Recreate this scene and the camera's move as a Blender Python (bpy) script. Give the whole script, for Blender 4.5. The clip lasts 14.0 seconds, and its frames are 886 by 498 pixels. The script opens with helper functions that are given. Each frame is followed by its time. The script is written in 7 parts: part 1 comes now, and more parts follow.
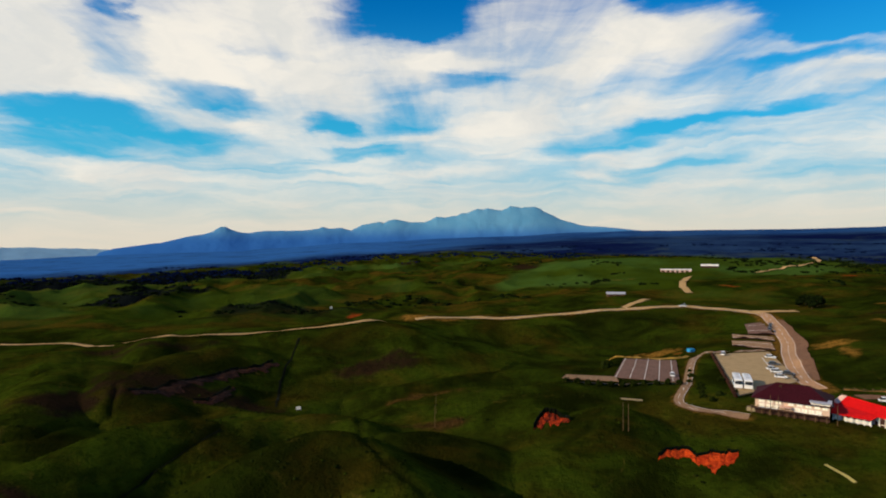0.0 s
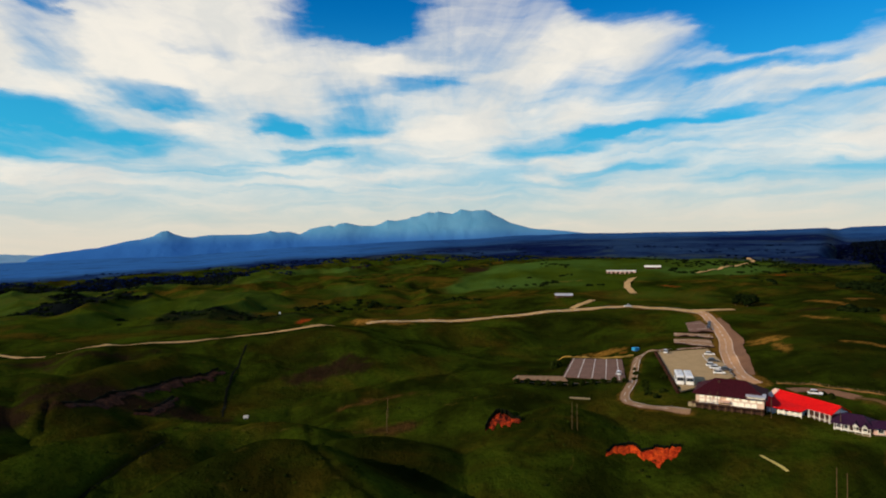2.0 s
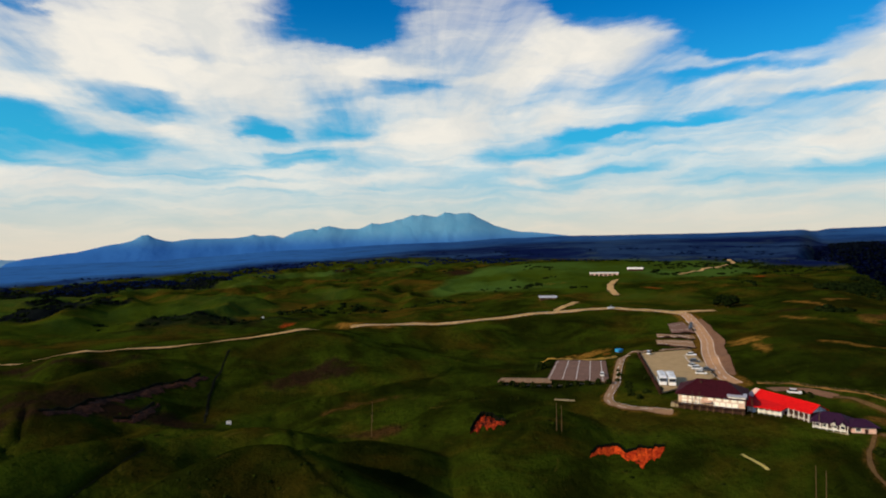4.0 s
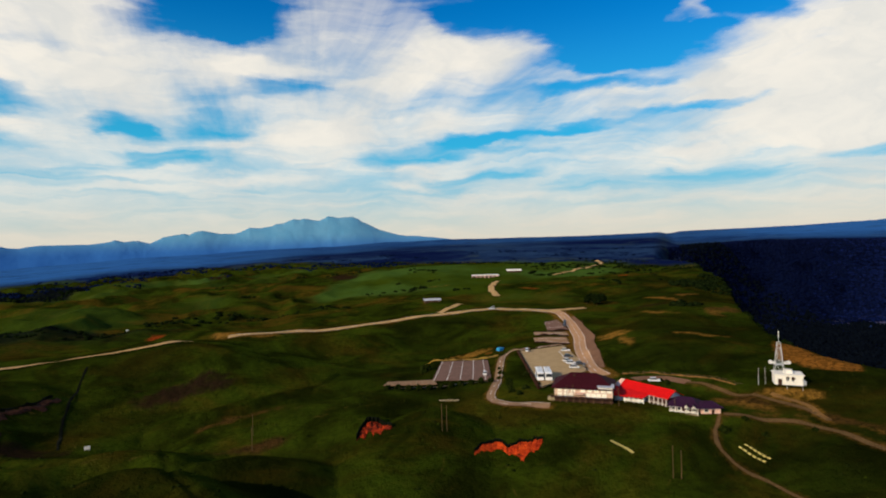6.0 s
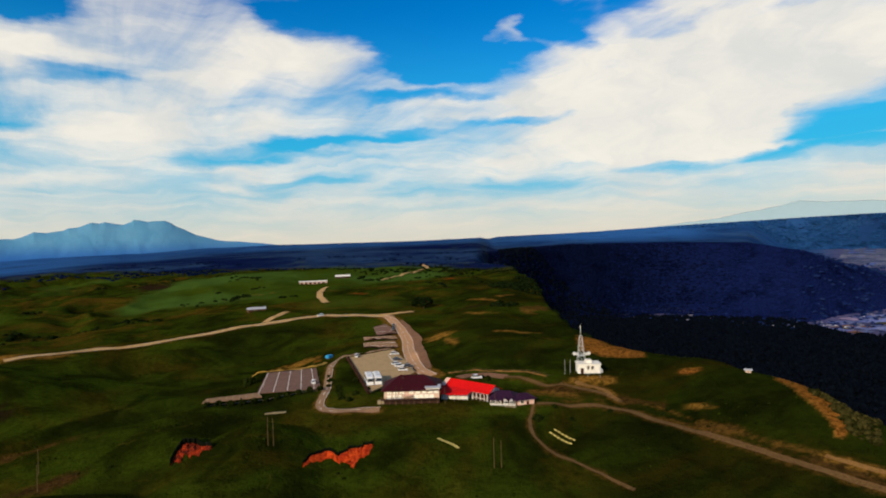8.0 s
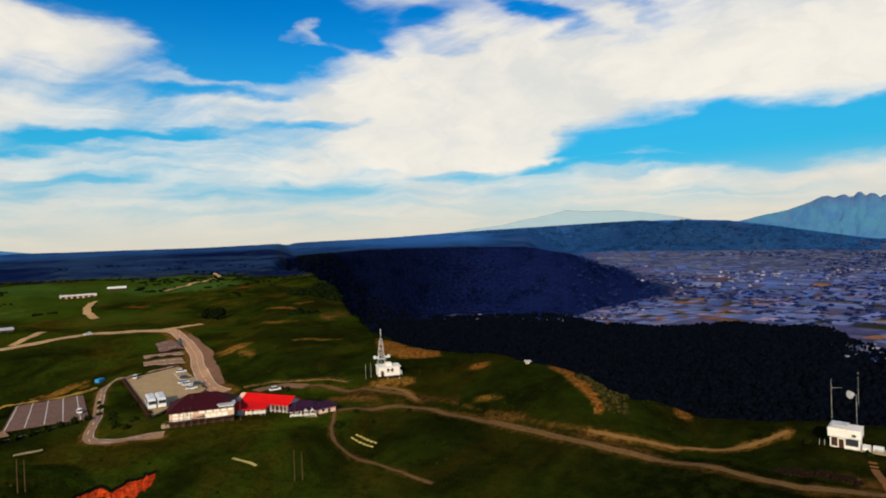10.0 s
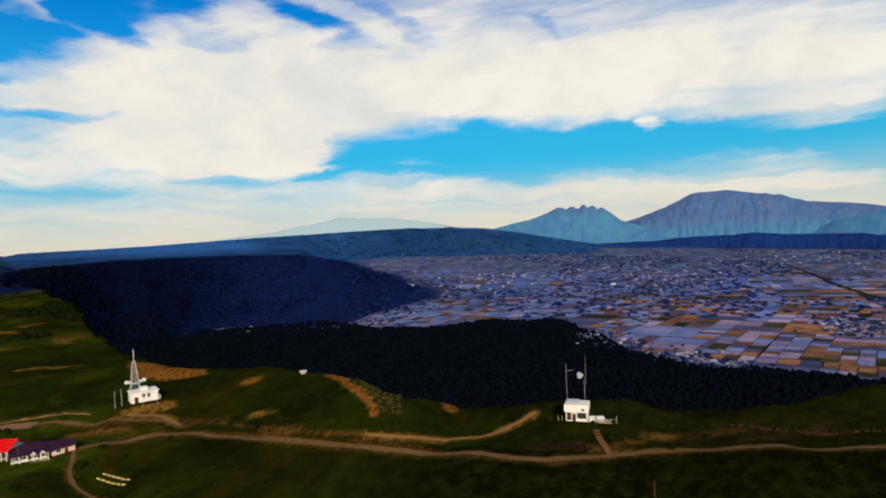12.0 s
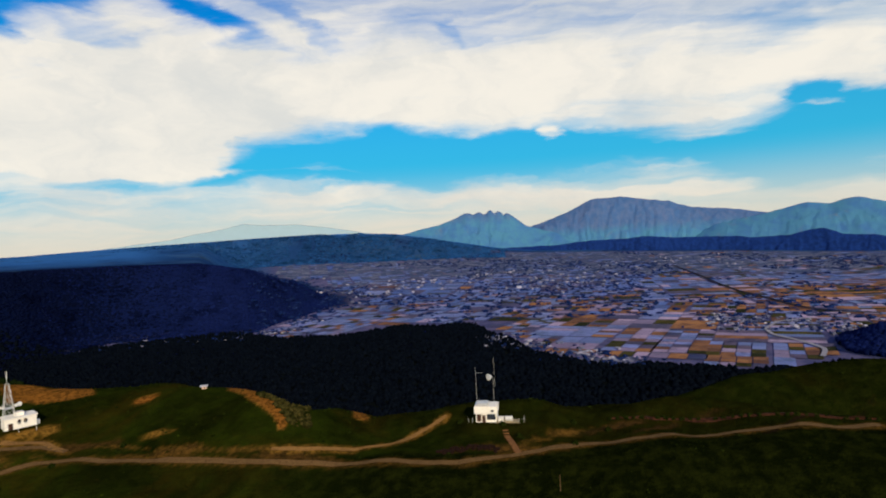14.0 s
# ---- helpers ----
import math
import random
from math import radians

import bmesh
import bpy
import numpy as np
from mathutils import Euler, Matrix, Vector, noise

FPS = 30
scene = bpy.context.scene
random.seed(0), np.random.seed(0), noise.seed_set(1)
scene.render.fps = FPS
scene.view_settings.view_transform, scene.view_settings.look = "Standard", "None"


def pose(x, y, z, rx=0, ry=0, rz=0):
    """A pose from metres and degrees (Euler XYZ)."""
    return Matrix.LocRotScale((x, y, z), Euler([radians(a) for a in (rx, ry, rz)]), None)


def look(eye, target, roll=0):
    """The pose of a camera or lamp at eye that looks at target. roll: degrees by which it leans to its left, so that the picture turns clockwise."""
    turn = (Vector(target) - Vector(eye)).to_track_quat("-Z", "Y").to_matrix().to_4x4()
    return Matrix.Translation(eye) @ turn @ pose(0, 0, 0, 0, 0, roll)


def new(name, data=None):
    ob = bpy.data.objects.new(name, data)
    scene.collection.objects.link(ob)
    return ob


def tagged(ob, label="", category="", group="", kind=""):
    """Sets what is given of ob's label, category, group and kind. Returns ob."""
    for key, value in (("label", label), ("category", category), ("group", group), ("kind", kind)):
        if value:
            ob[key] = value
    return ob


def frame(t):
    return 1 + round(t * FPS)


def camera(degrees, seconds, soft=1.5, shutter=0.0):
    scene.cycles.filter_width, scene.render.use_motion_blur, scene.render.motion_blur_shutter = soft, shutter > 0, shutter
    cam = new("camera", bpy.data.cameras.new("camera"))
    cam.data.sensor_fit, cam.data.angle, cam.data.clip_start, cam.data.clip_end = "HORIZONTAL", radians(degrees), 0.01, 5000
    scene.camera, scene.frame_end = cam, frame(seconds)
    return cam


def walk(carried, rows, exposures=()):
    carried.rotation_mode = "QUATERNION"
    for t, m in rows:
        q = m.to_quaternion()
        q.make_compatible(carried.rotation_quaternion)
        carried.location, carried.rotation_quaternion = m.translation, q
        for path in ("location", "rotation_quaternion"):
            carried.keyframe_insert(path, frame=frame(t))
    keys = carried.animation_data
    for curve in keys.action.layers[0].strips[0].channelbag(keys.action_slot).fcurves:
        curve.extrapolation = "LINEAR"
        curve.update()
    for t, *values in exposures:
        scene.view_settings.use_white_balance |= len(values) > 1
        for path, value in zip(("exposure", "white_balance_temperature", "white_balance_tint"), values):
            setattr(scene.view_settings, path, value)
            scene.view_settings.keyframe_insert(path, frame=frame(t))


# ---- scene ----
cam = camera(74.64, 14.0, soft=2.0)
PATH = [
    (0.0, pose(0, 0, 60, 88.70, 0.51, 0.00)),
    (0.5, pose(0, 0, 60, 88.75, 0.55, 0.22)),
    (1.0, pose(0, 0, 60, 88.83, 0.61, -0.10)),
    (1.5, pose(0, 0, 60, 88.88, 0.71, -2.20)),
    (2.0, pose(0, 0, 60, 88.97, 0.79, -4.84)),
    (2.2, pose(0, 0, 60, 88.98, 0.81, -5.59)),
    (4.3, pose(0, 0, 60, 89.28, 1.11, -6.77)),
    (4.5, pose(0, 0, 60, 89.31, 1.10, -7.35)),
    (5.0, pose(0, 0, 60, 89.36, 1.17, -9.75)),
    (5.5, pose(0, 0, 60, 89.40, 1.29, -13.19)),
    (6.0, pose(0, 0, 60, 89.38, 1.51, -17.76)),
    (6.5, pose(0, 0, 60, 89.40, 1.67, -22.54)),
    (7.0, pose(0, 0, 60, 89.39, 1.69, -27.25)),
    (7.5, pose(0, 0, 60, 89.41, 1.72, -30.75)),
    (7.7, pose(0, 0, 60, 89.42, 1.71, -32.36)),
    (9.8, pose(0, 0, 60, 89.40, 2.09, -50.68)),
    (10.0, pose(0, 0, 60, 89.36, 2.08, -54.08)),
    (10.5, pose(0, 0, 60, 89.26, 2.25, -61.26)),
    (11.0, pose(0, 0, 60, 89.24, 2.39, -66.79)),
    (11.5, pose(0, 0, 60, 89.22, 2.44, -71.02)),
    (12.0, pose(0, 0, 60, 89.19, 2.58, -76.09)),
    (12.5, pose(0, 0, 60, 89.12, 2.67, -81.42)),
    (13.0, pose(0, 0, 60, 89.10, 2.88, -85.73)),
    (13.5, pose(0, 0, 60, 89.18, 3.01, -85.21)),
    (14.0, pose(0, 0, 60, 89.31, 3.15, -85.02)),
]
walk(cam, PATH)

# ---- sky, clouds and sun ----
SUN_POWER = 4.8
SUN_AZ, SUN_EL = 248.0, 24.0          # clockwise from +y, height in degrees
SKY_STRENGTH, SKY_VALUE = 0.12, 1.15
CLOUD_LIT, CLOUD_DIM, HORIZON = (7.9, 7.4, 6.5), (6.2, 6.15, 5.8), (6.3, 5.6, 4.5)
VEIL = (0.4, 3.95, 5.7)
world = bpy.data.worlds.new("sky")
scene.world = world
world.use_nodes = True
wn, wl = world.node_tree.nodes, world.node_tree.links
wn.clear()


def wmath(op, a, b=None, c=None, clamp=False):
    n = wn.new("ShaderNodeMath")
    n.operation, n.use_clamp = op, clamp
    for i, v in enumerate((a, b, c)):
        if v is None:
            continue
        if isinstance(v, (int, float)):
            n.inputs[i].default_value = v
        else:
            wl.new(v, n.inputs[i])
    return n.outputs[0]


def wmix(fac, a, b):
    n = wn.new("ShaderNodeMix")
    n.data_type = "RGBA"
    for sock, v in ((n.inputs[0], fac), (n.inputs[6], a), (n.inputs[7], b)):
        if isinstance(v, (tuple, float)):
            sock.default_value = (*v, 1) if isinstance(v, tuple) else v
        else:
            wl.new(v, sock)
    return n.outputs[2]


def wramp(fac, lo, hi):
    n = wn.new("ShaderNodeMapRange")
    n.interpolation_type = "SMOOTHSTEP"
    wl.new(fac, n.inputs[0])
    n.inputs[1].default_value, n.inputs[2].default_value = lo, hi
    return n.outputs[0]


def wnoise(vec, scale, detail=5.0, rough=0.55, distort=0.0):
    n = wn.new("ShaderNodeTexNoise")
    wl.new(vec, n.inputs["Vector"])
    n.inputs["Scale"].default_value, n.inputs["Detail"].default_value = scale, detail
    n.inputs["Roughness"].default_value, n.inputs["Distortion"].default_value = rough, distort
    return n


def wcombine(x, y, z=0.0):
    n = wn.new("ShaderNodeCombineXYZ")
    for i, v in enumerate((x, y, z)):
        if isinstance(v, (int, float)):
            n.inputs[i].default_value = v
        else:
            wl.new(v, n.inputs[i])
    return n.outputs[0]


coord = wn.new("ShaderNodeTexCoord")
sep = wn.new("ShaderNodeSeparateXYZ")
wl.new(coord.outputs["Generated"], sep.inputs[0])
az = wmath("MULTIPLY", wmath("ARCTAN2", sep.outputs[0], sep.outputs[1]), 180 / math.pi)
el = wmath("MULTIPLY", wmath("ARCSINE", sep.outputs[2]), 180 / math.pi)
# ragged edges: the cloud field is bent by noise at several scales
flat = wcombine(wmath("MULTIPLY", az, 0.07), wmath("MULTIPLY", el, 0.19))
bend = wnoise(flat, 1.5, 6.0, 0.56)
bend_sep = wn.new("ShaderNodeSeparateColor")
wl.new(bend.outputs["Color"], bend_sep.inputs[0])
az_b = wmath("ADD", az, wmath("MULTIPLY", wmath("SUBTRACT", bend_sep.outputs[0], 0.5), 12.0))
el_b = wmath("ADD", el, wmath("MULTIPLY", wmath("SUBTRACT", bend_sep.outputs[1], 0.5), 4.4))
bent = wcombine(az_b, el_b)
# streets of cirrus lie on a high level sheet, drawn out along one wind
lift_ = wmath("ADD", wmath("MAXIMUM", sep.outputs[2], 0.0), 0.15)
sheet = wcombine(wmath("DIVIDE", sep.outputs[0], lift_), wmath("DIVIDE", sep.outputs[1], lift_))
wind = wn.new("ShaderNodeMapping")
wl.new(sheet, wind.inputs[0])
wind.inputs["Rotation"].default_value = (0, 0, radians(6))
wind.inputs["Scale"].default_value = (1.0, 0.2, 1.0)
streaks = wnoise(wind.outputs[0], 1.5, 7.0, 0.56, 0.5)
wisps = wnoise(wind.outputs[0], 3.4, 6.0, 0.6, 0.9)
puffs = wnoise(sheet, 1.6, 7.0, 0.6, 0.4)
bars = wnoise(wcombine(wmath("MULTIPLY", az_b, 0.03), wmath("MULTIPLY", el_b, 0.34)), 2.2, 6.0, 0.55, 0.4)
high_ = wramp(el, 5.0, 15.0)
streaky = wmath("ADD", wmath("MULTIPLY", wmath("SUBTRACT", streaks.outputs[0], 0.5), 2.6), wmath("MULTIPLY", wmath("SUBTRACT", wisps.outputs[0], 0.5), 1.35))
streaky = wmath("MULTIPLY", streaky, wmath("MULTIPLY_ADD", high_, 0.85, 0.15))
layered = wmath("MULTIPLY", wmath("SUBTRACT", bars.outputs[0], 0.5), wmath("MULTIPLY_ADD", high_, -1.0, 2.1))
cover = wmath("ADD", wmath("ADD", streaky, layered), wmath("MULTIPLY_ADD", wramp(az, 25.0, 55.0), 0.1, 0.36))
cover = wmath("ADD", cover, wmath("MULTIPLY", wmath("SUBTRACT", puffs.outputs[0], 0.5), 0.35))


def cloud_bank(a, e, length, width, turn, amount):
    """A bank of cloud (or, below zero, a gap of blue) round an azimuth and a height, in degrees."""
    global cover
    m = wn.new("ShaderNodeMapping")
    m.vector_type = "TEXTURE"
    m.inputs["Location"].default_value = (a, e, 0)
    m.inputs["Rotation"].default_value = (0, 0, radians(turn))
    m.inputs["Scale"].default_value = (1.15 * length, 1.25 * width, 1)
    wl.new(bent, m.inputs[0])
    g = wn.new("ShaderNodeTexGradient")
    g.gradient_type = "SPHERICAL"
    wl.new(m.outputs[0], g.inputs[0])
    cover = wmath("MULTIPLY_ADD", wramp(g.outputs["Fac"], 0.0, 0.72), amount, cover)


cloud_bank(-29.1, 18.7, 2.3, 1.13, -25, -0.80)
cloud_bank(-29.7, 15.6, 3.9, 2.63, -16, -0.35)
cloud_bank(-31.9, 12.7, 7.3, 2.25, -6, 0.50)
cloud_bank(-35.5, 15.9, 5.1, 4.13, 10, 0.50)
cloud_bank(-21.1, 12.8, 6.4, 1.28, -4, -1.10)
cloud_bank(-32.5, 10.7, 7.5, 1.35, 2, -0.90)
cloud_bank(-31.6, 9.0, 8.9, 2.10, 6, -0.75)
cloud_bank(-22.9, 8.9, 3.9, 1.65, -5, -0.50)
cloud_bank(-21.9, 15.6, 8.2, 3.76, -14, 0.60)
cloud_bank(-16.3, 20.2, 11.6, 2.63, 5, 0.45)
cloud_bank(-18.9, 17.4, 4.0, 1.35, -12, -0.25)
cloud_bank(-8.5, 15.6, 10.0, 2.71, 2, 0.75)
cloud_bank(1.8, 16.2, 8.1, 1.13, -0, 0.50)
cloud_bank(-7.5, 12.5, 4.4, 1.65, -6, 0.40)
cloud_bank(2.4, 14.8, 6.9, 1.20, 9, -0.55)
cloud_bank(-10.0, 10.6, 3.1, 1.05, -12, -0.80)
cloud_bank(-6.8, 8.3, 4.4, 0.98, 4, -0.45)
cloud_bank(-3.4, 11.7, 4.6, 1.35, 2, -0.35)
cloud_bank(-16.5, 10.1, 5.4, 1.65, -11, 0.45)
cloud_bank(-2.9, 9.3, 3.1, 0.83, 8, 0.40)
cloud_bank(-3.0, 21.2, 8.9, 2.86, 2, -1.20)
cloud_bank(-2.0, 19.2, 3.5, 1.05, 2, -0.60)
cloud_bank(18.6, 20.9, 3.5, 1.05, -8, -0.60)
cloud_bank(10.3, 14.2, 13.4, 2.71, 23, 0.50)
cloud_bank(13.0, 10.8, 13.6, 2.25, 6, 0.50)
cloud_bank(16.4, 17.8, 15.1, 2.71, 3, 0.25)
cloud_bank(16.3, 9.1, 9.1, 1.13, 6, -0.50)
cloud_bank(-1.2, 7.1, 14.0, 1.65, 6, 0.35)
cloud_bank(17.7, 7.0, 7.9, 1.88, 10, 0.40)
cloud_bank(-28.1, 6.0, 12.7, 1.05, -5, 0.50)
cloud_bank(-14.8, 6.9, 4.1, 0.75, 7, -0.25)
cloud_bank(19.7, 5.2, 4.9, 0.90, 4, -0.30)
cloud_bank(33.8, 21.2, 20.4, 3.46, -3, -1.30)
cloud_bank(36.1, 18.1, 9.6, 2.56, -3, -1.25)
cloud_bank(35.7, 16.2, 4.9, 1.20, -4, -0.80)
cloud_bank(32.9, 14.3, 8.0, 0.68, -2, -0.65)
cloud_bank(48.4, 18.4, 3.2, 1.35, -8, -0.80)
cloud_bank(42.2, 19.6, 2.4, 1.28, 1, 1.25)
cloud_bank(35.0, 18.4, 1.7, 0.68, 1, 0.60)
cloud_bank(20.5, 18.3, 8.0, 2.25, -14, 0.35)
cloud_bank(55.7, 14.6, 18.1, 6.01, -3, 0.80)
cloud_bank(39.8, 12.8, 16.8, 1.65, -1, 0.50)
cloud_bank(30.3, 10.7, 5.7, 0.68, 2, -0.70)
cloud_bank(42.6, 11.5, 6.4, 0.60, -0, -0.70)
cloud_bank(21.5, 9.8, 5.6, 0.68, 5, -0.50)
cloud_bank(48.3, 8.1, 17.3, 2.10, 2, 0.40)
cloud_bank(21.1, 6.2, 6.4, 0.60, 1, -0.40)
cloud_bank(43.7, 5.9, 8.1, 0.98, 2, -0.65)
cloud_bank(55.4, 6.6, 4.5, 0.68, -1, -0.55)
cloud_bank(63.5, 6.9, 3.9, 0.68, -2, -0.60)
cloud_bank(56.0, 18.8, 3.5, 0.83, -13, -0.50)
cloud_bank(64.2, 20.9, 6.1, 1.50, -23, -0.90)
cloud_bank(73.4, 20.4, 4.0, 0.83, -26, -0.45)
cloud_bank(53.5, 21.2, 3.1, 1.35, -3, -0.50)
cloud_bank(88.1, 20.0, 2.3, 0.75, -42, -0.25)
cloud_bank(55.6, 20.0, 5.9, 1.88, 4, 0.30)
cloud_bank(82.9, 14.8, 30.7, 5.41, -3, 0.85)
cloud_bank(111.1, 12.3, 8.1, 4.51, -11, 0.50)
cloud_bank(57.2, 10.9, 13.0, 3.91, 2, 0.95)
cloud_bank(86.8, 8.5, 24.8, 3.23, -3, -1.70)
cloud_bank(68.5, 7.8, 3.8, 0.70, -1, -0.60)
cloud_bank(95.3, 9.8, 2.3, 0.83, -1, 1.30)
cloud_bank(99.1, 7.5, 1.4, 0.38, -4, 0.60)
cloud_bank(70.5, 7.0, 9.8, 0.45, -2, -0.40)
cloud_bank(61.5, 8.8, 6.0, 2.0, 0, 0.80)
cloud_bank(87.5, 4.6, 25.8, 1.28, -3, 0.45)
cloud_bank(117.6, 6.6, 11.3, 3.91, -5, -1.50)
cloud_bank(117.9, 10.3, 3.2, 0.83, -6, -0.90)
cloud_bank(123.6, 8.2, 5.1, 2.10, -5, -1.10)
cloud_bank(118.7, 9.5, 2.1, 0.53, -5, 0.80)
cloud_bank(115.6, 16.3, 2.9, 1.88, -53, -0.20)
cloud_bank(119.7, 13.2, 5.1, 2.63, -1, 0.40)

sky = wn.new("ShaderNodeTexSky")
sky.sky_type = "NISHITA"
sky.sun_disc = False
sky.sun_elevation, sky.sun_rotation = radians(SUN_EL), radians(SUN_AZ)
sky.altitude, sky.air_density, sky.dust_density, sky.ozone_density = 900, 1.0, 0.4, 4.0
rich = wn.new("ShaderNodeHueSaturation")
wl.new(sky.outputs[0], rich.inputs["Color"])
rich.inputs["Hue"].default_value = 0.503
rich.inputs["Saturation"].default_value, rich.inputs["Value"].default_value = 1.7, SKY_VALUE
thick = wramp(cover, -0.48, 1.2)
lit = wramp(wnoise(bent, 0.11, 7.0, 0.6).outputs[0], 0.32, 0.66)
cloud = wmix(lit, CLOUD_DIM, CLOUD_LIT)
low = wramp(el, 8.0, -1.5)
veil = wramp(el, 23.0, 5.0)
blue = wmix(wmath("MULTIPLY", veil, 0.82), rich.outputs[0], VEIL)
# the cloud sheet ends above the view and behind: clear evening sky there
open_sky = wmath("MULTIPLY", wramp(el, 56.0, 30.0), wramp(wmath("ABSOLUTE", wmath("SUBTRACT", az, 45.0)), 135.0, 95.0))
thick = wmath("MULTIPLY", thick, open_sky)
with_cloud = wmix(wmath("MULTIPLY", thick, 0.97), blue, cloud)
horizon_sky = wmix(wmath("MULTIPLY", low, 0.93), with_cloud, HORIZON)
below = wmix(wramp(el, -2.0, -12.0), horizon_sky, (0.6, 0.8, 0.9))
back = wn.new("ShaderNodeBackground")
back.inputs["Strength"].default_value = SKY_STRENGTH
wl.new(below, back.inputs["Color"])
out = wn.new("ShaderNodeOutputWorld")
wl.new(back.outputs[0], out.inputs[0])

sun = new("sun", bpy.data.lights.new("sun", "SUN"))
sun.data.energy, sun.data.angle, sun.data.color = SUN_POWER, radians(0.6), (1.0, 0.8, 0.52)
sa, se = radians(SUN_AZ), radians(SUN_EL)
sun.matrix_world = look((0, 0, 0), (-math.sin(sa) * math.cos(se), -math.cos(sa) * math.cos(se), -math.sin(se)))

# ---- materials ----
GRASS_DEEP, GRASS_FRESH, GRASS_DRY = (0.0085, 0.0122, 0.0012), (0.031, 0.049, 0.0035), (0.068, 0.042, 0.005)
GRASS_STRAW, GRASS_BRIGHT = (0.085, 0.062, 0.012), (0.045, 0.088, 0.014)
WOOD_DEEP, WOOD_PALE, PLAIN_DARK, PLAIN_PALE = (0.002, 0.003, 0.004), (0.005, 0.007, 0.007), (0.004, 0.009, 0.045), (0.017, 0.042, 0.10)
# mountain and volcano colours include the blue of distance haze
MOUNT_DEEP, MOUNT_PALE, MOUNT_HAZE = (0.095, 0.28, 0.44), (0.115, 0.30, 0.45), (0.03, 0.13, 0.38)
# blue of the distance haze, mixed into the far plain's colour
HAZE_BLUE = (0.028, 0.118, 0.33)
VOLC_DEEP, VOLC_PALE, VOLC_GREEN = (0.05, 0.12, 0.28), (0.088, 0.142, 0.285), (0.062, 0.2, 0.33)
class Mat:
    """A node material with short ways to wire it."""

    def __init__(self, name, rough=0.8, metal=0.0):
        self.m = bpy.data.materials.new(name)
        self.m.use_nodes = True
        self.n, self.l = self.m.node_tree.nodes, self.m.node_tree.links
        self.b = self.n["Principled BSDF"]
        self.b.inputs["Roughness"].default_value, self.b.inputs["Metallic"].default_value = rough, metal
        self.b.inputs["Specular IOR Level"].default_value = 0.5 if rough < 0.6 else 0.05
        self.geo = self.n.new("ShaderNodeNewGeometry")
        self.pos = self.geo.outputs["Position"]

    def put(self, sock, v):
        if isinstance(v, tuple):
            sock.default_value = (*v, 1) if len(v) == 3 and sock.type == "RGBA" else v
        elif isinstance(v, (int, float)):
            sock.default_value = v
        else:
            self.l.new(v, sock)

    def noise(self, scale, detail=4.0, rough=0.6, vec=None, distort=0.0, stretch=None):
        if stretch:
            mp = self.n.new("ShaderNodeMapping")
            mp.inputs["Scale"].default_value = stretch
            self.l.new(vec or self.pos, mp.inputs[0])
            vec = mp.outputs[0]
        t = self.n.new("ShaderNodeTexNoise")
        self.l.new(vec or self.pos, t.inputs["Vector"])
        for k, v in (("Scale", scale), ("Detail", detail), ("Roughness", rough), ("Distortion", distort)):
            t.inputs[k].default_value = v
        return t.outputs[0]

    def ramp(self, fac, lo, hi):
        r = self.n.new("ShaderNodeMapRange")
        r.interpolation_type = "SMOOTHSTEP"
        self.put(r.inputs[0], fac)
        r.inputs[1].default_value, r.inputs[2].default_value = lo, hi
        return r.outputs[0]

    def mix(self, fac, a, b):
        x = self.n.new("ShaderNodeMix")
        x.data_type = "RGBA"
        self.put(x.inputs[0], fac), self.put(x.inputs[6], a), self.put(x.inputs[7], b)
        return x.outputs[2]

    def math(self, op, a, b=0.0):
        x = self.n.new("ShaderNodeMath")
        x.operation = op
        self.put(x.inputs[0], a), self.put(x.inputs[1], b)
        return x.outputs[0]

    def attr(self, name):
        a = self.n.new("ShaderNodeAttribute")
        a.attribute_name = name
        return a.outputs["Fac"]

    def colour(self, c):
        self.put(self.b.inputs["Base Color"], c)

    def bump(self, h, distance=0.1, strength=0.6):
        x = self.n.new("ShaderNodeBump")
        x.inputs["Distance"].default_value, x.inputs["Strength"].default_value = distance, strength
        self.l.new(h, x.inputs["Height"])
        self.l.new(x.outputs[0], self.b.inputs["Normal"])


def plain(name, c, rough=0.7, metal=0.0, wear=0.25, scale=1.2, bump=0.0):
    """A surface of one paint or stuff, with stains at two scales."""
    k = Mat(name, rough, metal)
    dark = tuple(v * (1 - wear) for v in c)
    pale = tuple(min(1, v * (1 + wear * 0.5)) for v in c)
    k.colour(k.mix(k.ramp(k.noise(scale * 6, 3), 0.35, 0.7), k.mix(k.ramp(k.noise(scale, 4), 0.3, 0.7), dark, c), pale) if wear else c)
    if bump:
        k.bump(k.noise(scale * 12, 3), bump)
    return k.m


# upland grass, forest floor and basin soil in one sheet, painted bluer with distance as haze
k = Mat("grassland", 0.9)
k.b.inputs["Specular IOR Level"].default_value = 0.0
broad, patch, fine = k.noise(0.006, 5), k.noise(0.035, 5, 0.65, distort=0.6), k.noise(0.5, 5, 0.7)
grass = k.mix(k.ramp(patch, 0.36, 0.66), GRASS_DEEP, GRASS_FRESH)
grass = k.mix(k.math("MULTIPLY", k.ramp(k.noise(0.016, 5, 0.68, distort=1.0), 0.46, 0.66), k.attr("dry")), grass, GRASS_DRY)
grass = k.mix(k.math("MULTIPLY", k.ramp(fine, 0.46, 0.7), 0.7), grass, GRASS_DEEP)
grass = k.mix(k.math("MULTIPLY", k.ramp(k.noise(0.12, 5, 0.7, distort=1.5), 0.6, 0.72), 0.5), grass, GRASS_STRAW)
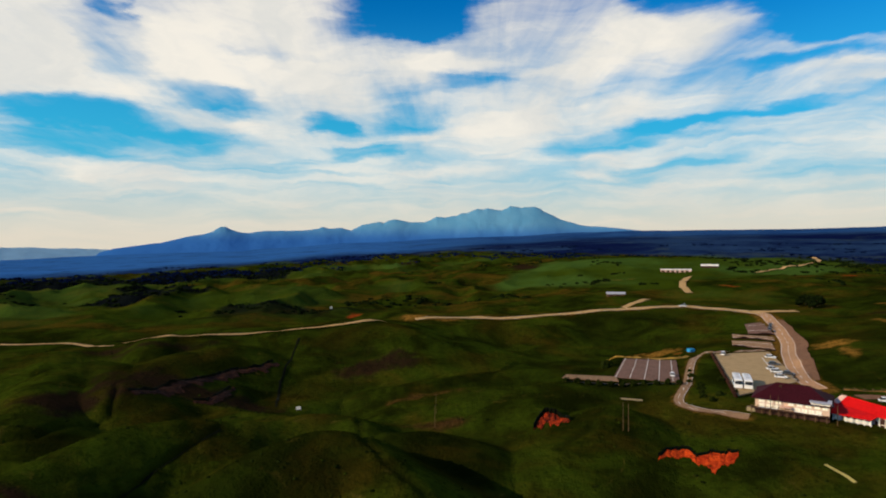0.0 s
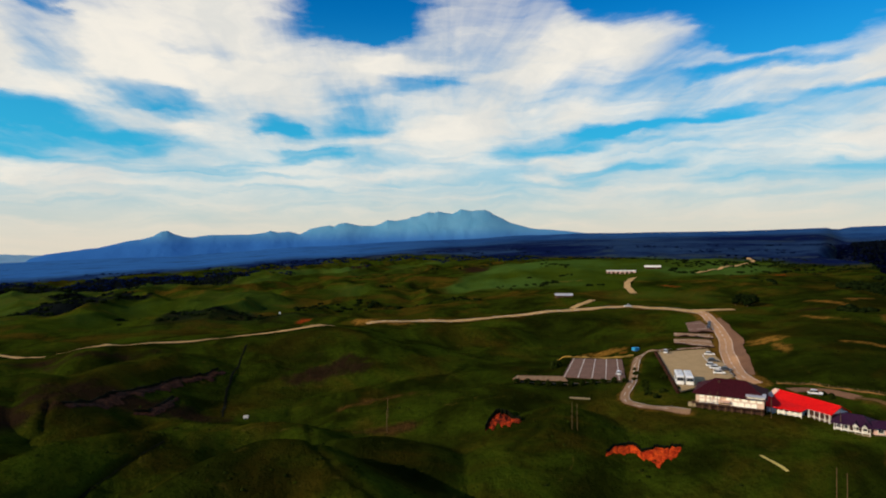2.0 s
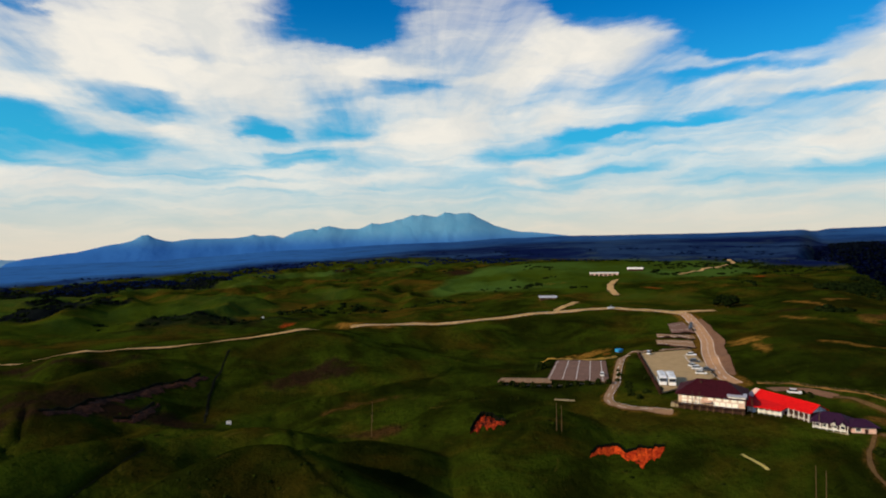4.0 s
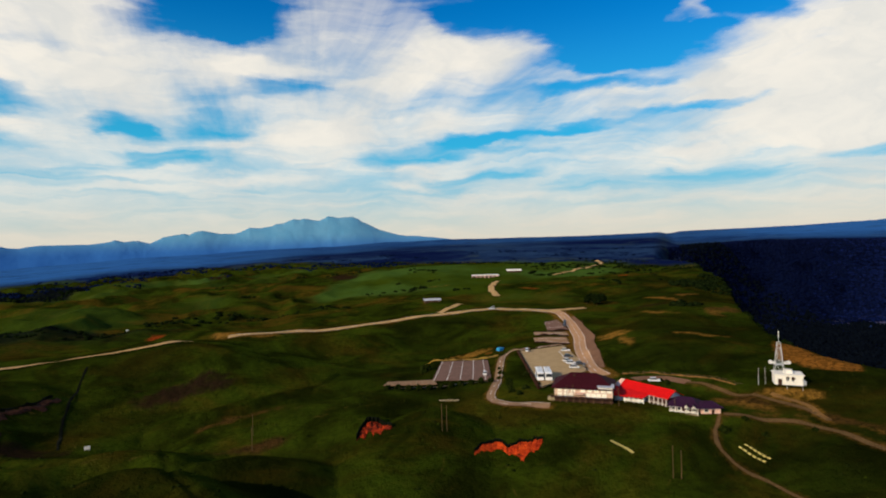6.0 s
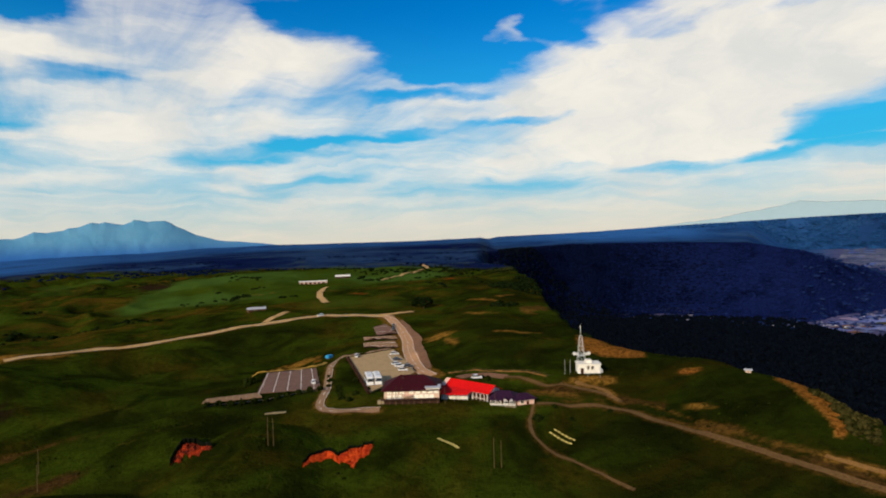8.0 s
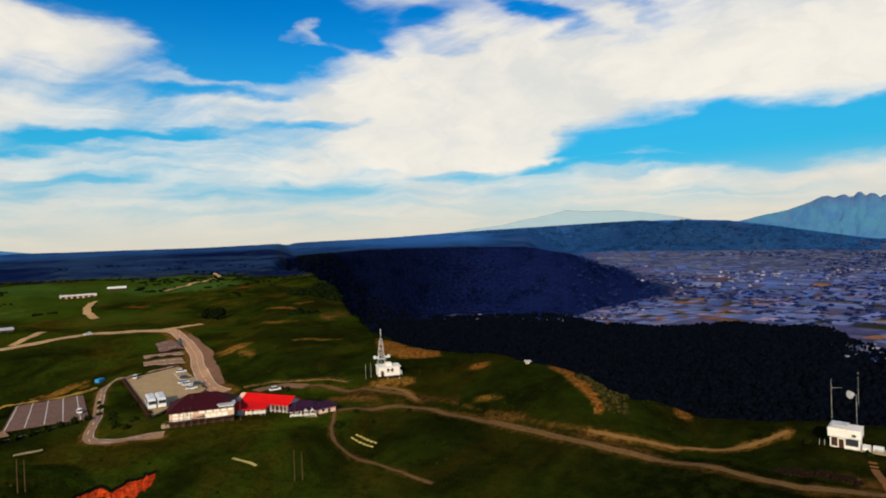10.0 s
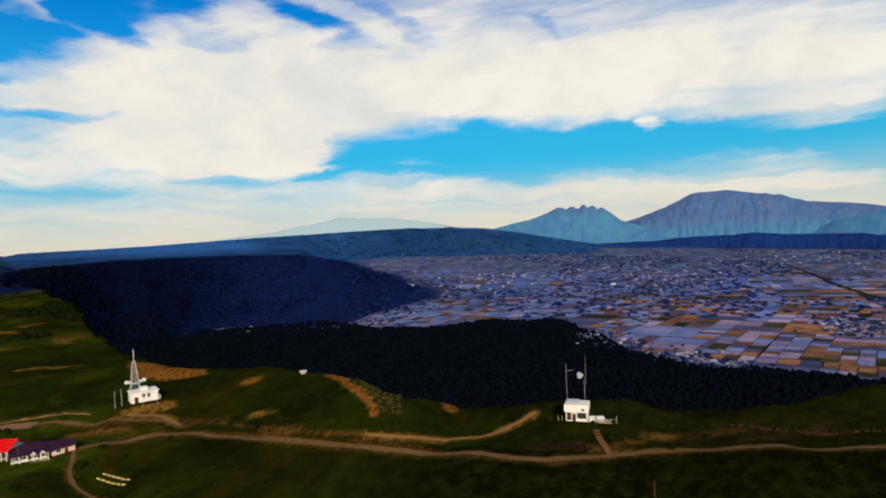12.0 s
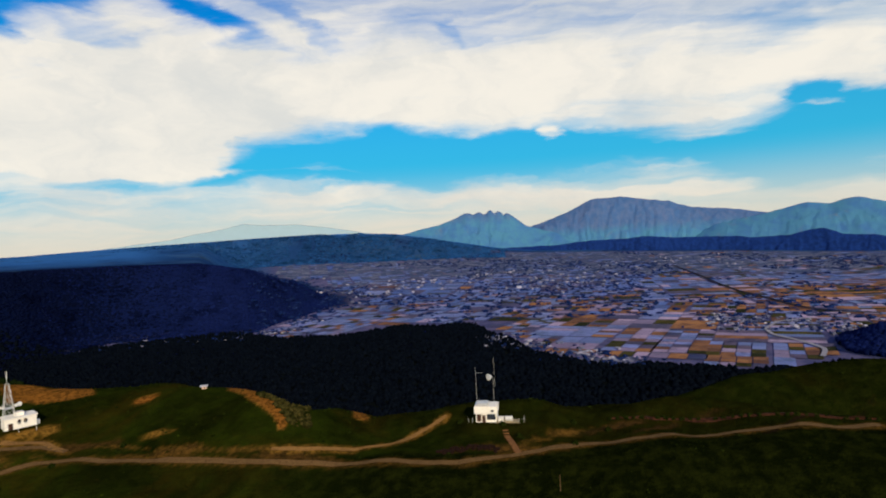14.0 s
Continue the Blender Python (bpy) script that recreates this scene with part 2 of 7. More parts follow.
grass = k.mix(k.math("MULTIPLY", k.ramp(k.noise(1.6, 4, 0.75), 0.55, 0.72), 0.45), grass, (0.006, 0.008, 0.001))
grass = k.mix(k.math("MULTIPLY", k.ramp(k.noise(2.3, 4, 0.75, distort=0.5), 0.58, 0.74), 0.35), grass, GRASS_STRAW)
# bright mid-distance pasture, with some haze paled into its colour
grass = k.mix(k.attr("tint"), grass, k.mix(k.ramp(broad, 0.4, 0.6), GRASS_BRIGHT, GRASS_FRESH))
# dark scrub green, also painted in for shaded and dimmer ground
grass = k.mix(k.attr("heath_shade"), grass, k.mix(k.ramp(k.noise(0.25, 5, 0.7), 0.4, 0.65), (0.0034, 0.0052, 0.0009), (0.0105, 0.0135, 0.002)))
tone = k.attr("tone")
earth_ = k.mix(k.ramp(tone, 0.0, 0.5), (0.02, 0.011, 0.006), (0.27, 0.135, 0.022))
earth_ = k.mix(k.ramp(tone, 0.5, 1.0), earth_, (0.3, 0.045, 0.008))
earth_ = k.mix(k.math("MULTIPLY", k.ramp(k.noise(0.5, 6, 0.75, distort=0.6), 0.4, 0.62), 0.75), earth_, (0.011, 0.009, 0.003))
grass = k.mix(k.attr("soil"), grass, earth_)
wood = k.mix(k.ramp(k.noise(0.05, 6, 0.7), 0.35, 0.65), WOOD_DEEP, WOOD_PALE)
# haze in the colour: far woods, basin and plain turn navy or blue
wood = k.mix(k.attr("haze_afar"), wood, k.mix(k.attr("east_haze"), (0.0024, 0.005, 0.023), (0.0055, 0.0118, 0.064)))
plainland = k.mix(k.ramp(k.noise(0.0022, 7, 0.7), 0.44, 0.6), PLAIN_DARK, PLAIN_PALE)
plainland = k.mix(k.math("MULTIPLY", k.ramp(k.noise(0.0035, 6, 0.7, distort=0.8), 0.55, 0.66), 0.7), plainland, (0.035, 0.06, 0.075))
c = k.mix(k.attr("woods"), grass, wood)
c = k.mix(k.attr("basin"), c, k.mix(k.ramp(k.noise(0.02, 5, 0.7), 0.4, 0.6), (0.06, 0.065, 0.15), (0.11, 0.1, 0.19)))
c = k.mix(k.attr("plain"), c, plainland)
c = k.mix(k.math("MULTIPLY", k.attr("plain_haze"), k.ramp(k.noise(0.006, 6, 0.75), 0.2, 0.55)), c, HAZE_BLUE)
k.colour(c)
k.bump(k.math("ADD", k.noise(1.3, 4, 0.7), k.math("MULTIPLY", k.noise(0.25, 5, 0.65), 2.8)), 0.6, 0.7)
GRASSLAND = k.m

k = Mat("haze-blue mountain", 0.95)
k.b.inputs["Specular IOR Level"].default_value = 0.0
high = k.n.new("ShaderNodeSeparateXYZ")
k.l.new(k.pos, high.inputs[0])
# the foot grades into a deeper haze blue by height
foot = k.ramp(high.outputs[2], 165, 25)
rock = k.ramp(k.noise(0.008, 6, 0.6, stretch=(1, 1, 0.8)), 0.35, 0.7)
k.colour(k.mix(foot, k.mix(rock, MOUNT_DEEP, MOUNT_PALE), MOUNT_HAZE))
k.bump(k.noise(0.012, 6, 0.65), 14, 0.35)
MOUNTAIN = k.m

def volcanic(name, lo, hi):
    """Far volcanic slopes, hazed blue throughout: green-blue flanks with pale scree below and bare rock from one height
    up.
    """
    k = Mat(name, 0.95)
    k.b.inputs["Specular IOR Level"].default_value = 0.0
    high = k.n.new("ShaderNodeSeparateXYZ")
    k.l.new(k.pos, high.inputs[0])
    top = k.ramp(k.math("ADD", high.outputs[2], k.math("MULTIPLY", k.noise(0.012, 6, 0.7), 120)), lo, hi)
    c = k.mix(k.ramp(k.noise(0.022, 7, 0.7, stretch=(1, 1, 0.35)), 0.36, 0.66), VOLC_DEEP, VOLC_PALE)
    flank = k.mix(k.ramp(k.noise(0.009, 6, 0.65), 0.38, 0.68), VOLC_GREEN, (0.05, 0.15, 0.34))
    flank = k.mix(k.math("MULTIPLY", k.ramp(k.noise(0.006, 6, 0.7, distort=0.6), 0.56, 0.7), 0.6), flank, (0.13, 0.17, 0.22))
    k.colour(k.mix(top, flank, c))
    k.bump(k.noise(0.03, 7, 0.75), 10, 0.8)
    return k.m


VOLCANIC = volcanic("bare volcanic rock", 95, 200)
VOLCANIC_GREEN = volcanic("green volcanic slope", 230, 330)
# foothills and far hills: haze put straight into the base colour
FOOTHILL = plain("haze-blue foothill woods", (0.006, 0.024, 0.125), 1.0, wear=0.35, scale=0.008)
LOW_HILLS = plain("haze-blue low hills", (0.2, 0.36, 0.5), 1.0, wear=0.08, scale=0.003)
FAINT = plain("haze-pale far hills", (0.28, 0.40, 0.46), 1.0, wear=0.05, scale=0.002)
ASPHALT = plain("worn asphalt", (0.44, 0.25, 0.13), 0.9, wear=0.3, scale=0.25, bump=0.02)
ROADWAY = plain("sun-bleached road surface", (0.46, 0.29, 0.12), 0.9, wear=0.25, scale=0.2, bump=0.02)
LOT_PALE = plain("pale worn paving", (0.4, 0.28, 0.14), 0.9, wear=0.3, scale=0.25, bump=0.02)
LOT_DARK = plain("patched dark asphalt", (0.17, 0.1, 0.075), 0.9, wear=0.35, scale=0.3)
GRAVEL = plain("dirt track", (0.115, 0.066, 0.025), 0.95, wear=0.4, scale=0.35, bump=0.05)
PALE_DIRT = plain("pale dry dirt", (0.2, 0.105, 0.032), 0.95, wear=0.4, scale=0.4, bump=0.05)
YELLOW_BANK = plain("dry yellow grass bank", (0.34, 0.2, 0.035), 0.95, wear=0.5, scale=0.5, bump=0.06)
CONCRETE = plain("weathered concrete", (0.3, 0.24, 0.15), 0.9, wear=0.3, scale=0.6)
LINE = plain("worn white road paint", (0.75, 0.72, 0.66), 0.8, wear=0.3, scale=0.5)
WHITE = plain("white painted wall", (0.78, 0.75, 0.68), 0.7, wear=0.15, scale=0.4)
CREAM = plain("cream plaster", (0.62, 0.44, 0.33), 0.8, wear=0.2, scale=0.4)
PINKISH = plain("pale pink plaster", (0.75, 0.48, 0.38), 0.8, wear=0.2, scale=0.4)
DARK_WOOD = plain("dark stained wood", (0.05, 0.025, 0.018), 0.7, wear=0.4, scale=1.0)
MAROON = plain("maroon painted metal roof", (0.04, 0.006, 0.010), 0.7, wear=0.3, scale=0.25)
SCARLET = plain("bright red metal roof", (0.6, 0.008, 0.008), 0.7, wear=0.2, scale=0.2)
NAVY = plain("dark slate blue roof", (0.03, 0.010, 0.03), 0.7, wear=0.3, scale=0.3)
GREY_ROOF = plain("pale grey metal sheet", (0.42, 0.42, 0.46), 0.45, wear=0.2, scale=0.5)
STEEL = plain("galvanised steel", (0.55, 0.55, 0.55), 0.45, 0.4, wear=0.2, scale=1.0)
WHITE_STEEL = plain("white painted steel", (0.6, 0.6, 0.58), 0.5, wear=0.1, scale=1.0)
TIMBER = plain("weathered timber", (0.11, 0.07, 0.035), 0.85, wear=0.4, scale=1.0)
STEP_WOOD = plain("brown stepped timber", (0.16, 0.075, 0.03), 0.9, wear=0.4, scale=1.0)
RUBBER = plain("black rubber", (0.02, 0.02, 0.02), 0.8, wear=0.1)
CAR_WHITE = plain("white car paint", (0.8, 0.8, 0.8), 0.3, wear=0.05)
CAR_DARK = plain("dark car paint", (0.05, 0.05, 0.06), 0.3, wear=0.05)
CAR_BLUE = plain("blue tarpaulin", (0.03, 0.25, 0.5), 0.6, wear=0.2)
STRAW = plain("pale straw", (0.5, 0.4, 0.12), 0.9, wear=0.4, scale=1.0)
RUBBLE_STONE = plain("dark lava stone", (0.013, 0.006, 0.004), 0.95, wear=0.4, scale=1.0)
TURF = plain("dark turf edge", (0.003, 0.004, 0.001), 0.95, wear=0.4, scale=0.6)
GLASS = Mat("window glass", 0.08)
GLASS.colour((0.03, 0.035, 0.045))
GLASS = GLASS.m


def earth(name, deep, pale, scale=0.4):
    k = Mat(name, 0.95)
    c = k.mix(k.ramp(k.noise(scale, 5, 0.7, distort=0.8), 0.36, 0.64), deep, pale)
    k.colour(k.mix(k.ramp(k.noise(scale * 5, 4, 0.7), 0.52, 0.72), c, tuple(v * 0.35 for v in deep)))
    k.bump(k.noise(scale * 3, 5, 0.7), 0.5, 0.8)
    return k.m


RED_EARTH = earth("raw red earth", (0.28, 0.018, 0.004), (0.66, 0.075, 0.01))
DARK_RED = earth("black and dark red earth", (0.012, 0.005, 0.004), (0.42, 0.04, 0.008), 0.55)
BROWN_EARTH = earth("bare brown earth", (0.016, 0.007, 0.004), (0.06, 0.022, 0.012))


def leafage(name, deep, pale, scale):
    k = Mat(name, 0.9)
    k.b.inputs["Specular IOR Level"].default_value = 0.0
    c = k.mix(k.geo.outputs["Random Per Island"], deep, pale)
    k.colour(k.mix(k.ramp(k.noise(scale, 4, 0.7), 0.45, 0.7), c, tuple(v * 0.4 for v in deep)))
    return k.m


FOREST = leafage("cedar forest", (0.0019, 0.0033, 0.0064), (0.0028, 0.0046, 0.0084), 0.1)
BUSH = leafage("dark bushes", (0.006, 0.010, 0.0015), (0.016, 0.023, 0.004), 1.0)
THICKET = leafage("dark upland thicket", (0.004, 0.008, 0.002), (0.01, 0.016, 0.004), 0.4)
# these three leaf colours carry distance haze; the headland has two strengths
HAZE_LEAF = leafage("haze-blue woods", (0.0044, 0.0094, 0.055), (0.0054, 0.011, 0.061), 0.012)
CLEAR_LEAF = leafage("headland woods with less haze", (0.0022, 0.0045, 0.021), (0.003, 0.0056, 0.025), 0.012)
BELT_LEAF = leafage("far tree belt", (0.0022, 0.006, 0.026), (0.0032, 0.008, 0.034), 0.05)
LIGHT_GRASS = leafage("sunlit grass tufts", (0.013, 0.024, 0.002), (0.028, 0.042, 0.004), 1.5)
# far wall trees: blue of the haze painted into the leaves
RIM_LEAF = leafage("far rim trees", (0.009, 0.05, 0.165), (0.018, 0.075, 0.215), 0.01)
SCRUB = leafage("dry rim scrub", (0.012, 0.014, 0.003), (0.06, 0.05, 0.014), 0.8)
FAR_ROAD = plain("pale distant road", (0.26, 0.25, 0.29), 0.9, wear=0.2, scale=0.05)
APRON = plain("reddish trodden verge", (0.2, 0.105, 0.06), 0.95, wear=0.35, scale=0.3, bump=0.04)
SERVICE = plain("patched lane asphalt", (0.25, 0.15, 0.085), 0.9, wear=0.35, scale=0.3)
# trees out on the plain, tinted with haze blue
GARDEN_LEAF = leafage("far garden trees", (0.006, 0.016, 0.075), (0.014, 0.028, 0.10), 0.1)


def field_surface(name, c1, c2, rough, spec):
    k = Mat(name, rough)
    k.b.inputs["Specular IOR Level"].default_value = spec
    c = k.mix(k.geo.outputs["Random Per Island"], c1, c2)
    k.colour(k.mix(k.ramp(k.noise(0.03, 5, 0.7), 0.4, 0.7), c, tuple(v * 0.7 for v in c1)))
    return k.m


# blue in paddies, far fields and houses stands for sky reflection and haze
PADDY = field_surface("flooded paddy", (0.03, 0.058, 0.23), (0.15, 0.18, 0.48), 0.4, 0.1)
PADDY_FAR = field_surface("haze-blue paddy far off", (0.012, 0.045, 0.22), (0.06, 0.125, 0.42), 0.5, 0.1)
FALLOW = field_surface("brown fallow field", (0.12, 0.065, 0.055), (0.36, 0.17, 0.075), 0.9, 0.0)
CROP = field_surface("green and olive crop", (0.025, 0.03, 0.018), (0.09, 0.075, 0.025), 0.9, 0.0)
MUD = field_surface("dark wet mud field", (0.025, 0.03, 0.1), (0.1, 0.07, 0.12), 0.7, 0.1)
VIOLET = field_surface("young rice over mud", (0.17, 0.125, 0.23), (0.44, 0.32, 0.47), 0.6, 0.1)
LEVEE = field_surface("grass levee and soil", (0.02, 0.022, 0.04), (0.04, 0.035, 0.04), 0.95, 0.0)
STUBBLE = field_surface("haze-grey stubble far off", (0.04, 0.065, 0.15), (0.17, 0.18, 0.25), 0.9, 0.0)
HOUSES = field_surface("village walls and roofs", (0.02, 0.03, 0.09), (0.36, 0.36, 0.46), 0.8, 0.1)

# ---- the lie of the land ----
EYE = 60.0
AZ_KNOTS = (-60, -38, -20, -8, 5, 18, 30, 45, 60, 75, 90, 105, 122, 150)
R_KNOTS = (60, 130, 170, 220, 270, 340, 440, 700, 1400, 2500, 4400)
HEIGHTS = {  # height of the upland at each distance, one value for each azimuth knot
    60: (-12, -12, -12, -15, -18, -18, -18, -18, -18, -18, -18, -16, -14, -14),
    130: (-2, -2, 0, -8, -14, -15, -14, -14, -13, -12, -12, -10, -8, -8),
    170: (2, 2, 1, -3, -9, -10, -8.5, -8, -5, -2.5, -1.5, 1.5, 3, 3),
    220: (0, -2, -4, -9, -7, -4.5, -0.5, -1.5, 0, -3.0, 0, 1, 7.5, 8),
    270: (-6, -8, -9, -8, -6, 0, 0.5, 4, 6.5, -3, 0, 2, 13, 13),
    340: (0, 0.5, 4, 8.5, -6, -6, 1, 6, 8, 6, 6, 8, 15, 15),
    440: (0, -2, -3, -4, -3, 6, 8, 8, 8, 6, 6, 8, 15, 15),
    700: (-2, -2, -2, 0, 6, 15, 19, 20, 18, 16, 16, 16, 16, 16),
    1400: (-24, -22, -10, 9, 26, 36, 38, 34, 34, 34, 20, 20, 20, 20),
    2500: (-48, -45, -23, 3, 25, 47, 51, 60, 80, 90, 60, 60, 60, 60),
    4400: (-66, -63, -35, 14, 52, 83, 79, 104, 140, 158, 100, 60, 40, 40),
}
RIM_AZ = (37, 39.5, 41, 42.5, 45, 47.6, 52.5, 57, 61.4, 64.2, 67, 69.5, 71.5, 74, 79, 84, 88, 93, 96, 101, 105, 108, 112.5, 117.5, 122, 150)
RIM_R = (1050, 980, 860, 700, 425, 322, 286, 268, 250, 240, 222, 200, 200, 208, 206, 200, 205, 205, 200, 205, 208, 212, 222, 232, 240, 260)
HEAD_AZ = (36, 40, 47, 55, 62, 66, 70, 73, 76)
HEAD_BASE = (900, 1150, 1480, 1700, 1640, 1600, 1800, 1950, 2000)
HEAD_TOP = (36, 34, 44, 40, 33, 8, -52, -110, -150)
BASIN = -150.0


def ease(u):
    u = np.clip(u, 0, 1)
    return u * u * (3 - 2 * u)


def table(a, knots, values):
    """Smooth steps between knots."""
    knots, values = np.asarray(knots, float), np.asarray(values, float)
    i = np.clip(np.searchsorted(knots, a) - 1, 0, len(knots) - 2)
    u = np.clip((a - knots[i]) / (knots[i + 1] - knots[i]), 0, 1)
    return values[i] + (values[i + 1] - values[i]) * (0.5 * u + 0.5 * ease(u))


def lattice(ix, iy, seed):
    h = np.sin(ix * 127.1 + iy * 311.7 + seed * 74.7) * 43758.5453
    return h - np.floor(h)


def value_noise(x, y, seed=0):
    ix, iy = np.floor(x), np.floor(y)
    u, v = x - ix, y - iy
    u, v = u * u * u * (u * (6 * u - 15) + 10), v * v * v * (v * (6 * v - 15) + 10)
    a, b = lattice(ix, iy, seed), lattice(ix + 1, iy, seed)
    c, d = lattice(ix, iy + 1, seed), lattice(ix + 1, iy + 1, seed)
    return (a + (b - a) * u) * (1 - v) + (c + (d - c) * u) * v


def fbm(x, y, scale, octaves=4, seed=0, gain=0.5):
    total, amp, norm = 0.0, 1.0, 0.0
    ca, sa_ = math.cos(0.7), math.sin(0.7)
    for k in range(octaves):
        total = total + amp * (value_noise(x / scale, y / scale, seed + k) * 2 - 1)
        norm += amp
        amp *= gain
        scale /= 2.03
        x, y = x * ca - y * sa_, x * sa_ + y * ca
    return total / norm


def polar(az, r):
    a = math.radians(az)
    return r * math.sin(a), r * math.cos(a)


# hummocks and hollows: azimuth, distance, height, half width across, half depth
HUMMOCKS = (
    (-3.5, 150, -3, 7, 40),
    (-34, 322, 5, 20, 22), (-27, 318, 6, 16, 22), (-30.5, 300, -5, 8, 22), (-21, 330, 0.5, 24, 20), (-8, 345, 2.2, 40, 30), (0, 300, 3, 22, 26),
    (-24, 285, -3.5, 5, 25), (-15, 280, 3, 18, 20), (3, 235, 4, 26, 14), (-9, 228, -3, 14, 16), (9, 205, 4, 12, 22), (16, 196, 3, 20, 12),
    (12, 330, -4, 30, 25), (20, 365, -4, 26, 22), (-2, 168, 3, 16, 10), (27, 178, 2.5, 22, 12), (66, 222, 3, 12, 9), (57, 262, 2, 28, 9),
    (88, 188, 2.0, 14, 12), (104, 188, -1.5, 20, 8), (111, 215, -6, 13, 6), (119, 215, -8, 22, 8), (38, 330, 4, 22, 36), (40, 520, 8, 26, 80), (34, 640, 6, 60, 60),
)
PADS = [  # level ground for buildings and yards: x, y, half length, half width, turn, height, soft edge
    (133, 184.5, 33, 11, -38.5, 0.0, 8),
    (134.8, 252, 36, 15, 67.7, 1.0, 8),
    (91.5, 261, 23, 14, 68.7, -1.0, 9),
    (188, 167, 9, 7, -38.0, 4.0, 6),
    (190, -1, 6, 12, 0.0, 1.5, 5),
]

# crests of spurs and knolls: (azimuth, distance, height) along each, then the fall to its sides
SPURS = (
    (((-23.3, 132, 6.4), (-19.3, 138, 9.0), (-15.7, 142, 11.1), (-12.0, 145, 12.0), (-9.8, 145, 11.5), (-7.7, 140, 9.6), (-3.8, 128, 5.9)), 0.62, 5),
    (((-37.7, 150, 10.4), (-34.0, 160, 11.1), (-28.6, 172, 11.3), (-24.1, 176, 9.2), (-20.8, 178, 6.6), (-17.2, 182, 4.0), (-13.6, 188, 4.0), (-10.9, 188, 2.8), (-8.7, 182, 2.6), (-7.7, 172, 1.8)), 0.55, 6),
    (((-36.9, 215, 8.8), (-35.4, 240, 9.0), (-33.4, 265, 10.9), (-31.8, 275, 11.0), (-29.8, 265, 10.4), (-29.3, 230, 7.7)), 0.5, 8),
    (((-28.5, 250, 9.1), (-25.4, 280, 8.6), (-20.6, 300, 8.2)), 0.4, 8),
    (((-5.4, 170, 2.1), (-1.5, 172, 2.1), (2.4, 165, 0.0)), 0.5, 6),
    (((9.6, 165, -2.0), (12.3, 172, -0.9), (15.0, 185, 2.4), (16.5, 195, 3.7)), 0.45, 6),
    (((-7.0, 246, -5.5), (-2.2, 246, -1.8), (3.0, 258, -1.2), (8.3, 268, -1.2), (12.2, 271, -1.6)), 0.45, 5),
    (((-1.0, 372, 1.5), (3.0, 380, 2.2), (7.4, 386, 1.6), (11.5, 384, 0.0)), 0.4, 6),
    (((105.7, 217, 1.9), (109.1, 224, 5.4), (110.7, 230, 7.8), (113.3, 234, 9.8), (115.8, 238, 11.1), (119.3, 242, 12.5), (122.0, 242, 13.4), (130, 245, 14)), 0.5, 5),
    (((101.0, 196, 2.3), (103.7, 202, 3.9), (106.5, 204, 4.9), (109.3, 204, 4.6), (111.9, 200, 4.8), (114.4, 196, 5.1), (120.0, 192, 5.6)), 0.45, 5),
    (((47.9, 313, 5.4), (50.0, 296, 7.2), (53.0, 277, 7.6), (61.0, 245, 8.3), (64.0, 235, 8.8), (66.0, 224, 8.6), (67.3, 214, 7.8), (68.9, 205, 6.2), (71.0, 199, 2.5)), 0.3, 8),
    (((72.6, 203, 1.2), (74.6, 204, 1.9), (76.6, 203, 0.6)), 0.4, 4),
    (((78.8, 202, 0.2), (81.3, 201, 1.6), (84.9, 202, 2.8), (88.9, 203, 3.2), (92.3, 202, 4.0), (95.5, 200, 1.6)), 0.3, 6),
)


# stream creases between the spurs: line, depth, half width
GULLIES = (
    (((-27, 186), (-24, 168), (-19.4, 141.2), (-13.3, 133), (-9.2, 127.9), (-4.2, 124), (2, 116)), 0.7, 1.1),
    (((39.3, 302.7), (20.9, 254.7), (6.2, 246.5), (-12.1, 237.5), (-28.6, 233.6), (-43.8, 237.6)), 0.8, 1.6),
    (((-115.9, 206), (-109.5, 191.1), (-107.3, 185.6), (-114.2, 175.8), (-116.3, 164.5), (-122.2, 158.9)), 1.3, 1.1),
    (((45.4, 176.7), (38.2, 170.7), (32.9, 164.4)), 0.9, 1.1),
    (((-63.4, 163.1), (-66, 151), (-69.6, 138), (-72, 127.1)), 0.9, 0.7),
)


def gully_depth(x, y):
    """How far the ground is cut below its slope, and how near a crease is (0 to 1)."""
    shape, x, y = x.shape, x.ravel(), y.ravel()
    cut, near_ = np.zeros_like(x), np.zeros_like(x)
    for pts, deep, half in GULLIES:
        q = np.asarray(pts, float)
        sel = (x > q[:, 0].min() - 12) & (x < q[:, 0].max() + 12) & (y > q[:, 1].min() - 12) & (y < q[:, 1].max() + 12)
        if not sel.any():
            continue
        px, py = x[sel], y[sel]
        px, py = px + 1.6 * fbm(px, py, 13, 3, 171), py + 1.6 * fbm(px, py, 13, 3, 172)
        away = np.full(px.shape, 1e9)
        for p0, p1 in zip(q[:-1], q[1:]):
            d = p1 - p0
            t = np.clip(((px - p0[0]) * d[0] + (py - p0[1]) * d[1]) / (d @ d), 0, 1)
            away = np.minimum(away, np.hypot(px - p0[0] - t * d[0], py - p0[1] - t * d[1]))
        cut[sel] = np.maximum(cut[sel], deep * np.exp(-((away / half) ** 2)))
        near_[sel] = np.maximum(near_[sel], np.exp(-((away / (half * 1.5)) ** 2)))
    return cut.reshape(shape), near_.reshape(shape)


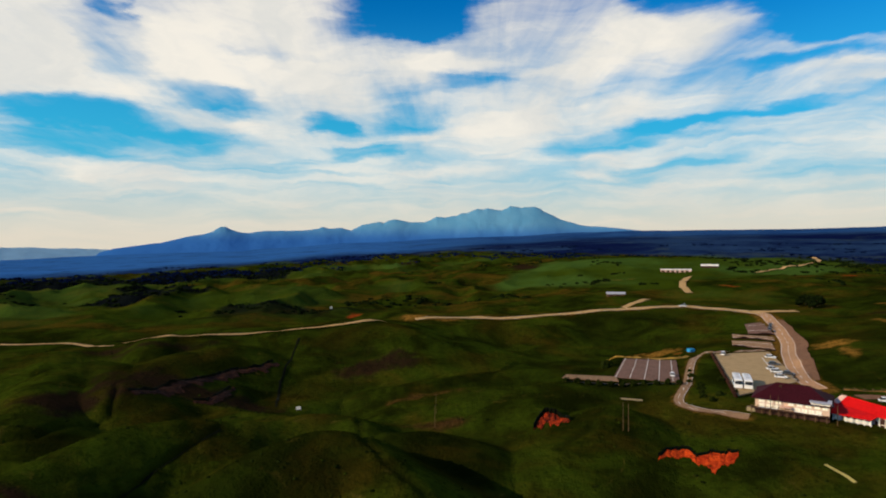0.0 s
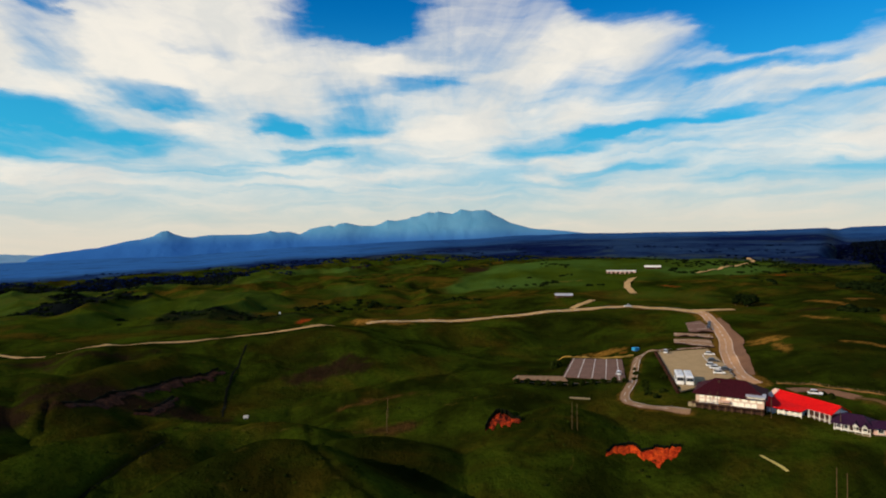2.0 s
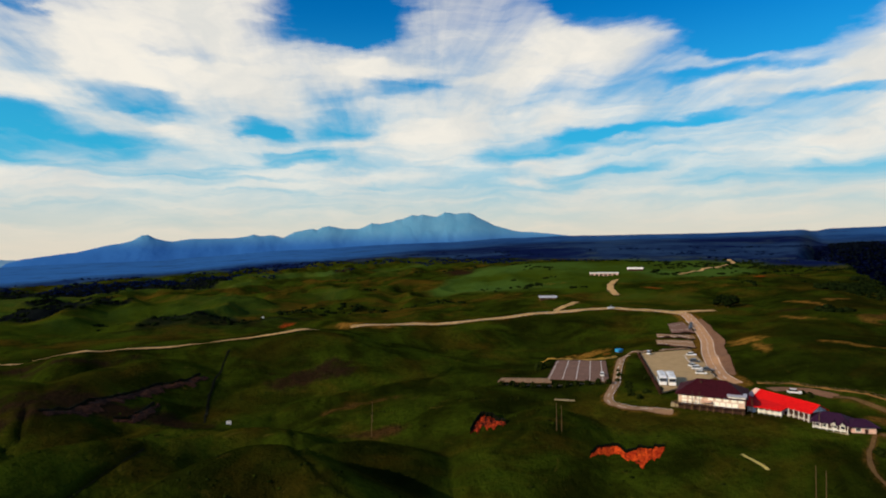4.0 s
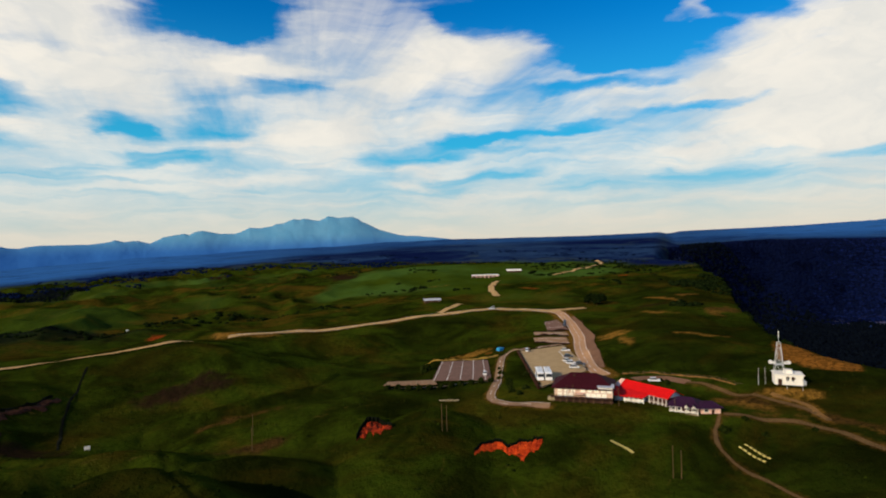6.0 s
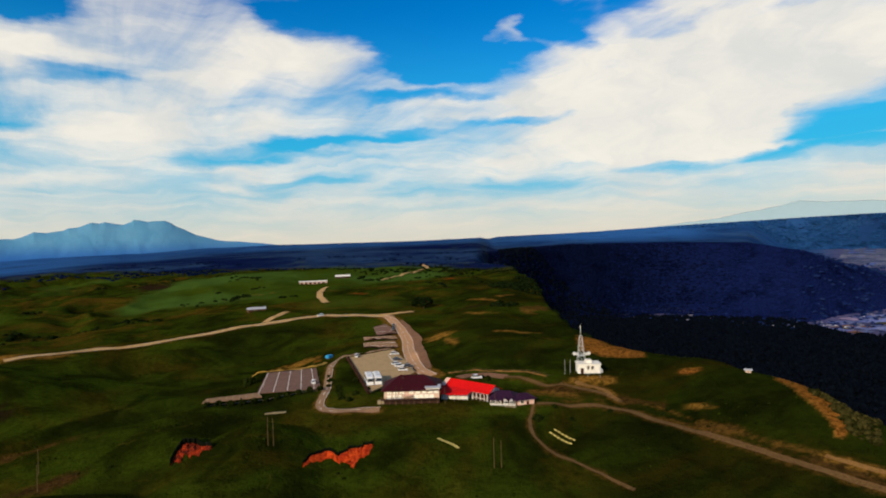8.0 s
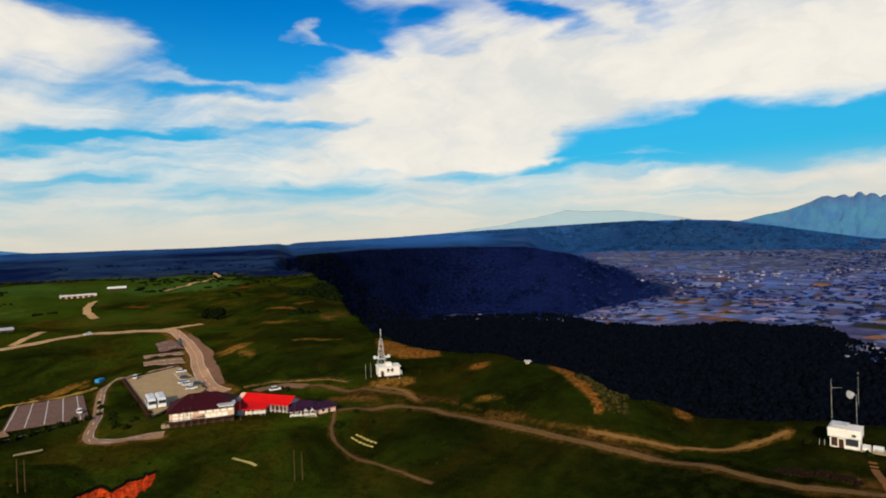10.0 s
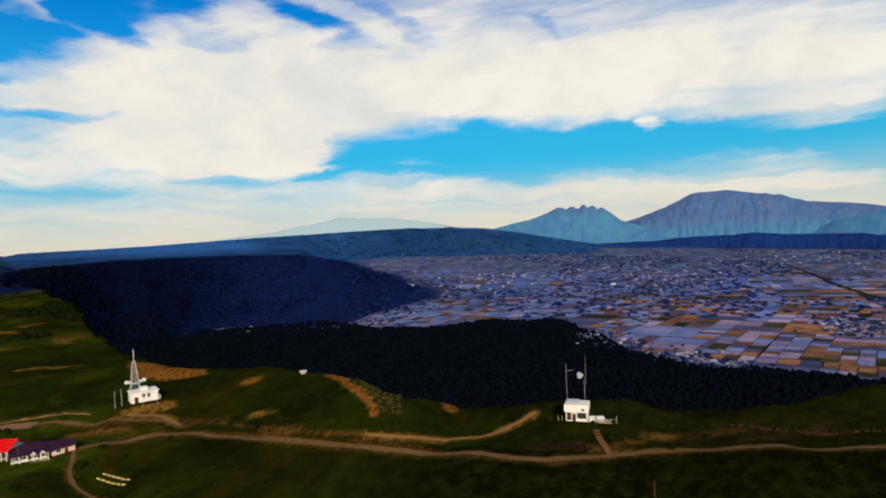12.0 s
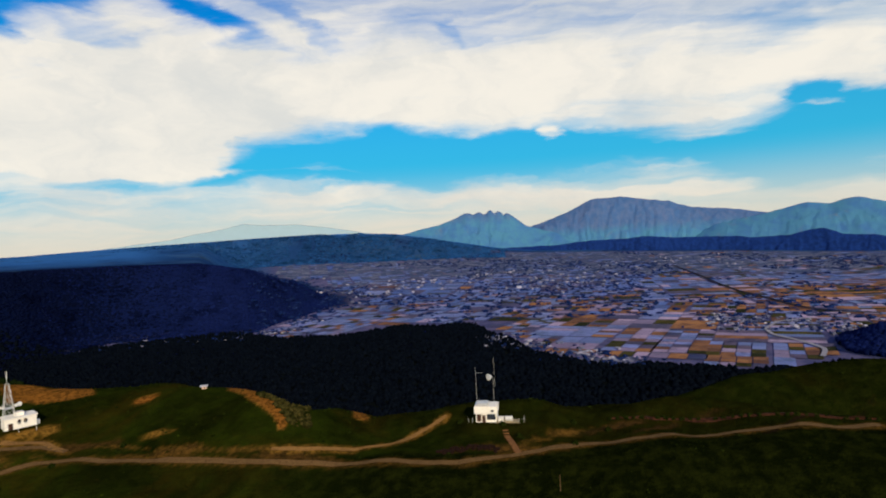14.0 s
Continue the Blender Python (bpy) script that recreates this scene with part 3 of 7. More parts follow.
def spur_lines():
    for crest, fall, soft in SPURS:
        a, r, z = np.asarray(crest, float).T
        n = 4 * (len(a) - 1) + 1
        s = np.linspace(0, len(a) - 1, n)
        q = np.stack([np.interp(s, np.arange(len(a)), v) for v in (r * np.sin(np.radians(a)), r * np.cos(np.radians(a)), z)], -1)
        for _ in range(4):
            q[1:-1] = (q[:-2] + 2 * q[1:-1] + q[2:]) / 4
        yield q, fall, soft


SPUR_LINES = list(spur_lines())


def add_spurs(x, y, z):
    """Raise the ground to each crest, falling off to both sides and rounded at the foot."""
    shape, x, y, z = z.shape, x.ravel(), y.ravel(), z.ravel().copy()
    for q, fall, soft in SPUR_LINES:
        box_ = (x > q[:, 0].min() - 45) & (x < q[:, 0].max() + 45) & (y > q[:, 1].min() - 45) & (y < q[:, 1].max() + 45)
        if not box_.any():
            continue
        px, py = x[box_], y[box_]
        best = np.full(px.shape, -1e9)
        for p0, p1 in zip(q[:-1], q[1:]):
            d = p1 - p0
            t = np.clip(((px - p0[0]) * d[0] + (py - p0[1]) * d[1]) / (d[0] ** 2 + d[1] ** 2), 0, 1)
            away = np.hypot(px - p0[0] - t * d[0], py - p0[1] - t * d[1])
            best = np.maximum(best, p0[2] + t * d[2] - fall * (np.sqrt(away**2 + soft**2) - soft))
        zb = z[box_]
        z[box_] = 0.5 * (zb + best + np.sqrt((zb - best) ** 2 + 1.0)) - 0.5 * (1 / (1 + np.abs(zb - best)))
    return z.reshape(shape)


def upland(az, r):
    cols = [table(az, AZ_KNOTS, HEIGHTS[k]) for k in R_KNOTS]
    z = np.stack(cols, -1)
    rk = np.asarray(R_KNOTS, float)
    d = np.diff(z, axis=-1) / np.diff(rk)
    m = np.concatenate([d[..., :1], (d[..., 1:] + d[..., :-1]) / 2, d[..., -1:]], -1)
    flat_ = np.concatenate([np.zeros_like(d[..., :1], bool), d[..., 1:] * d[..., :-1] <= 0, np.zeros_like(d[..., :1], bool)], -1)
    m = np.where(flat_, 0, m)
    lim = 2.5 * np.minimum(np.abs(np.concatenate([d[..., :1], d], -1)), np.abs(np.concatenate([d, d[..., -1:]], -1)))
    m = np.clip(m, -lim, lim)
    rr = np.clip(r, rk[0], rk[-1])
    i = np.clip(np.searchsorted(rk, rr) - 1, 0, len(rk) - 2)
    h = rk[i + 1] - rk[i]
    u = (rr - rk[i]) / h
    pick = lambda q, j: np.take_along_axis(q, j[..., None], -1)[..., 0]
    z0, z1, m0, m1 = pick(z, i), pick(z, i + 1), pick(m, i), pick(m, i + 1)
    return (2 * u**3 - 3 * u**2 + 1) * z0 + (u**3 - 2 * u**2 + u) * h * m0 + (-2 * u**3 + 3 * u**2) * z1 + (u**3 - u**2) * h * m1


def basin_floor(az, r):
    far = table(az, (50, 60, 86, 98, 107, 122, 150), (40, 38, 8, -38, -69, -116, -120))
    return BASIN + (far - BASIN) * np.clip((r - 1500) / 2700, 0, 1) ** 1.5


def rim_depth(az, r):
    """0 on the upland, 1 down in the basin."""
    out = ease((r - table(az, RIM_AZ, RIM_R)) / table(az, (37, 58, 72, 150), (250, 250, 175, 165)))
    return out * ease((az - 37.5) / 2.5) * (1 - ease((az - 150) / 20))


def ground(x, y):
    x, y = np.asarray(x, float), np.asarray(y, float)
    r = np.hypot(x, y)
    az = np.degrees(np.arctan2(x, y))
    az = np.where(az < -60, az + 360, az)
    a = np.where(az > 150, 150 + (az - 150) * 0, az)
    back = ease((az - 150) / 120)
    rim = table(a, RIM_AZ, RIM_R)
    edge = ease((a - 37.5) / 2.5)
    r_in = np.minimum(r, np.where(edge > 0, rim + 60 + (1 - edge) * 4000, 9e9))
    z = upland(a, r_in)
    z = z * (1 - back) + upland(np.full_like(a, -60.0), r) * back
    for ha, hr, amp, across, deep in HUMMOCKS:
        hx, hy = polar(ha, hr)
        ux, uy = math.sin(math.radians(ha)), math.cos(math.radians(ha))
        dr, dt = (x - hx) * ux + (y - hy) * uy, (x - hx) * uy - (y - hy) * ux
        z = z + amp * np.exp(-0.5 * ((dr / deep) ** 2 + (dt / across) ** 2))
    near, mid = np.exp(-((r / 420) ** 2)), ease((r - 330) / 300) * (1 - ease((r - 1100) / 900))
    folds = fbm(x, y, 58, 3, 3)
    z = z + near * ((3.2 + 3.0 * ease((4 - a) / 14) - 1.2 * ease((a - 50) / 15)) * (0.55 - np.abs(folds) * 1.6) + 0.35 * fbm(x, y, 11, 3, 9)) * ease((r - 40) / 60)
    z = z + mid * (9.0 * fbm(x, y, 210, 4, 5) - 3.5 * np.abs(fbm(x, y, 120, 3, 8)))
    z = z + mid * ease((12 - a) / 14) * 17.0 * (0.5 - 1.6 * np.abs(fbm(x, y, 105, 3, 15)))
    z = z + ease((r - 1200) / 800) * 10.0 * fbm(x, y, 480, 4, 12)
    z = -15 + (z + 15) * ease((r - 8) / 60)
    z = add_spurs(x, y, z)
    z = z + near * (0.6 * (0.4 - np.abs(fbm(x, y, 19, 3, 17)) * 1.8) + 0.9 * (0.35 - np.abs(fbm(x, y, 34, 4, 19)) * 1.7)) * ease((r - 40) / 60)
    z = z + mid * 3.0 * (0.4 - 1.7 * np.abs(fbm(x, y, 48, 4, 23)))
    z = z - gully_depth(x, y)[0]
    down = rim_depth(a, r) * (1 - back)
    floor_ = basin_floor(a, r)
    head = ease((r - table(a, HEAD_AZ, HEAD_BASE)) / 340) * (1 - ease((a - 72) / 4))
    head = head * (1 - ease((a - 62) / 4) * ease((r - table(a, HEAD_AZ, HEAD_BASE) - 560) / 420) * (1 - ease((r - 3900) / 200)))
    head_z = table(a, HEAD_AZ, HEAD_TOP) + (table(a, AZ_KNOTS, HEIGHTS[4400]) - table(a, HEAD_AZ, HEAD_TOP)) * ease((r - 2400) / 1900)
    gully = 14 * fbm(x, y, 160, 4, 21) * (1 - np.abs(2 * head - 1)) - 6 * np.abs(fbm(x, y, 90, 3, 22)) * head
    floor_ = floor_ * (1 - head) + head_z * head + gully
    floor_ = floor_ + 34 * np.exp(-((a - 122.5) / 2.6) ** 2 - ((r - 1180) / 90) ** 2)
    far_edge = ease((r - 3650) / 420) * ease((a - 58) / 8) * (1 - ease((a - 79) / 14))
    floor_ = floor_ + np.maximum(table(a, AZ_KNOTS, HEIGHTS[4400]) - floor_, 0) * far_edge * (1 - 0.25 * np.abs(fbm(x, y, 260, 3, 31)) * (1 - ease((r - 4100) / 200)))
    slope = 9 * fbm(x, y, 90, 3, 41) * np.clip(down * (1 - down) * 4, 0, 1)
    z = z * (1 - down) + floor_ * down + slope
    for px, py, hl, hw, turn, pz, soft in PADS:
        c, s = math.cos(math.radians(turn)), math.sin(math.radians(turn))
        u, v = (x - px) * c + (y - py) * s, -(x - px) * s + (y - py) * c
        w = 1 - ease(np.maximum(np.abs(u) - hl, np.abs(v) - hw) / soft)
        z = z * (1 - w) + pz * w
    return z


def height(x, y):
    return float(ground(np.array([x]), np.array([y]))[0])

# ---- places ----
ROAD_WEST = ((-253, 329.8), (-220.5, 334.3), (-148.5, 298.1), (-121.6, 323.2), (-84.5, 339), (-53.9, 333.9), (-36.2, 352.3),)
ROAD_EAST = ((-20.6, 419.7), (6.1, 423.2), (27.1, 429.8), (47.4, 424), (88.6, 423), (128.8, 419.8), (172.4, 416.2), (198.2, 395), (205.4, 376.4),)
ROAD_MAIN = ((207, 381), (204.8, 368.6), (201.2, 356.6), (192.4, 331.6), (181.1, 304.4), (166.1, 278.9), (153.4, 254), (143.8, 232.3), (139, 215),)
ROAD_BRANCH = ((204.7, 385.4), (215.4, 377.8), (231, 379.2),)
ROAD_SIDE = ((131.5, 424.3), (141.5, 433.5), (160, 456),)
ROAD_HOOK = ((267.2, 627.6), (236.5, 573.7), (212.2, 514.9), (204.9, 483.5),)
ROAD_FAR = ((363.8, 672.9), (397.3, 685.6), (452.9, 721), (480.4, 739.6), (500.3, 784.4),)
ROAD_SERVICE = ((167.7, 297.8), (152.7, 301.4), (133.2, 283.2), (130.2, 295.1), (117.1, 273.4), (105.7, 249.9), (97.7, 232.6), (91.3, 222.3), (86.9, 216), (84.6, 206.4), (87.7, 200.2), (100.3, 190.2),)
TRACK_RIDGE = ((147.9, 157.2), (157.5, 150), (158.6, 148.8), (165.5, 143.8), (167.3, 128.6), (166.1, 104.2), (161.9, 72.4), (164.5, 48.2), (161.9, 23), (163.9, 7.1), (168.3, -9.1), (170.8, -25.6), (168.7, -49), (168.1, -71.7), (161.9, -99.1),)
TRACK_UPPER = ((160.6, 190.7), (166.2, 179.6), (169.8, 167.4), (172.9, 155.8), (175.6, 147.5), (173.3, 139.4),)
TRACK_UPPER2 = ((175.8, 138.8), (177, 126.1), (172.3, 104.1), (167.7, 83.6), (168.7, 69.9),)
TRACK_CLIMB = ((168.7, 69.9), (169.9, 56.4), (174.7, 43.8), (177.3, 37.2), (181.3, 30.7), (188.2, 24.2), (195, 19.1),)
TRACK_FRONT = ((146.6, 157.6), (137.5, 150.2), (130.2, 141.4), (127, 130.6), (128.2, 114.2), (127.4, 98.8),)
TRACK_TOWER = ((173.3, 139.4), (176.5, 148.2), (178.9, 152.8), (176.1, 158.6), (174.9, 163.2),)
FORE_YARD = ((145.2, 202.1), (153.8, 203.4), (159.5, 196.9), (161.1, 189.6),)
YARD_EDGE = ((146, 211), (149, 209.6), (158.6, 208.9), (163.8, 198.9), (170, 189), (173.2, 178))
SCAR_RED = ((60.9, 164.6, 1.5), (63.7, 166.8, 4.2), (66.8, 168.7, 4.6), (69.8, 170, 5.2), (71.2, 168.2, 6.3), (71.7, 165.6, 5.1), (73.2, 164.6, 6.7), (74.6, 163.4, 10.5), (76.2, 162.4, 12.2), (78.3, 161.8, 11.8), (81, 163, 9.5), (83.8, 164.5, 4.0))
SCAR_ROUND = ((28.8, 187.1, 2.0), (31, 190, 7.5), (33.3, 192.4, 12), (35.3, 192.6, 13), (36.8, 190.6, 11.5), (38.6, 188, 8), (40.3, 185.4, 4))
SCAR_BROWN = ((-107.2, 198.7), (-103.7, 206.9), (-101.5, 219.2), (-96.7, 232.7), (-90.8, 253.3), (-82.4, 265), (-78.9, 274.6))
SCAR_SMALL = ((-92.3, 212.1), (-87.3, 214.4), (-86.5, 223.1), (-86.2, 236.9))
DITCH_A = ((-78.4, 314.3), (-76.2, 284.7), (-72.9, 256), (-66.4, 227.3),)
DITCH_B = ((-62.8, 161.6), (-66.1, 150.9), (-69, 138.6), (-71.3, 126.7),)
RUBBLE = ((168.3, 20), (169.7, 15.6), (169.9, 10.6), (170.4, 5.8), (169.5, 2.1),)
STAIR = ((181.3, -0.5), (168.2, -3.8),)
STRAW_A = ((136, 138.9), (135.9, 128.7),)
STRAW_B = ((138.6, 139.3), (138.4, 129.4),)
SLOPE_PATH = ((103.8, 157.4), (104.7, 152.9), (105.6, 148.1),)
SIGN_AT = (-57.1, 225.6)
SHED_A = (282.1, 702.8)
SHED_B = (331.3, 719.8)
BARN_AT = (144.8, 484.2)
SHACK_AT = (215.0, 115.4)
BIN_AT = (136.1, 319.1)
CAR_ROAD = (170.7, 414.1)
BUS_A = (113.4, 224.7)
VAN_A = (139.2, 242.2)
VAN_B = (135.9, 233.4)
VAN_C = (139.6, 246.7)
CAR_A = (152.7, 270.8)
CAR_D = (151.2, 197.4)
POLE_A = (108.0, 133.7)
POLE_B = (53.8, 173.9)
POLE_C = (-3.4, 201.5)
POLE_D = (-3.2, 215.5)
MARK_AT = (149.7, -13.6)
LOW_WALL = (71.7, 221.1)
SIGN_FAR = (-95.1, 490.0)
HEDGE = ((188.1, -33.9), (186.2, -47.4), (183.1, -60.1), (179, -71.7), (173.8, -82.1), (170.4, -92.5), (165.8, -100.9),)
BYPASS = ((936.8, -493.9), (989, -526.3), (1061.8, -527.3), (1137.2, -511.8), (1208.1, -530.3), (1291.3, -592.8), (1317.3, -677.4),)
STREAM = ((2913.3, -859.1), (2441.8, -818.4), (2107.3, -771.6), (1868.2, -750.2), (1717.3, -750.4), (1494, -744.5), (1411.5, -765), (1348.3, -836.1),)
TERRACE_A = ((183.8, 354.2), (193.9, 354.7), (185.3, 323.3), (174.9, 332.3),)
TERRACE_B = ((167.9, 338), (181.9, 321), (177.8, 310.4), (164.5, 329.3),)
TERRACE_C = ((161.4, 325.1), (175.2, 309.5), (168.2, 292.9), (157, 314.7),)
BARE = [
    (192.5, 286.8, 26, 10, -10, 0.5),
    (217.6, 251.5, 26, 6, -40, 0.5),
    (182.5, 115.9, 12, 7, -80, 0.5),
    (208.6, 133.9, 6, 4, -80, 0.7),
    (209.2, 134, 9, 6, -60, 0.7),
    (123, 328.6, 30, 9, 20, 0.5),
    (108.7, 332.7, 26, 2.5, 20, 0.55),
    (-70.8, 453.3, 14, 16, 0, 1.0),
    (-21.1, 429.9, 26, 20, 0, 0.5),
    (1.9, 417.6, 26, 14, 0, 0.4),
    (33.6, 432.9, 24, 12, 0, 0.4),
    (252.7, 511.5, 6, 26, 30, 1.0),
    (-253.7, 335, 10, 14, 0, 0.0),
    (115.9, 818.6, 50, 60, 0, 0.0),
    (-87.5, 116, 9, 5, 0, 0.0),
    (182.8, 116.4, 12, 3, -70, 0.5),
    (-125.5, 189.5, 60, 24, 60, 0.0),
    (-166.8, 286.7, 40, 12, 10, 0.0),
    (-94.6, 221.7, 70, 22, 10, 0.0),
    (-29.8, 287.8, 30, 26, 0, 0.0),
    (122, 330.6, 34, 8, 20, 0.5),
    (300.1, 315.1, 34, 20, 30, 0.2),
    (293.3, 375.8, 6, 34, 20, 0.6),
    (319.5, 375.4, 30, 10, 0, 0.3),
    (181.7, -27.4, 30, 7, -75, 0.12),
    (179.6, -48.9, 34, 6, -68, 0.1),
    (171.8, 0.6, 24, 8, -85, 0.18),
    (173, -86.4, 46, 3, -60, 0.0),
    (-40.4, 283.1, 10, 22, 20, 0.0),
    (405.3, 571.9, 30, 20, 0, 1.0),
    (194.1, 622.3, 30, 20, 0, 0.5),
    (-63.1, 1007.1, 60, 60, 0, 0.0),
    (274.2, 356.6, 10, 40, 80, 0.0),
    (187, 268, 44, 9, 62, 0.45),
    (170, -8, 16, 5, -80, 0.2),
    (181, 160.5, 13, 6, -40, 0.42),
    (185.5, 156, 8, 5, -40, 0.45),
    (-122, 192, 34, 14, 70, 0.0),
    (-43, 277, 20, 26, 30, 0.05),
    (-140, 288, 60, 12, 35, 0.0),
    (0, 204, 26, 7, 5, 0.12),
    (-10, 236, 30, 6, 15, 0.15),
    (120, 333, 26, 4, 25, 0.5),
    (129.5, 322, 6, 6, 0, 0.75),
    (171, 11, 24, 6, 92, 0.12),
    (174.5, -8, 14, 8, -75, 0.3),
    (163, 160, 34, 11, -72, 0.27),
    (160, 153, 16, 7, -55, 0.2),
    (168.5, 112, 44, 6, -86, 0.22),
    (165, 62, 40, 5, 90, 0.14),
    (181, -21, 22, 8, -70, 0.25),
    (166, 163, 22, 10, -60, 0.15),
    (177, 137, 26, 8, -80, 0.15),
    (171, 101, 24, 6, -85, 0.2),
    (285, 310, 26, 18, 40, 0.3),
    (254, 330, 8, 30, 20, 0.45),
    (194.5, 293, 24, 9, -10, 0.5),
]


def smooth_line(pts, step, rounds=2):
    p = np.asarray(pts, float)
    seg = np.r_[0, np.cumsum(np.hypot(*np.diff(p, axis=0).T))]
    n = max(3, int(seg[-1] / step) + 1)
    s = np.linspace(0, seg[-1], n)
    q = np.stack([np.interp(s, seg, p[:, 0]), np.interp(s, seg, p[:, 1])], -1)
    w = max(1, int(6 / step)) * rounds
    for _ in range(w):
        q[1:-1] = (q[:-2] + 2 * q[1:-1] + q[2:]) / 4
    return q


def mesh_object(name, verts, faces, material, parent=None, smooth=False):
    me = bpy.data.meshes.new(name)
    me.from_pydata([tuple(v) for v in verts], [], faces)
    me.update()
    if material:
        me.materials.append(material)
    if smooth:
        me.polygons.foreach_set("use_smooth", [True] * len(me.polygons))
    ob = new(name, me)
    if parent:
        ob.parent = parent
    return ob


def grid_object(name, gx, gy, gz, material, closed=False, attrs=()):
    """A sheet over a grid of places (rows x columns)."""
    rows, cols = gx.shape
    n = rows * cols
    me = bpy.data.meshes.new(name)
    idx = np.arange(n).reshape(rows, cols)
    nxt = np.roll(idx, -1, 1) if closed else idx[:, 1:]
    cur = idx if closed else idx[:, :-1]
    quads = np.stack([cur[:-1], cur[1:], nxt[1:], nxt[:-1]], -1).reshape(-1, 4)
    me.vertices.add(n)
    me.vertices.foreach_set("co", np.stack([gx, gy, gz], -1).astype(np.float32).ravel())
    me.loops.add(quads.size)
    me.loops.foreach_set("vertex_index", quads.astype(np.int32).ravel())
    me.polygons.add(len(quads))
    me.polygons.foreach_set("loop_start", np.arange(0, quads.size, 4, dtype=np.int32))
    me.polygons.foreach_set("use_smooth", np.ones(len(quads), bool))
    for key, values in attrs:
        me.attributes.new(key, "FLOAT", "POINT").data.foreach_set("value", values.astype(np.float32).ravel())
    me.update(calc_edges=True)
    me.validate()
    me.materials.append(material)
    return new(name, me)


WOODS_AZ = (40, 50, 60, 65, 69, 74, 82, 87, 89.5, 94, 101, 111, 116, 125)
WOODS_R = (1150, 1560, 1700, 1600, 1440, 1377, 1457, 1475, 1290, 1046, 940, 940, 985, 1000)


def forest_line(a):
    return table(a, (-60, -38, -20, -8, 5, 20, 30, 40), (1250, 1300, 1330, 1250, 1150, 980, 860, 800))


def soil_of(x, y):
    """Bare ground with soft, broken edges: how much, and its tone (0 brown, 0.5 ochre, 1 red)."""
    amount, tone = np.zeros_like(x), np.full_like(x, 0.25)
    rough_ = 0.95 * fbm(x, y, 8.0, 5, 141, 0.6)
    for px, py, ln, wd, tn, kind in BARE:
        c, s = math.cos(math.radians(tn)), math.sin(math.radians(tn))
        u, v = ((x - px) * c + (y - py) * s) / (ln / 2), (-(x - px) * s + (y - py) * c) / (wd / 2)
        m = ease((1.05 - np.sqrt(u * u + v * v) + rough_) / 0.7)
        tone = np.where(m > amount, kind, tone)
        amount = np.maximum(amount, m)
    for pts, half, kind, full in ((TRACK_RIDGE, 2.6, 0.2, 0.75), (TRACK_UPPER, 2.4, 0.2, 0.7), (TRACK_UPPER2, 1.6, 0.25, 0.8), (TRACK_CLIMB, 2.2, 0.35, 0.8), (TRACK_FRONT, 1.6, 0.2, 0.7), (TRACK_TOWER, 3.0, 0.35, 0.8), (ROAD_MAIN, 7.5, 0.35, 0.8), (ROAD_EAST, 4.2, 0.3, 0.6), (ROAD_SERVICE, 3.0, 0.3, 0.6)):
        line_ = smooth_line(pts, 1.2, 3)
        near_ = (x > line_[:, 0].min() - 15) & (x < line_[:, 0].max() + 15) & (y > line_[:, 1].min() - 15) & (y < line_[:, 1].max() + 15)
        if near_.any():
            d = np.min(np.hypot(x[near_][:, None] - line_[None, :, 0], y[near_][:, None] - line_[None, :, 1]), 1)
            m = full * ease((half + 1.6 * rough_[near_] - d) / 1.2)
            tone[near_] = np.where(m > amount[near_], kind, tone[near_])
            amount[near_] = np.maximum(amount[near_], m)
    # ochre slips along the rim: inside a band below the edge that widens along it
    a, r = np.degrees(np.arctan2(x, y)), np.hypot(x, y)
    rim = table(a, RIM_AZ, RIM_R) - 4
    for a0, a1, w0, w1 in ((63.8, 68.8, 3.0, 17.0), (47.2, 53.2, 34.0, 12.0), (75.2, 76.4, 1.0, 3.0)):
        u = np.clip((a - a0) / (a1 - a0), 0, 1)
        band_ = w0 + (w1 - w0) * u
        m = ease((a - a0 + 0.5 * rough_) / 0.3) * (1 - ease((a - a1 + 0.6 * rough_) / 0.4)) * ease((r - rim + band_ + 2.5 * rough_) / 2.0) * (1 - ease((r - rim - 8) / 8))
        m = np.where((a > 40) & (a < 90) & (r > 192), m, 0)
        tone = np.where(m > amount, 0.68, tone)
        amount = np.maximum(amount, 0.95 * m)
    return amount, tone


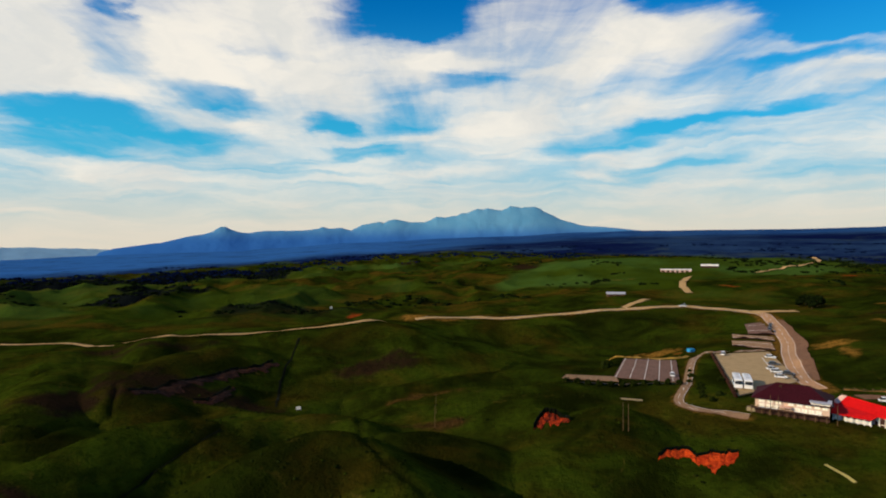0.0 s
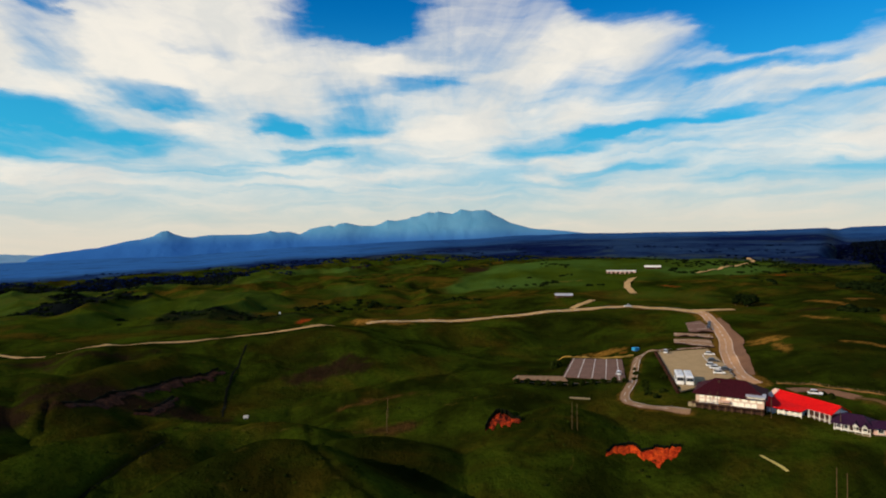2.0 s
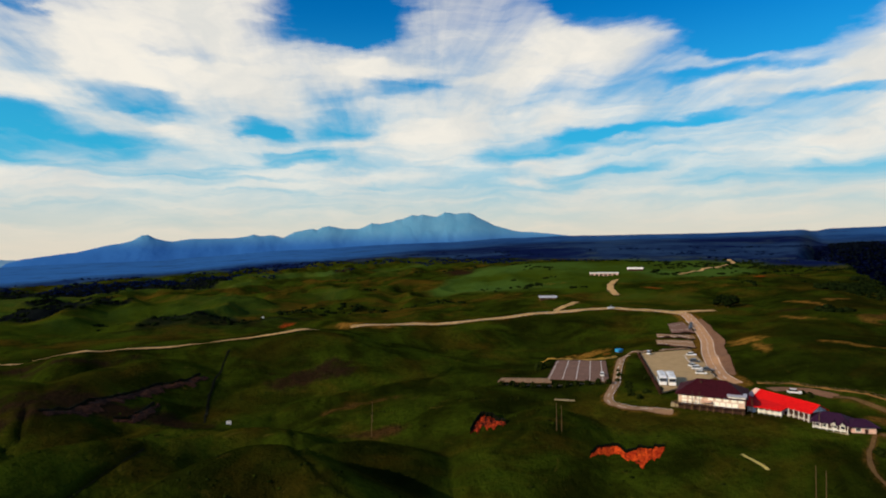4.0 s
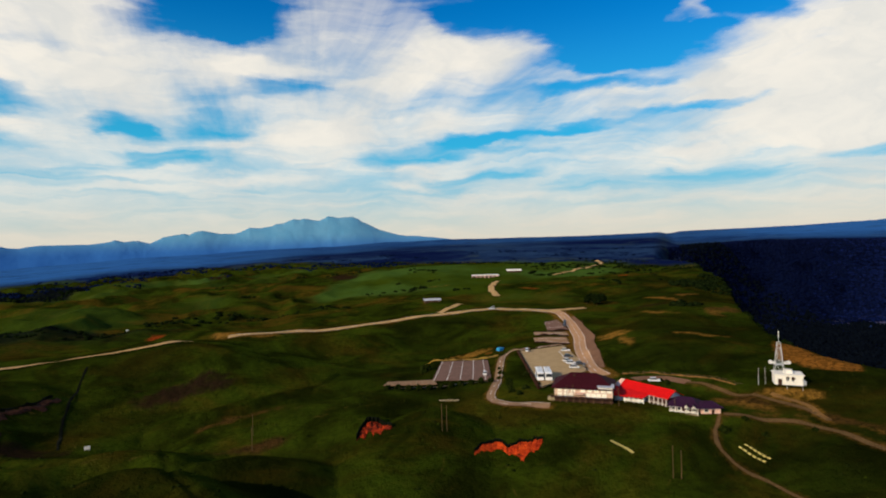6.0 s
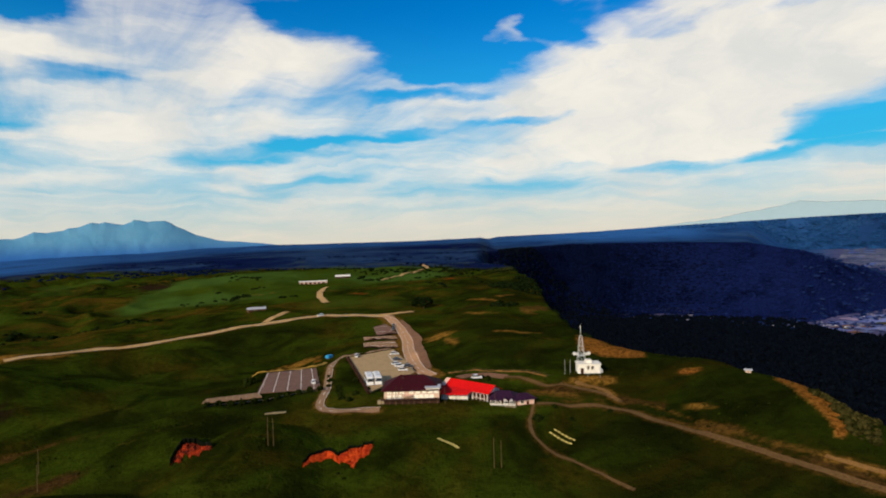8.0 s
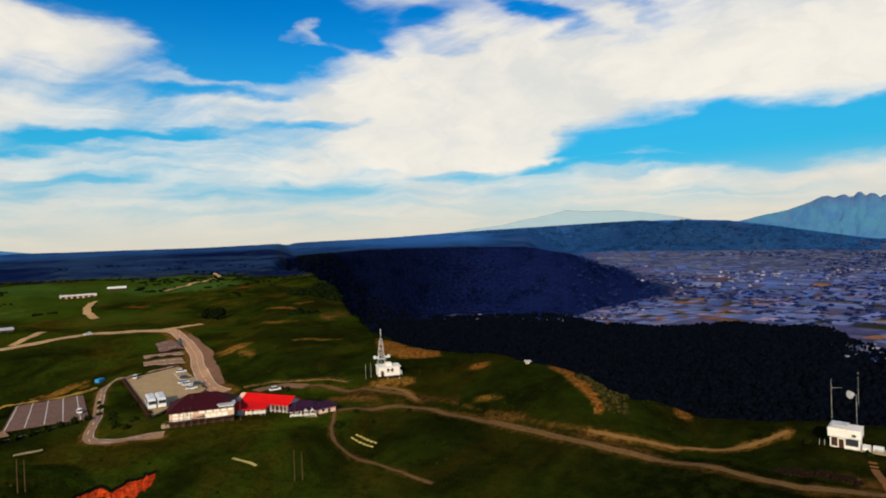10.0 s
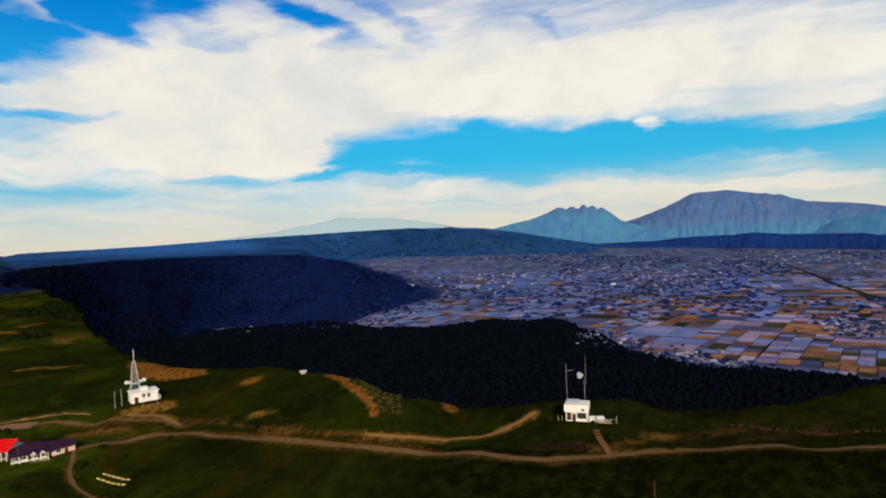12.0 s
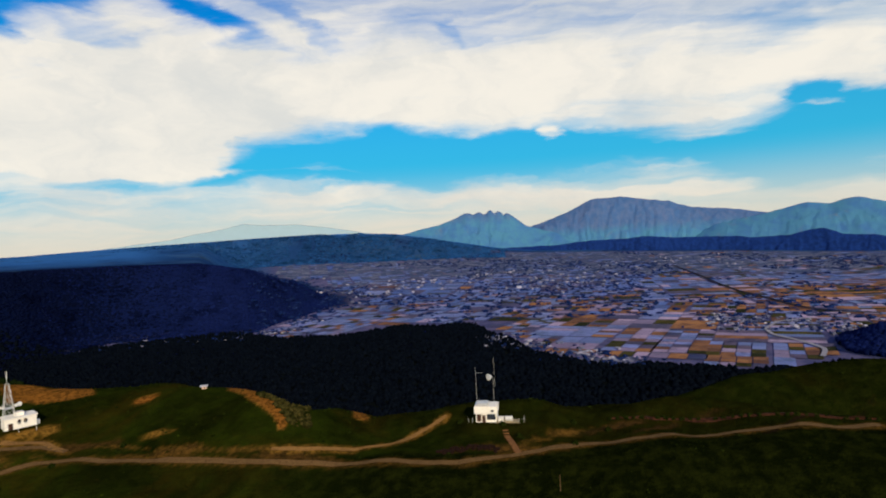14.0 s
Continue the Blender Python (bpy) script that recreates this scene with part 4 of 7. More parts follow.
def cover_of(x, y):
    """How far the ground is wooded, distant plain, bright pasture, painted darker, hazed and dry."""
    r = np.hypot(x, y)
    a = np.degrees(np.arctan2(x, y))
    down = rim_depth(a, r)
    head = ease((r - table(a, HEAD_AZ, HEAD_BASE) + 20) / 60) * (1 - ease((a - 74.5) / 2)) * (1 - ease((r - 2150) / 250))
    edge = table(a, WOODS_AZ, WOODS_R) + 50 * fbm(x, y, 130, 3, 51)
    in_woods = ease((down - 0.1) / 0.12) * np.maximum(1 - ease((r - edge) / 30), head) * ease((a - 38) / 3)
    far_woods = ease((a - 58) / 6) * (1 - ease((a - 88) / 4)) * ease((r - 3560) / 150) * 0.8
    tree_line = forest_line(a)
    gullies = ease((fbm(x, y, 150, 4, 61) - 0.24) / 0.1) * ease((r - 430) / 120) * ease((-4 - a) / 8)
    woods = np.clip(np.maximum(in_woods, np.maximum(far_woods, gullies * (1 - down) * (1 - ease((r - 1300) / 100)))), 0, 1)
    plain_ = ease((r - tree_line - 60 * fbm(x, y, 300, 3, 71)) / 90) * (1 - down * (1 - head * ease((r - 2000) / 300))) * (1 - ease((a - 80) / 6))
    plain_ = np.maximum(plain_, ease((r - 3900 + 60 * fbm(x, y, 200, 3, 72)) / 80) * ease((a - 84) / 4))
    # shade put into the grass colour: near slopes and back hill dark, front ridge light
    heath_shade = table(a, (-60, 8, 30, 56, 76, 150), (0, 0, 0.1, 0.4, 1, 1)) * np.maximum(1 - ease((r - table(a, (40, 60, 75, 90, 105, 122, 150), (200, 190, 172, 166, 172, 186, 200))) / 9), ease((a - 98) / 6) * np.where(r > 206, 0.75, 0.05 + 0.0 * r))
    heath_shade = np.maximum(heath_shade, (0.6 + 0.25 * ease((a - 76) / 10)) * ease((a - 40) / 12) * (1 - down) * (1 - ease((a - 128) / 8)))
    # where pasture is brighter and takes that touch of haze
    tint = ease((r - 440) / 120) * (0.5 + 0.5 * ease((a + 12) / 10)) * (1 - ease((a - 34) / 4)) * ease((fbm(x, y, 240, 3, 81) + 0.2) / 0.3) * (1 - ease((r - 1350) / 100))
    plain_ = np.maximum(plain_, ease((a - 36) / 4) * (1 - ease((a - 86) / 4)) * ease((r - table(a, HEAD_AZ, HEAD_BASE) - 330) / 60) * (1 - ease((a - 66) / 4) * ease((r - table(a, HEAD_AZ, HEAD_BASE) - 560) / 100)) * (1 - ease((a - 72) / 3)))
    plain_ = np.maximum(plain_, ease((a - 60) / 6) * (1 - ease((a - 88) / 4)) * ease((r - 3560) / 150))
    # haze painted over the far plain, growing with distance
    far_haze = (0.45 + 0.55 * np.maximum(ease((10 - a) / 22), ease((a - 40) / 10))) * ease((r - 1300 - 800 * ease((a + 5) / 20)) / (750 + 550 * ease((a + 5) / 20))) * np.maximum(plain_, ease((a - 50) / 6) * ease((r - 3500) / 200)) * (1 - (0.5 * ease((a - 56) / 5) + 0.25 * ease((a - 66) / 6)) * (1 - ease((r - 4040) / 60)))
    grove = ease((1.1 - np.hypot((a - 122.5) / 3.6, (r - 1180) / 120)) / 0.2)
    woods = np.maximum(woods, grove)
    # creases and gullies darkened: scrub, plus the shade that lies in them
    crease = np.abs(fbm(x, y, 58, 3, 3))
    heath_shade = np.maximum(heath_shade, 0.45 * ease((crease + 0.12 * fbm(x, y, 9, 3, 111) - 0.3) / 0.16) * (1 - ease((r - 420) / 60)))
    heath_shade = np.maximum(heath_shade, 0.7 * ease((a - 33) / 7) * (1 - ease((a - 50) / 6)) * ease((r - 230) / 70) * (1 - ease((r - 620) / 80)) * ease((fbm(x, y, 70, 3, 117) + 0.35) / 0.4))
    heath_shade = np.maximum(heath_shade, 0.92 * ease((a - 50) / 12) * (1 - ease((r - 148) / 16)) * (0.8 + 0.35 * fbm(x, y, 14, 4, 119)))
    heath_shade = np.clip(np.maximum(heath_shade, 0.55 * gully_depth(x, y)[1]), 0, 1)
    heath_shade = heath_shade * ease((r - 15) / 70) * (1 - ease((a - 128) / 40))
    dry = 0.4 + 0.6 * np.maximum(ease((r - 400) / 80) * (1 - ease((r - 950) / 200)) * (1 - ease((a - 34) / 8)), ease((a - 38) / 8) * 0.35)
    return woods, plain_, tint, heath_shade, far_haze, dry


# ---- ground: one sheet to the horizon ----
turns = np.concatenate([np.arange(-50, 135, 0.25), np.arange(135, 310, 2.5)])
rings = np.concatenate([[0.0, 3.0, 7.0], np.geomspace(12, 4900, 690)])
tr, rr_ = np.meshgrid(np.radians(turns), rings)
gx, gy = rr_ * np.sin(tr), rr_ * np.cos(tr)
gz = ground(gx, gy)
woods, plain_, tint, heath_shade, far_haze, dry = cover_of(gx, gy)
basin = ease((rim_depth(np.degrees(np.arctan2(gx, gy)), rr_) - 0.85) / 0.1) * (1 - woods)
soil, tone = soil_of(gx, gy)
land = grid_object("ground", gx, gy, gz, GRASSLAND, True, (("woods", woods), ("plain", plain_), ("tint", tint), ("dry", dry), ("basin", basin), ("heath_shade", heath_shade), ("plain_haze", far_haze), ("soil", soil), ("haze_afar", ease((rr_ - 1150) / 350)), ("east_haze", ease((np.degrees(tr) - 48) / 16)), ("tone", tone)))
tagged(land, "rolling green grassland above a steep wooded caldera wall", "ground", kind="structure")


def mountain_range(name, label, az, elev, material, crest=4560, foot=4150, back=4860, rough=0.25, seed=0, foot_el=-2.6, detail=1.0, carve=26.0, cliff=0.0, rib=95.0, thin=3.0):
    """A far range: a crest line over azimuths, with branching spurs and gullies on its near side; cliff: how steep the top is over a gentle foot; thin: how near the top its notches stay."""
    a = np.arange(az[0], az[-1] + 0.01, 0.1)
    r = np.concatenate([np.linspace(foot, crest, 44), np.linspace(crest, back, 6)[1:]])
    aa, rr2 = np.meshgrid(a, r)
    x, y = rr2 * np.sin(np.radians(aa)), rr2 * np.cos(np.radians(aa))
    line_ = np.interp(a, az, elev)
    span = np.exp(-0.5 * (np.arange(-24, 25) / 9.0) ** 2)
    broad_ = np.convolve(np.pad(line_, 24, mode="edge"), span / span.sum(), mode="valid")
    up = np.where(rr2 <= crest, (rr2 - foot) / (crest - foot), 1 - (rr2 - crest) / (back - crest) * 0.8)
    up = np.clip(up, 0, 1)
    blend = np.where(rr2 <= crest, up, 1.0) ** thin
    top = EYE + crest * np.tan(np.radians(broad_[None, :] * (1 - blend) + line_[None, :] * blend))
    top = top + detail * (6 * fbm(x * 0 + aa * 60, y * 0, 70, 4, seed + 2)) * np.where(rr2 <= crest, up, 1.0) ** 6
    base = EYE + foot * math.tan(math.radians(foot_el))
    rise = (1 - cliff) * up ** 0.85 + cliff * (0.3 * up + 0.7 * ease((up - 0.3) / 0.55))
    along = np.radians(aa) * crest
    warp = 45 * fbm(along, rr2, 150, 3, seed + 11)
    spur = np.abs(fbm(along + warp, (rr2 - crest) * 0.4 + warp, rib, 5, seed, 0.55)) * 2
    belly = np.sin(up * math.pi) ** 0.8 * np.where(rr2 <= crest, 1.0, 0.0)
    z = base + (top - base) * rise
    z = z - (top - base) * rough * (0.8 - np.clip(spur, 0, 0.8)) * belly
    z = z + carve * fbm(x, y, 130, 5, seed + 7) * belly
    return tagged(grid_object(name, x, y, z, material), label, "mountain", kind="structure")


mountain_range("backdrop_mountain_range", "long haze-blue mountain range behind the plateau", (-33, -31.5, -29.6, -26, -23.8, -22.6, -21.7, -21, -20.5, -19.9, -19.2, -18.3, -16.8, -13.6, -12.1, -11.7, -11, -9.9, -9, -8.5, -7.9, -6.2, -5.8, -5.3, -4.7, -4.1, -3.1, -1.9, -1.2, -0.6, 0.2, 1.4, 1.8, 2.4, 3.4, 4, 4.4, 5.8, 6.3, 6.6, 7.1, 7.7, 9, 9.5, 9.9, 10.7, 11, 11.5, 12.3, 13.2, 14.1, 16.5, 19),
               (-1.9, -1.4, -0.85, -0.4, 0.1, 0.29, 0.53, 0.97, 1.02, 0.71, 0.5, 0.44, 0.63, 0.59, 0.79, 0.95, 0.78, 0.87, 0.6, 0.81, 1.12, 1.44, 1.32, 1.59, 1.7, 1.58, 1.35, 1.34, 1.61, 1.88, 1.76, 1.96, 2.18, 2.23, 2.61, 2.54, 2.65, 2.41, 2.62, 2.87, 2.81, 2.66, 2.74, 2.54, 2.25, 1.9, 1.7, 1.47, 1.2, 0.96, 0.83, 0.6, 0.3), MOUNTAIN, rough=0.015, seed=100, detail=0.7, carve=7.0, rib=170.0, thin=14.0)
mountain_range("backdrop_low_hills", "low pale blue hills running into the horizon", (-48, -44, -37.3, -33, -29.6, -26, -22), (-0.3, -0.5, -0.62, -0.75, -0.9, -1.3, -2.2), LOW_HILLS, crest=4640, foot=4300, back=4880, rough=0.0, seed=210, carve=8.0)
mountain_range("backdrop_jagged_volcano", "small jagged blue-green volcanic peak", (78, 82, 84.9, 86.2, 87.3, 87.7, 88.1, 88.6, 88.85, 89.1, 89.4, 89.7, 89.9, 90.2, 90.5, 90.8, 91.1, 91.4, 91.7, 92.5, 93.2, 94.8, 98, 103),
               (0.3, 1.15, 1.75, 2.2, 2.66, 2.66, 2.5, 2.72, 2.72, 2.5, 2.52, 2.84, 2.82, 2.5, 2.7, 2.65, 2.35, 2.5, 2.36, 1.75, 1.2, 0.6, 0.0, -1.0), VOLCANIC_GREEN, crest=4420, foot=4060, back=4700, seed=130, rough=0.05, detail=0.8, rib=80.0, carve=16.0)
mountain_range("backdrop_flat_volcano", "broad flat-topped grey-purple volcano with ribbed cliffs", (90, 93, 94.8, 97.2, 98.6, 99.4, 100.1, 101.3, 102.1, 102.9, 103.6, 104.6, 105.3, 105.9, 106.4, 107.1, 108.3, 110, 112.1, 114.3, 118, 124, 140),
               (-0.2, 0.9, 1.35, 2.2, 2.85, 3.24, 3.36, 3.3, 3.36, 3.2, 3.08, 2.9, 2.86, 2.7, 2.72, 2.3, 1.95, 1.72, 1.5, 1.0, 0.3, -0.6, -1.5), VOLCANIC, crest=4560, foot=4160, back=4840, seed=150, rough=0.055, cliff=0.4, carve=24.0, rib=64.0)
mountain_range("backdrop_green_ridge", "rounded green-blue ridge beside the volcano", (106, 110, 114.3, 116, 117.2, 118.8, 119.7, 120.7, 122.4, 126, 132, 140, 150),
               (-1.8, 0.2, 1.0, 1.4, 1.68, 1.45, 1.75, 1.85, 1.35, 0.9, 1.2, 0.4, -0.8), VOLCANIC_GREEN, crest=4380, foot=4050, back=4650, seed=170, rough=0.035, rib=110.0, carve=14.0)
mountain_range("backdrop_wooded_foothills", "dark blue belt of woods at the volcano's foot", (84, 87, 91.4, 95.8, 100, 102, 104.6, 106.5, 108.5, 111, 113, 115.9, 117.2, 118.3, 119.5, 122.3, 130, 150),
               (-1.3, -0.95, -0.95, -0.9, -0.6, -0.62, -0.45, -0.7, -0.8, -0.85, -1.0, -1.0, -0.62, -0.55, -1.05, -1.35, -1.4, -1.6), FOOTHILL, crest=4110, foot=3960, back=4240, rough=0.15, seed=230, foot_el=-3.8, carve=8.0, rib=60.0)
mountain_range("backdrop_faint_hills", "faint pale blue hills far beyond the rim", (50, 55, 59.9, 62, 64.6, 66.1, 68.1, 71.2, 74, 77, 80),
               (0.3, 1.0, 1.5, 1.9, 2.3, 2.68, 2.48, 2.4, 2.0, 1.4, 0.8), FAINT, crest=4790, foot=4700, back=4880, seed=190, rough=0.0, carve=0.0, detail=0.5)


# ---- roads, tracks, scars ----
def sideways(q):
    d = np.gradient(q, axis=0)
    d /= np.maximum(np.hypot(d[:, 0], d[:, 1]), 1e-9)[:, None]
    return np.stack([d[:, 1], -d[:, 0]], -1)


def ribbon(name, pts, width, material, lift=0.15, offset=0.0, step=2.0, ragged=0.0, across=4, bulge=0.0, rounds=2, seed=0, taper=False, coarse=5.0):
    """A strip that lies on the ground along a line."""
    q = smooth_line(pts, step, rounds)
    side = sideways(q)
    v = np.linspace(-0.5, 0.5, across + 1)
    s = np.arange(len(q)) * step
    wl_, wr_ = width * np.ones(len(q)), width * np.ones(len(q))
    if ragged:
        wl_ = np.maximum(wl_ * (1 + ragged * fbm(s, s * 0 + seed, coarse, 4, seed + 1) * 1.6), width * 0.1)
        wr_ = np.maximum(wr_ * (1 + ragged * fbm(s, s * 0 + seed + 50, coarse, 4, seed + 2) * 1.6), width * 0.1)
    if taper:
        end = np.sin(np.linspace(0.04, 0.96, len(q)) * math.pi) ** 0.5
        wl_, wr_ = wl_ * end, wr_ * end
    off = offset + np.where(v[None, :] < 0, v[None, :] * wl_[:, None], v[None, :] * wr_[:, None])
    x, y = q[:, :1] + side[:, :1] * off, q[:, 1:] + side[:, 1:] * off
    z = ground(x, y) + lift + bulge * (1 - (2 * v[None, :]) ** 2) * (0.6 + 0.8 * fbm(x, y, 3.0, 3, seed + 5))
    edge = lift * 0.0
    return grid_object(name, x, y, z + edge, material)


def road(name, pts, width, material, label, lines=(), category="road", **more):
    ob = tagged(ribbon(name, pts, width, material, **more), label, category, kind="structure")
    for off, w in lines:
        if w > 0:
            part_ = ribbon("road_line", pts, w, LINE, lift=more.get("lift", 0.15) + 0.05, offset=off, across=1, rounds=more.get("rounds", 2))
            part_.parent = ob
        else:
            q = smooth_line(pts, 1.0, more.get("rounds", 2))
            for i in range(4, len(q) - 8, 9):
                part_ = ribbon("road_dash", q[i:i + 5], -w, LINE, lift=more.get("lift", 0.15) + 0.05, offset=off, across=1, step=1.0, rounds=0)
                part_.parent = ob
    return ob


road("road_1", ROAD_WEST, 4.0, ROADWAY, "pale narrow road along a grassy ridge", lift=0.5, rounds=8)
road("road_2", ROAD_EAST, 6.0, ROADWAY, "pale two-lane road along the grassy ridge", lift=0.45, lines=((2.7, 0.2), (-2.7, 0.2)), rounds=5)
road("pavement_13", ROAD_MAIN[2:8], 6.0, APRON, "reddish trodden verge beside the main road", "", "verge", lift=0.22, offset=-5.4, ragged=0.3, taper=True, rounds=2, coarse=14.0)
road("road_3", ROAD_MAIN, 6.8, ASPHALT, "wide asphalt road with white centre dashes", lift=0.3, lines=((3.0, 0.16), (-3.0, 0.16), (0.0, -0.28)), rounds=2)
road("road_4", ROAD_BRANCH, 6.0, ROADWAY, "pale side road off the junction", lift=0.5)
road("road_5", ROAD_SIDE, 5.0, ROADWAY, "short pale farm lane", lift=0.5)
road("road_6", ROAD_HOOK, 6.0, ROADWAY, "hooked pale farm lane", lift=0.7)
road("road_7", ROAD_FAR, 5.0, ROADWAY, "distant pale road towards the rim", lift=1.0)
road("road_8", ROAD_SERVICE, 3.2, SERVICE, "narrow curved service road with worn white lines", lift=0.25, lines=((-1.7, 0.12), (0.0, -0.18)), rounds=2)
road("pavement_2", TRACK_RIDGE, 2.2, GRAVEL, "brown dirt path along the rim", "", "path", ragged=0.2)
road("pavement_3", TRACK_UPPER, 2.0, GRAVEL, "brown dirt path behind the buildings", "", "path", ragged=0.25)
road("pavement_5", TRACK_CLIMB, 1.6, PALE_DIRT, "pale dirt path climbing a knoll", "", "path", ragged=0.25)
road("pavement_6", TRACK_FRONT, 1.2, GRAVEL, "brown dirt footpath down the slope", "", "path", ragged=0.3)
road("pavement_7", TRACK_TOWER, 2.2, PALE_DIRT, "dirt path to the relay station", "", "path", ragged=0.3)
road("pavement_8", FORE_YARD, 5.0, APRON, "reddish gravel yard behind the red roof", "", "yard", ragged=0.2)


def scar(pts, width, material, label, lip=0.9, bulge=0.5, seed=0, category="landslip", up=1):
    """A slip in the turf: raw earth below a ragged edge of overhanging grass."""
    base = new("landslip_scar")
    mid = smooth_line(pts, 1.0, 0)
    c = mid.mean(0)
    base.location = (c[0], c[1], height(*c))
    tagged(base, label, category)
    soil = ribbon("bare_soil", pts, width, material, lift=0.12, step=0.3, ragged=0.95, coarse=3.2, across=12, bulge=bulge, rounds=0, seed=seed, taper=True)
    turf = ribbon("turf_edge", pts, 1.1, TURF, lift=0.1, offset=-up * width * 0.5, step=0.3, ragged=0.9, coarse=3.2, across=4, bulge=lip, rounds=0, seed=seed + 9)
    for ob in (soil, turf):
        ob.parent = base
        ob.matrix_parent_inverse = Matrix.Translation(-base.location)
    return base


def slip(pts, material, label, lip=0.5):
    """A slip whose width changes along it: a hollow of raw earth with a dark turf lip along its upper edge."""
    p = np.asarray(pts, float)
    n = 130
    s_ = np.linspace(0, len(p) - 1, n)
    x, y, w = [np.interp(s_, np.arange(len(p)), p[:, i]) for i in range(3)]
    for _ in range(2):
        x[1:-1], y[1:-1] = (x[:-2] + 2 * x[1:-1] + x[2:]) / 4, (y[:-2] + 2 * y[1:-1] + y[2:]) / 4
    out = np.stack([x, y], -1)
    out = out / np.hypot(x, y)[:, None]
    jag = np.linspace(0, 40, n)
    hi = w * (0.47 + 0.22 * fbm(jag, jag * 0 + 3, 2.2, 4, 301))
    lo = w * (0.36 + 0.36 * fbm(jag, jag * 0 + 9, 2.2, 5, 302))
    base = new("landslip_scar")
    base.location = (x.mean(), y.mean(), height(x.mean(), y.mean()))
    tagged(base, label, "landslip")
    v = np.linspace(0, 1, 16)[None]
    off = -lo[:, None] + (hi + lo)[:, None] * v
    gx_, gy_ = x[:, None] + out[:, :1] * off, y[:, None] + out[:, 1:] * off
    hollow = 0.15 + (0.45 * np.abs(fbm(jag * 0.8, jag * 0 + 2, 2.0, 3, 305))[:, None] + 0.9 * fbm(gx_, gy_, 2.6, 4, 303)) * np.sin(v * math.pi)
    soil_ = grid_object("bare_soil", gx_, gy_, ground(gx_, gy_) + np.maximum(hollow, 0.1), material)
    v = np.linspace(0, 1, 5)[None]
    off = hi[:, None] - 0.35 - 0.9 * lip + (lip + 0.6 + 1.1 * np.clip(fbm(jag, jag * 0 + 5, 3.0, 3, 304) + 0.5, 0, 1))[:, None] * v
    gx_, gy_ = x[:, None] + out[:, :1] * off, y[:, None] + out[:, 1:] * off
    turf_ = grid_object("turf_edge", gx_, gy_, ground(gx_, gy_) + 0.25 + (0.3 + 0.5 * lip) * np.sin(v * math.pi) ** 0.6, TURF)
    for ob in (soil_, turf_):
        ob.parent = base
        ob.matrix_parent_inverse = Matrix.Translation(-base.location)
    return base


slip(SCAR_RED, RED_EARTH, "jagged orange-red landslip in the green slope")
# wide near-black lip draws the dark upper part of this hollow
slip(SCAR_ROUND, DARK_RED, "steep red and black landslip hollow in grass", lip=1.9)
scar(SCAR_BROWN, 6, BROWN_EARTH, "long brown crack of a landslip across the hillside", lip=1.0, bulge=0.3, seed=23)
scar(SCAR_SMALL, 3.5, BROWN_EARTH, "small brown slip below the long crack", lip=0.8, bulge=0.3, seed=33)


# a near-black ribbon draws the dark interior of each ditch
for name, pts, w in (("ditch", DITCH_A, 0.9), ("ditch", DITCH_B, 0.8)):
    tagged(ribbon(name, pts, w, TURF, lift=0.15, ragged=0.6, bulge=0.12, seed=77), "dark ditch running up the slope", "ditch", kind="structure")


tagged(ribbon("earth_bank", ((80, 290), (92, 287.5), (104, 284), (113, 283), (121, 293), (127, 304)), 5.0, YELLOW_BANK, lift=0.1, bulge=0.9, ragged=0.6, taper=True, step=0.8, seed=61), "yellow-ochre bare bank above the car park", "bank", kind="structure")


tagged(ribbon("earth_step", HEDGE, 1.5, BROWN_EARTH, lift=0.05, bulge=0.7, ragged=0.7, taper=True, step=0.8, seed=71), "low dark earth step across the slope", "bank", kind="structure")


tagged(ribbon("earth_bank", YARD_EDGE, 1.1, PALE_DIRT, lift=0.03, bulge=0.5, ragged=1.0, taper=True, step=0.7, seed=67), "low ragged dirt bank behind the yard", "bank", kind="structure")


def yard(name, corners, z, material, label, thick=0.25):
    """A level slab of paving with four corners."""
    bm = bmesh.new()
    top = [bm.verts.new((x, y, z)) for x, y in corners]
    low = [bm.verts.new((x, y, z - thick)) for x, y in corners]
    bm.faces.new(top)
    for i in range(4):
        j = (i + 1) % 4
        bm.faces.new((top[i], low[i], low[j], top[j]))
    bmesh.ops.recalc_face_normals(bm, faces=bm.faces)
    me = bpy.data.meshes.new(name)
    bm.to_mesh(me)
    bm.free()
    me.materials.append(material)
    return tagged(new(name, me), label, "car park", kind="structure")


def lerp2(a, b, u):
    return (a[0] + (b[0] - a[0]) * u, a[1] + (b[1] - a[1]) * u)


def paint_bar(parent, a, b, w, z, material=None):
    d = Vector((b[0] - a[0], b[1] - a[1], 0)).normalized()
    n = Vector((d.y, -d.x, 0)) * w / 2
    a, b = Vector((*a, z)), Vector((*b, z))
    return mesh_object("parking_line", (a - n, a + n, b + n, b - n), [(0, 1, 2, 3)], material or LINE, parent)


LOW_LOT = ((88.1, 282.9), (111.2, 277.2), (96.4, 236.3), (72.2, 246.3))
lot = yard("pavement_9", LOW_LOT, -0.72, LOT_DARK, "dark patched asphalt car park with white lines")
for u in (0.03, 0.25, 0.47, 0.69, 0.90):
    paint_bar(lot, lerp2(LOW_LOT[0], LOW_LOT[1], u), lerp2(LOW_LOT[3], LOW_LOT[2], u), 0.24, -0.70)
strip_ = yard("pavement_10", ((53, 251), (73, 246.5), (72, 238.5), (50, 245)), -0.6, SERVICE, "narrow strip of parking bays")
